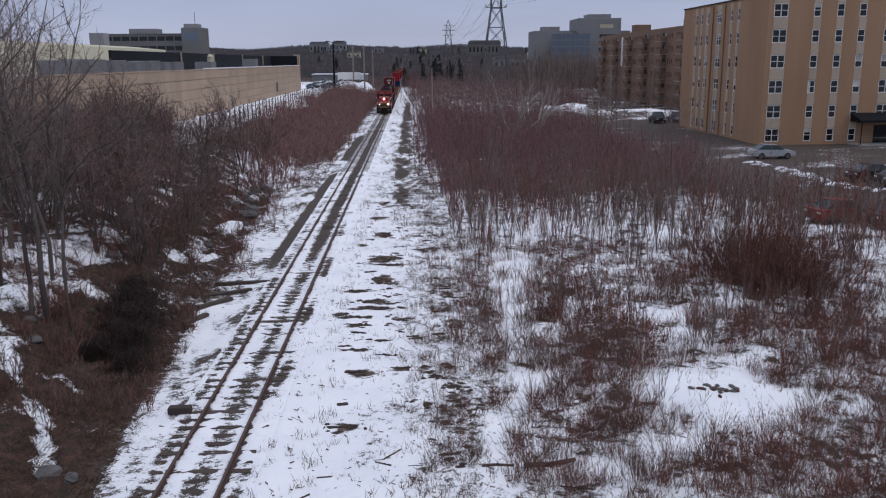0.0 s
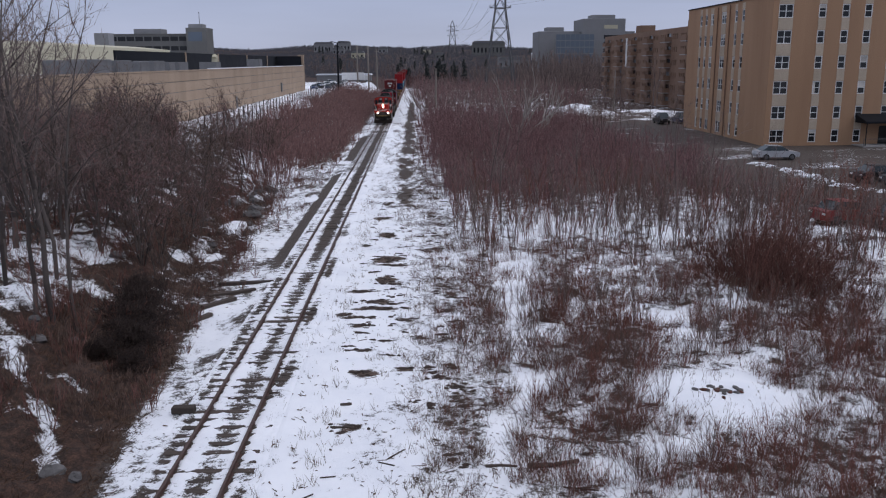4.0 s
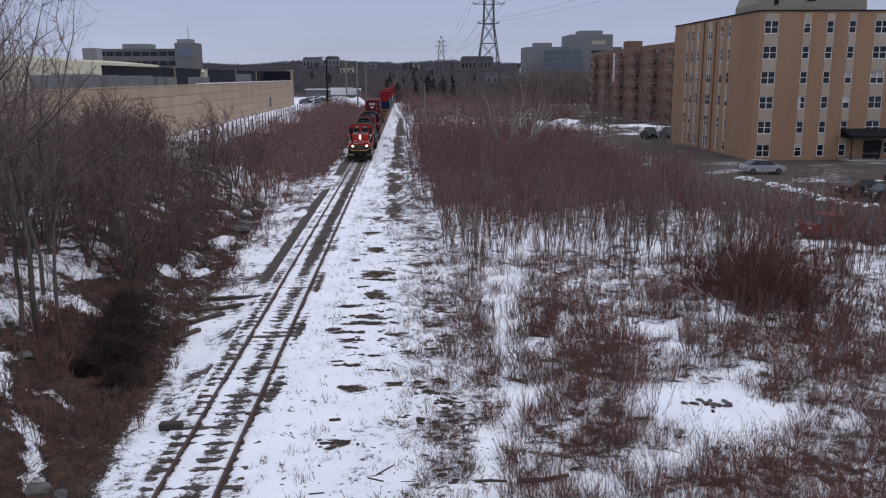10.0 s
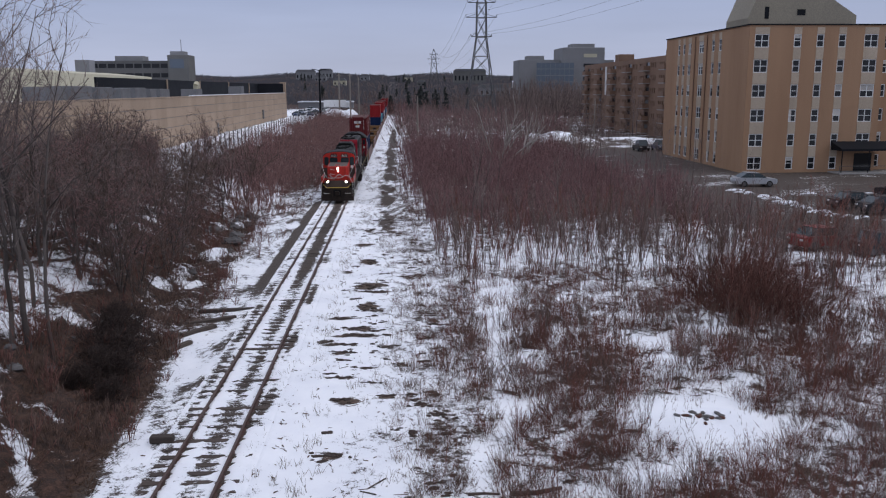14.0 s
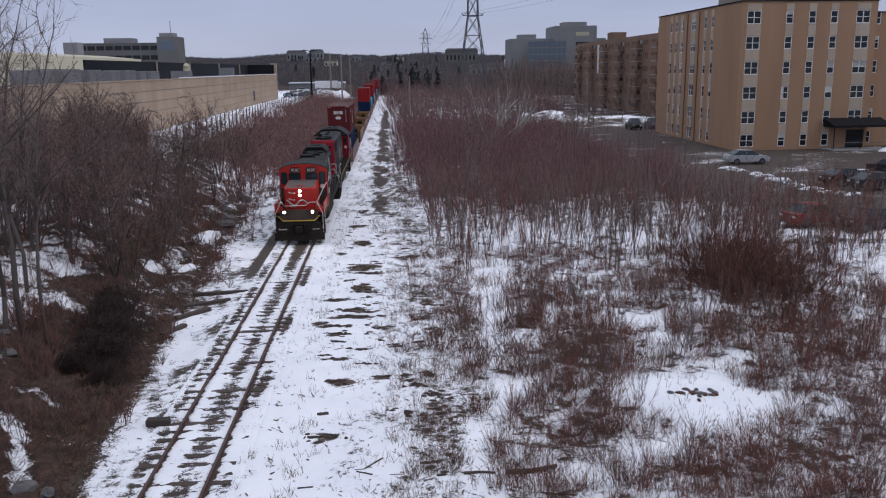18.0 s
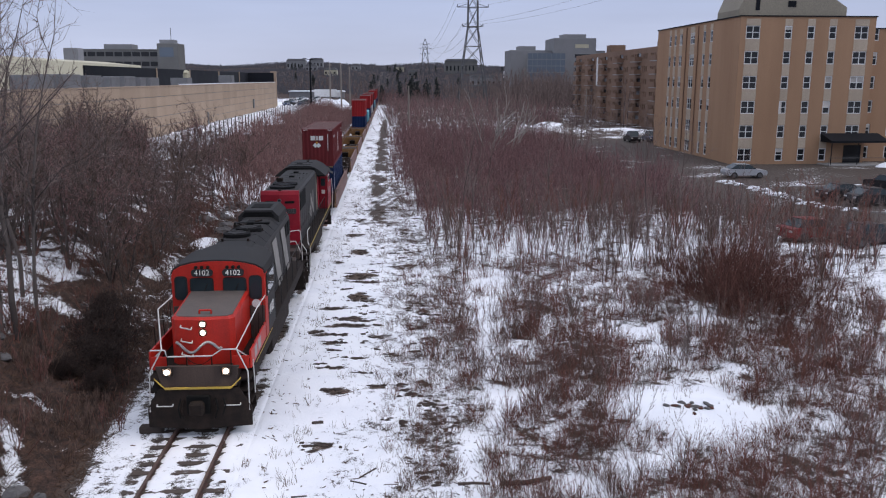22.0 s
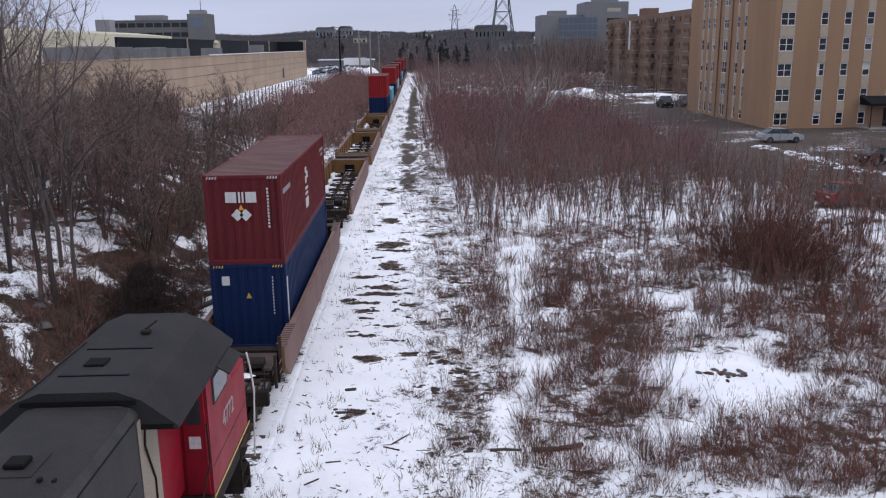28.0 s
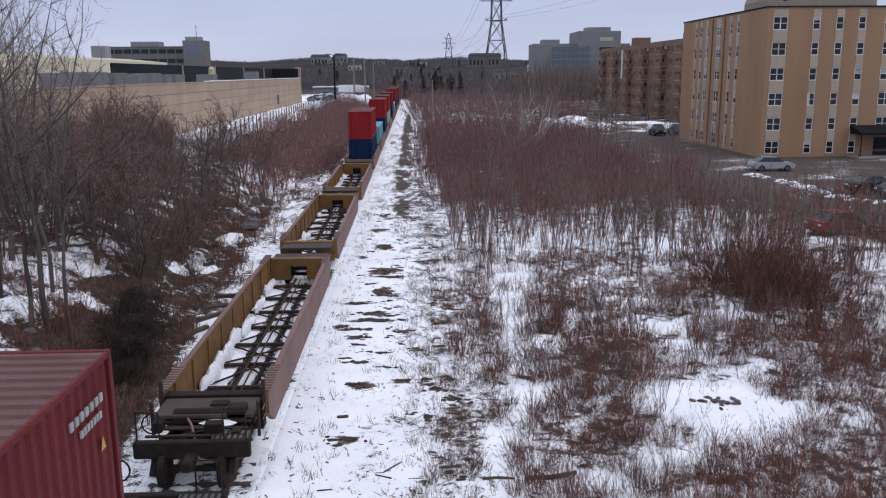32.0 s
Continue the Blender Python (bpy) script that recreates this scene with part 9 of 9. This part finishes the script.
def small_things():
    rng = random.Random(71)
    # leaves and stones on the snowy hump
    for k in range(19):
        a, r = rng.uniform(0, 6.28), rng.uniform(0.1, 1.0)
        x, y = 9.3 + 0.85 * r * math.cos(a), 23.85 + 0.6 * r * math.sin(a)
        rock("stone", x, y, gz(x, y) + 0.02, (rng.uniform(0.06, 0.2), rng.uniform(0.05, 0.11), 0.045), 300 + k, M_LEAFLITTER if rng.random() < 0.6 else M_STONE, "reddish stone lying on the snowy hump", "stones on the hump")
    # fallen logs and branches
    def log(pts, r, label):
        g = Geo()
        for i, (p, q) in enumerate(zip(pts, pts[1:])):
            g.rod((p[0], p[1], gz(p[0], p[1]) + r * 0.7), (q[0], q[1], gz(q[0], q[1]) + r * 0.7), r * (1 - 0.15 * i), r * (0.85 - 0.15 * i), n=8)
        tagged(part("log", g, M_TIE), label, "log", group="fallen branches")
    log([(1.7, 20.1), (2.1, 20.18), (2.55, 20.22)], 0.045, "thin dark fallen branch on snow")
    log([(2.85, 20.3), (3.5, 20.42), (4.25, 20.5)], 0.075, "thick dark fallen log on snow")
    for x, y, a, l in ((-0.9, 20.6, 0.9, 0.7), (-0.7, 20.2, 2.6, 0.5), (3.6, 19.2, -0.4, 0.9), (-2.6, 19.7, 0.1, 0.4), (-0.6, 33.1, 0.05, 0.6), (-3.0, 18.6, 0.6, 0.4), (1.6, 36, 0.3, 0.8)):
        log([(x, y), (x + l * math.cos(a), y + l * math.sin(a))], 0.022, "small dark twig lying on snow")
    # dark block beside the rail and old ties at the bank's foot
    b = part("equipment_box", Geo().cbox(-0.34, 0.34, -0.15, 0.15, 0, 0.22, 0.03), M_TIE, at=(-7.15, 23.75, -0.15))
    tagged(b, "dark grey block lying beside the rail", "block")
    for x, y, a, l in ((-8.3, 39.1, 0.1, 2.6), (-8.8, 35.6, 0.9, 1.8), (-8.6, 37.4, 0.5, 2.2), (-9.1, 33.4, 1.1, 1.4)):
        t = part("old_tie", Geo().cbox(-l / 2, l / 2, -0.12, 0.12, 0, 0.17, 0.015), M_TIE, at=(x, y, gz(x, y) - 0.03))
        t.rotation_euler = (0, 0, a)
        tagged(t, "old discarded railway tie half under snow", "railway tie", group="discarded ties")
    # rocks on the bank
    for k in range(46):
        y = rng.uniform(19, 68)
        x = float(toe(y)) - rng.uniform(-0.2, 5.5)
        s = rng.uniform(0.08, 0.3)
        rock("rock", x, y, gz(x, y) + s * 0.2, (s * 1.3, s, s * 0.7), 400 + k, M_STONE, "dark rock lodged in the leafy bank", "rocks on the bank")
    for k in range(12):
        y = rng.uniform(56, 70)
        x = float(toe(y)) - rng.uniform(0.3, 2.5)
        s = rng.uniform(0.25, 0.6)
        rock("rock", x, y, gz(x, y) + s * 0.2, (s * 1.3, s, s * 0.7), 460 + k, M_STONE, "large dark rock at the foot of the bank", "rocks on the bank")


small_things()


def motions():
    """The train comes down the line at a steady pace; the nearer wheelsets roll."""
    ts, ss = [r[0] for r in TRAIN_ROWS], [r[1] for r in TRAIN_ROWS]
    ticks = [k / 10 for k in range(321)]
    dist = np.interp(ticks, ts, ss)
    for n, (ob, y) in enumerate(TRAIN):
        walk(ob, [(t, pose(XT, y - s, 0)) for t, s in TRAIN_ROWS])
        if y < 80:
            for b in ob.children:
                for w in b.children:
                    if w.name.startswith("wheelset"):
                        x0, y0, z0 = w.location
                        walk(w, [(t, pose(x0, y0, z0, math.degrees(d / 0.46))) for t, d in zip(ticks, dist)])


motions()
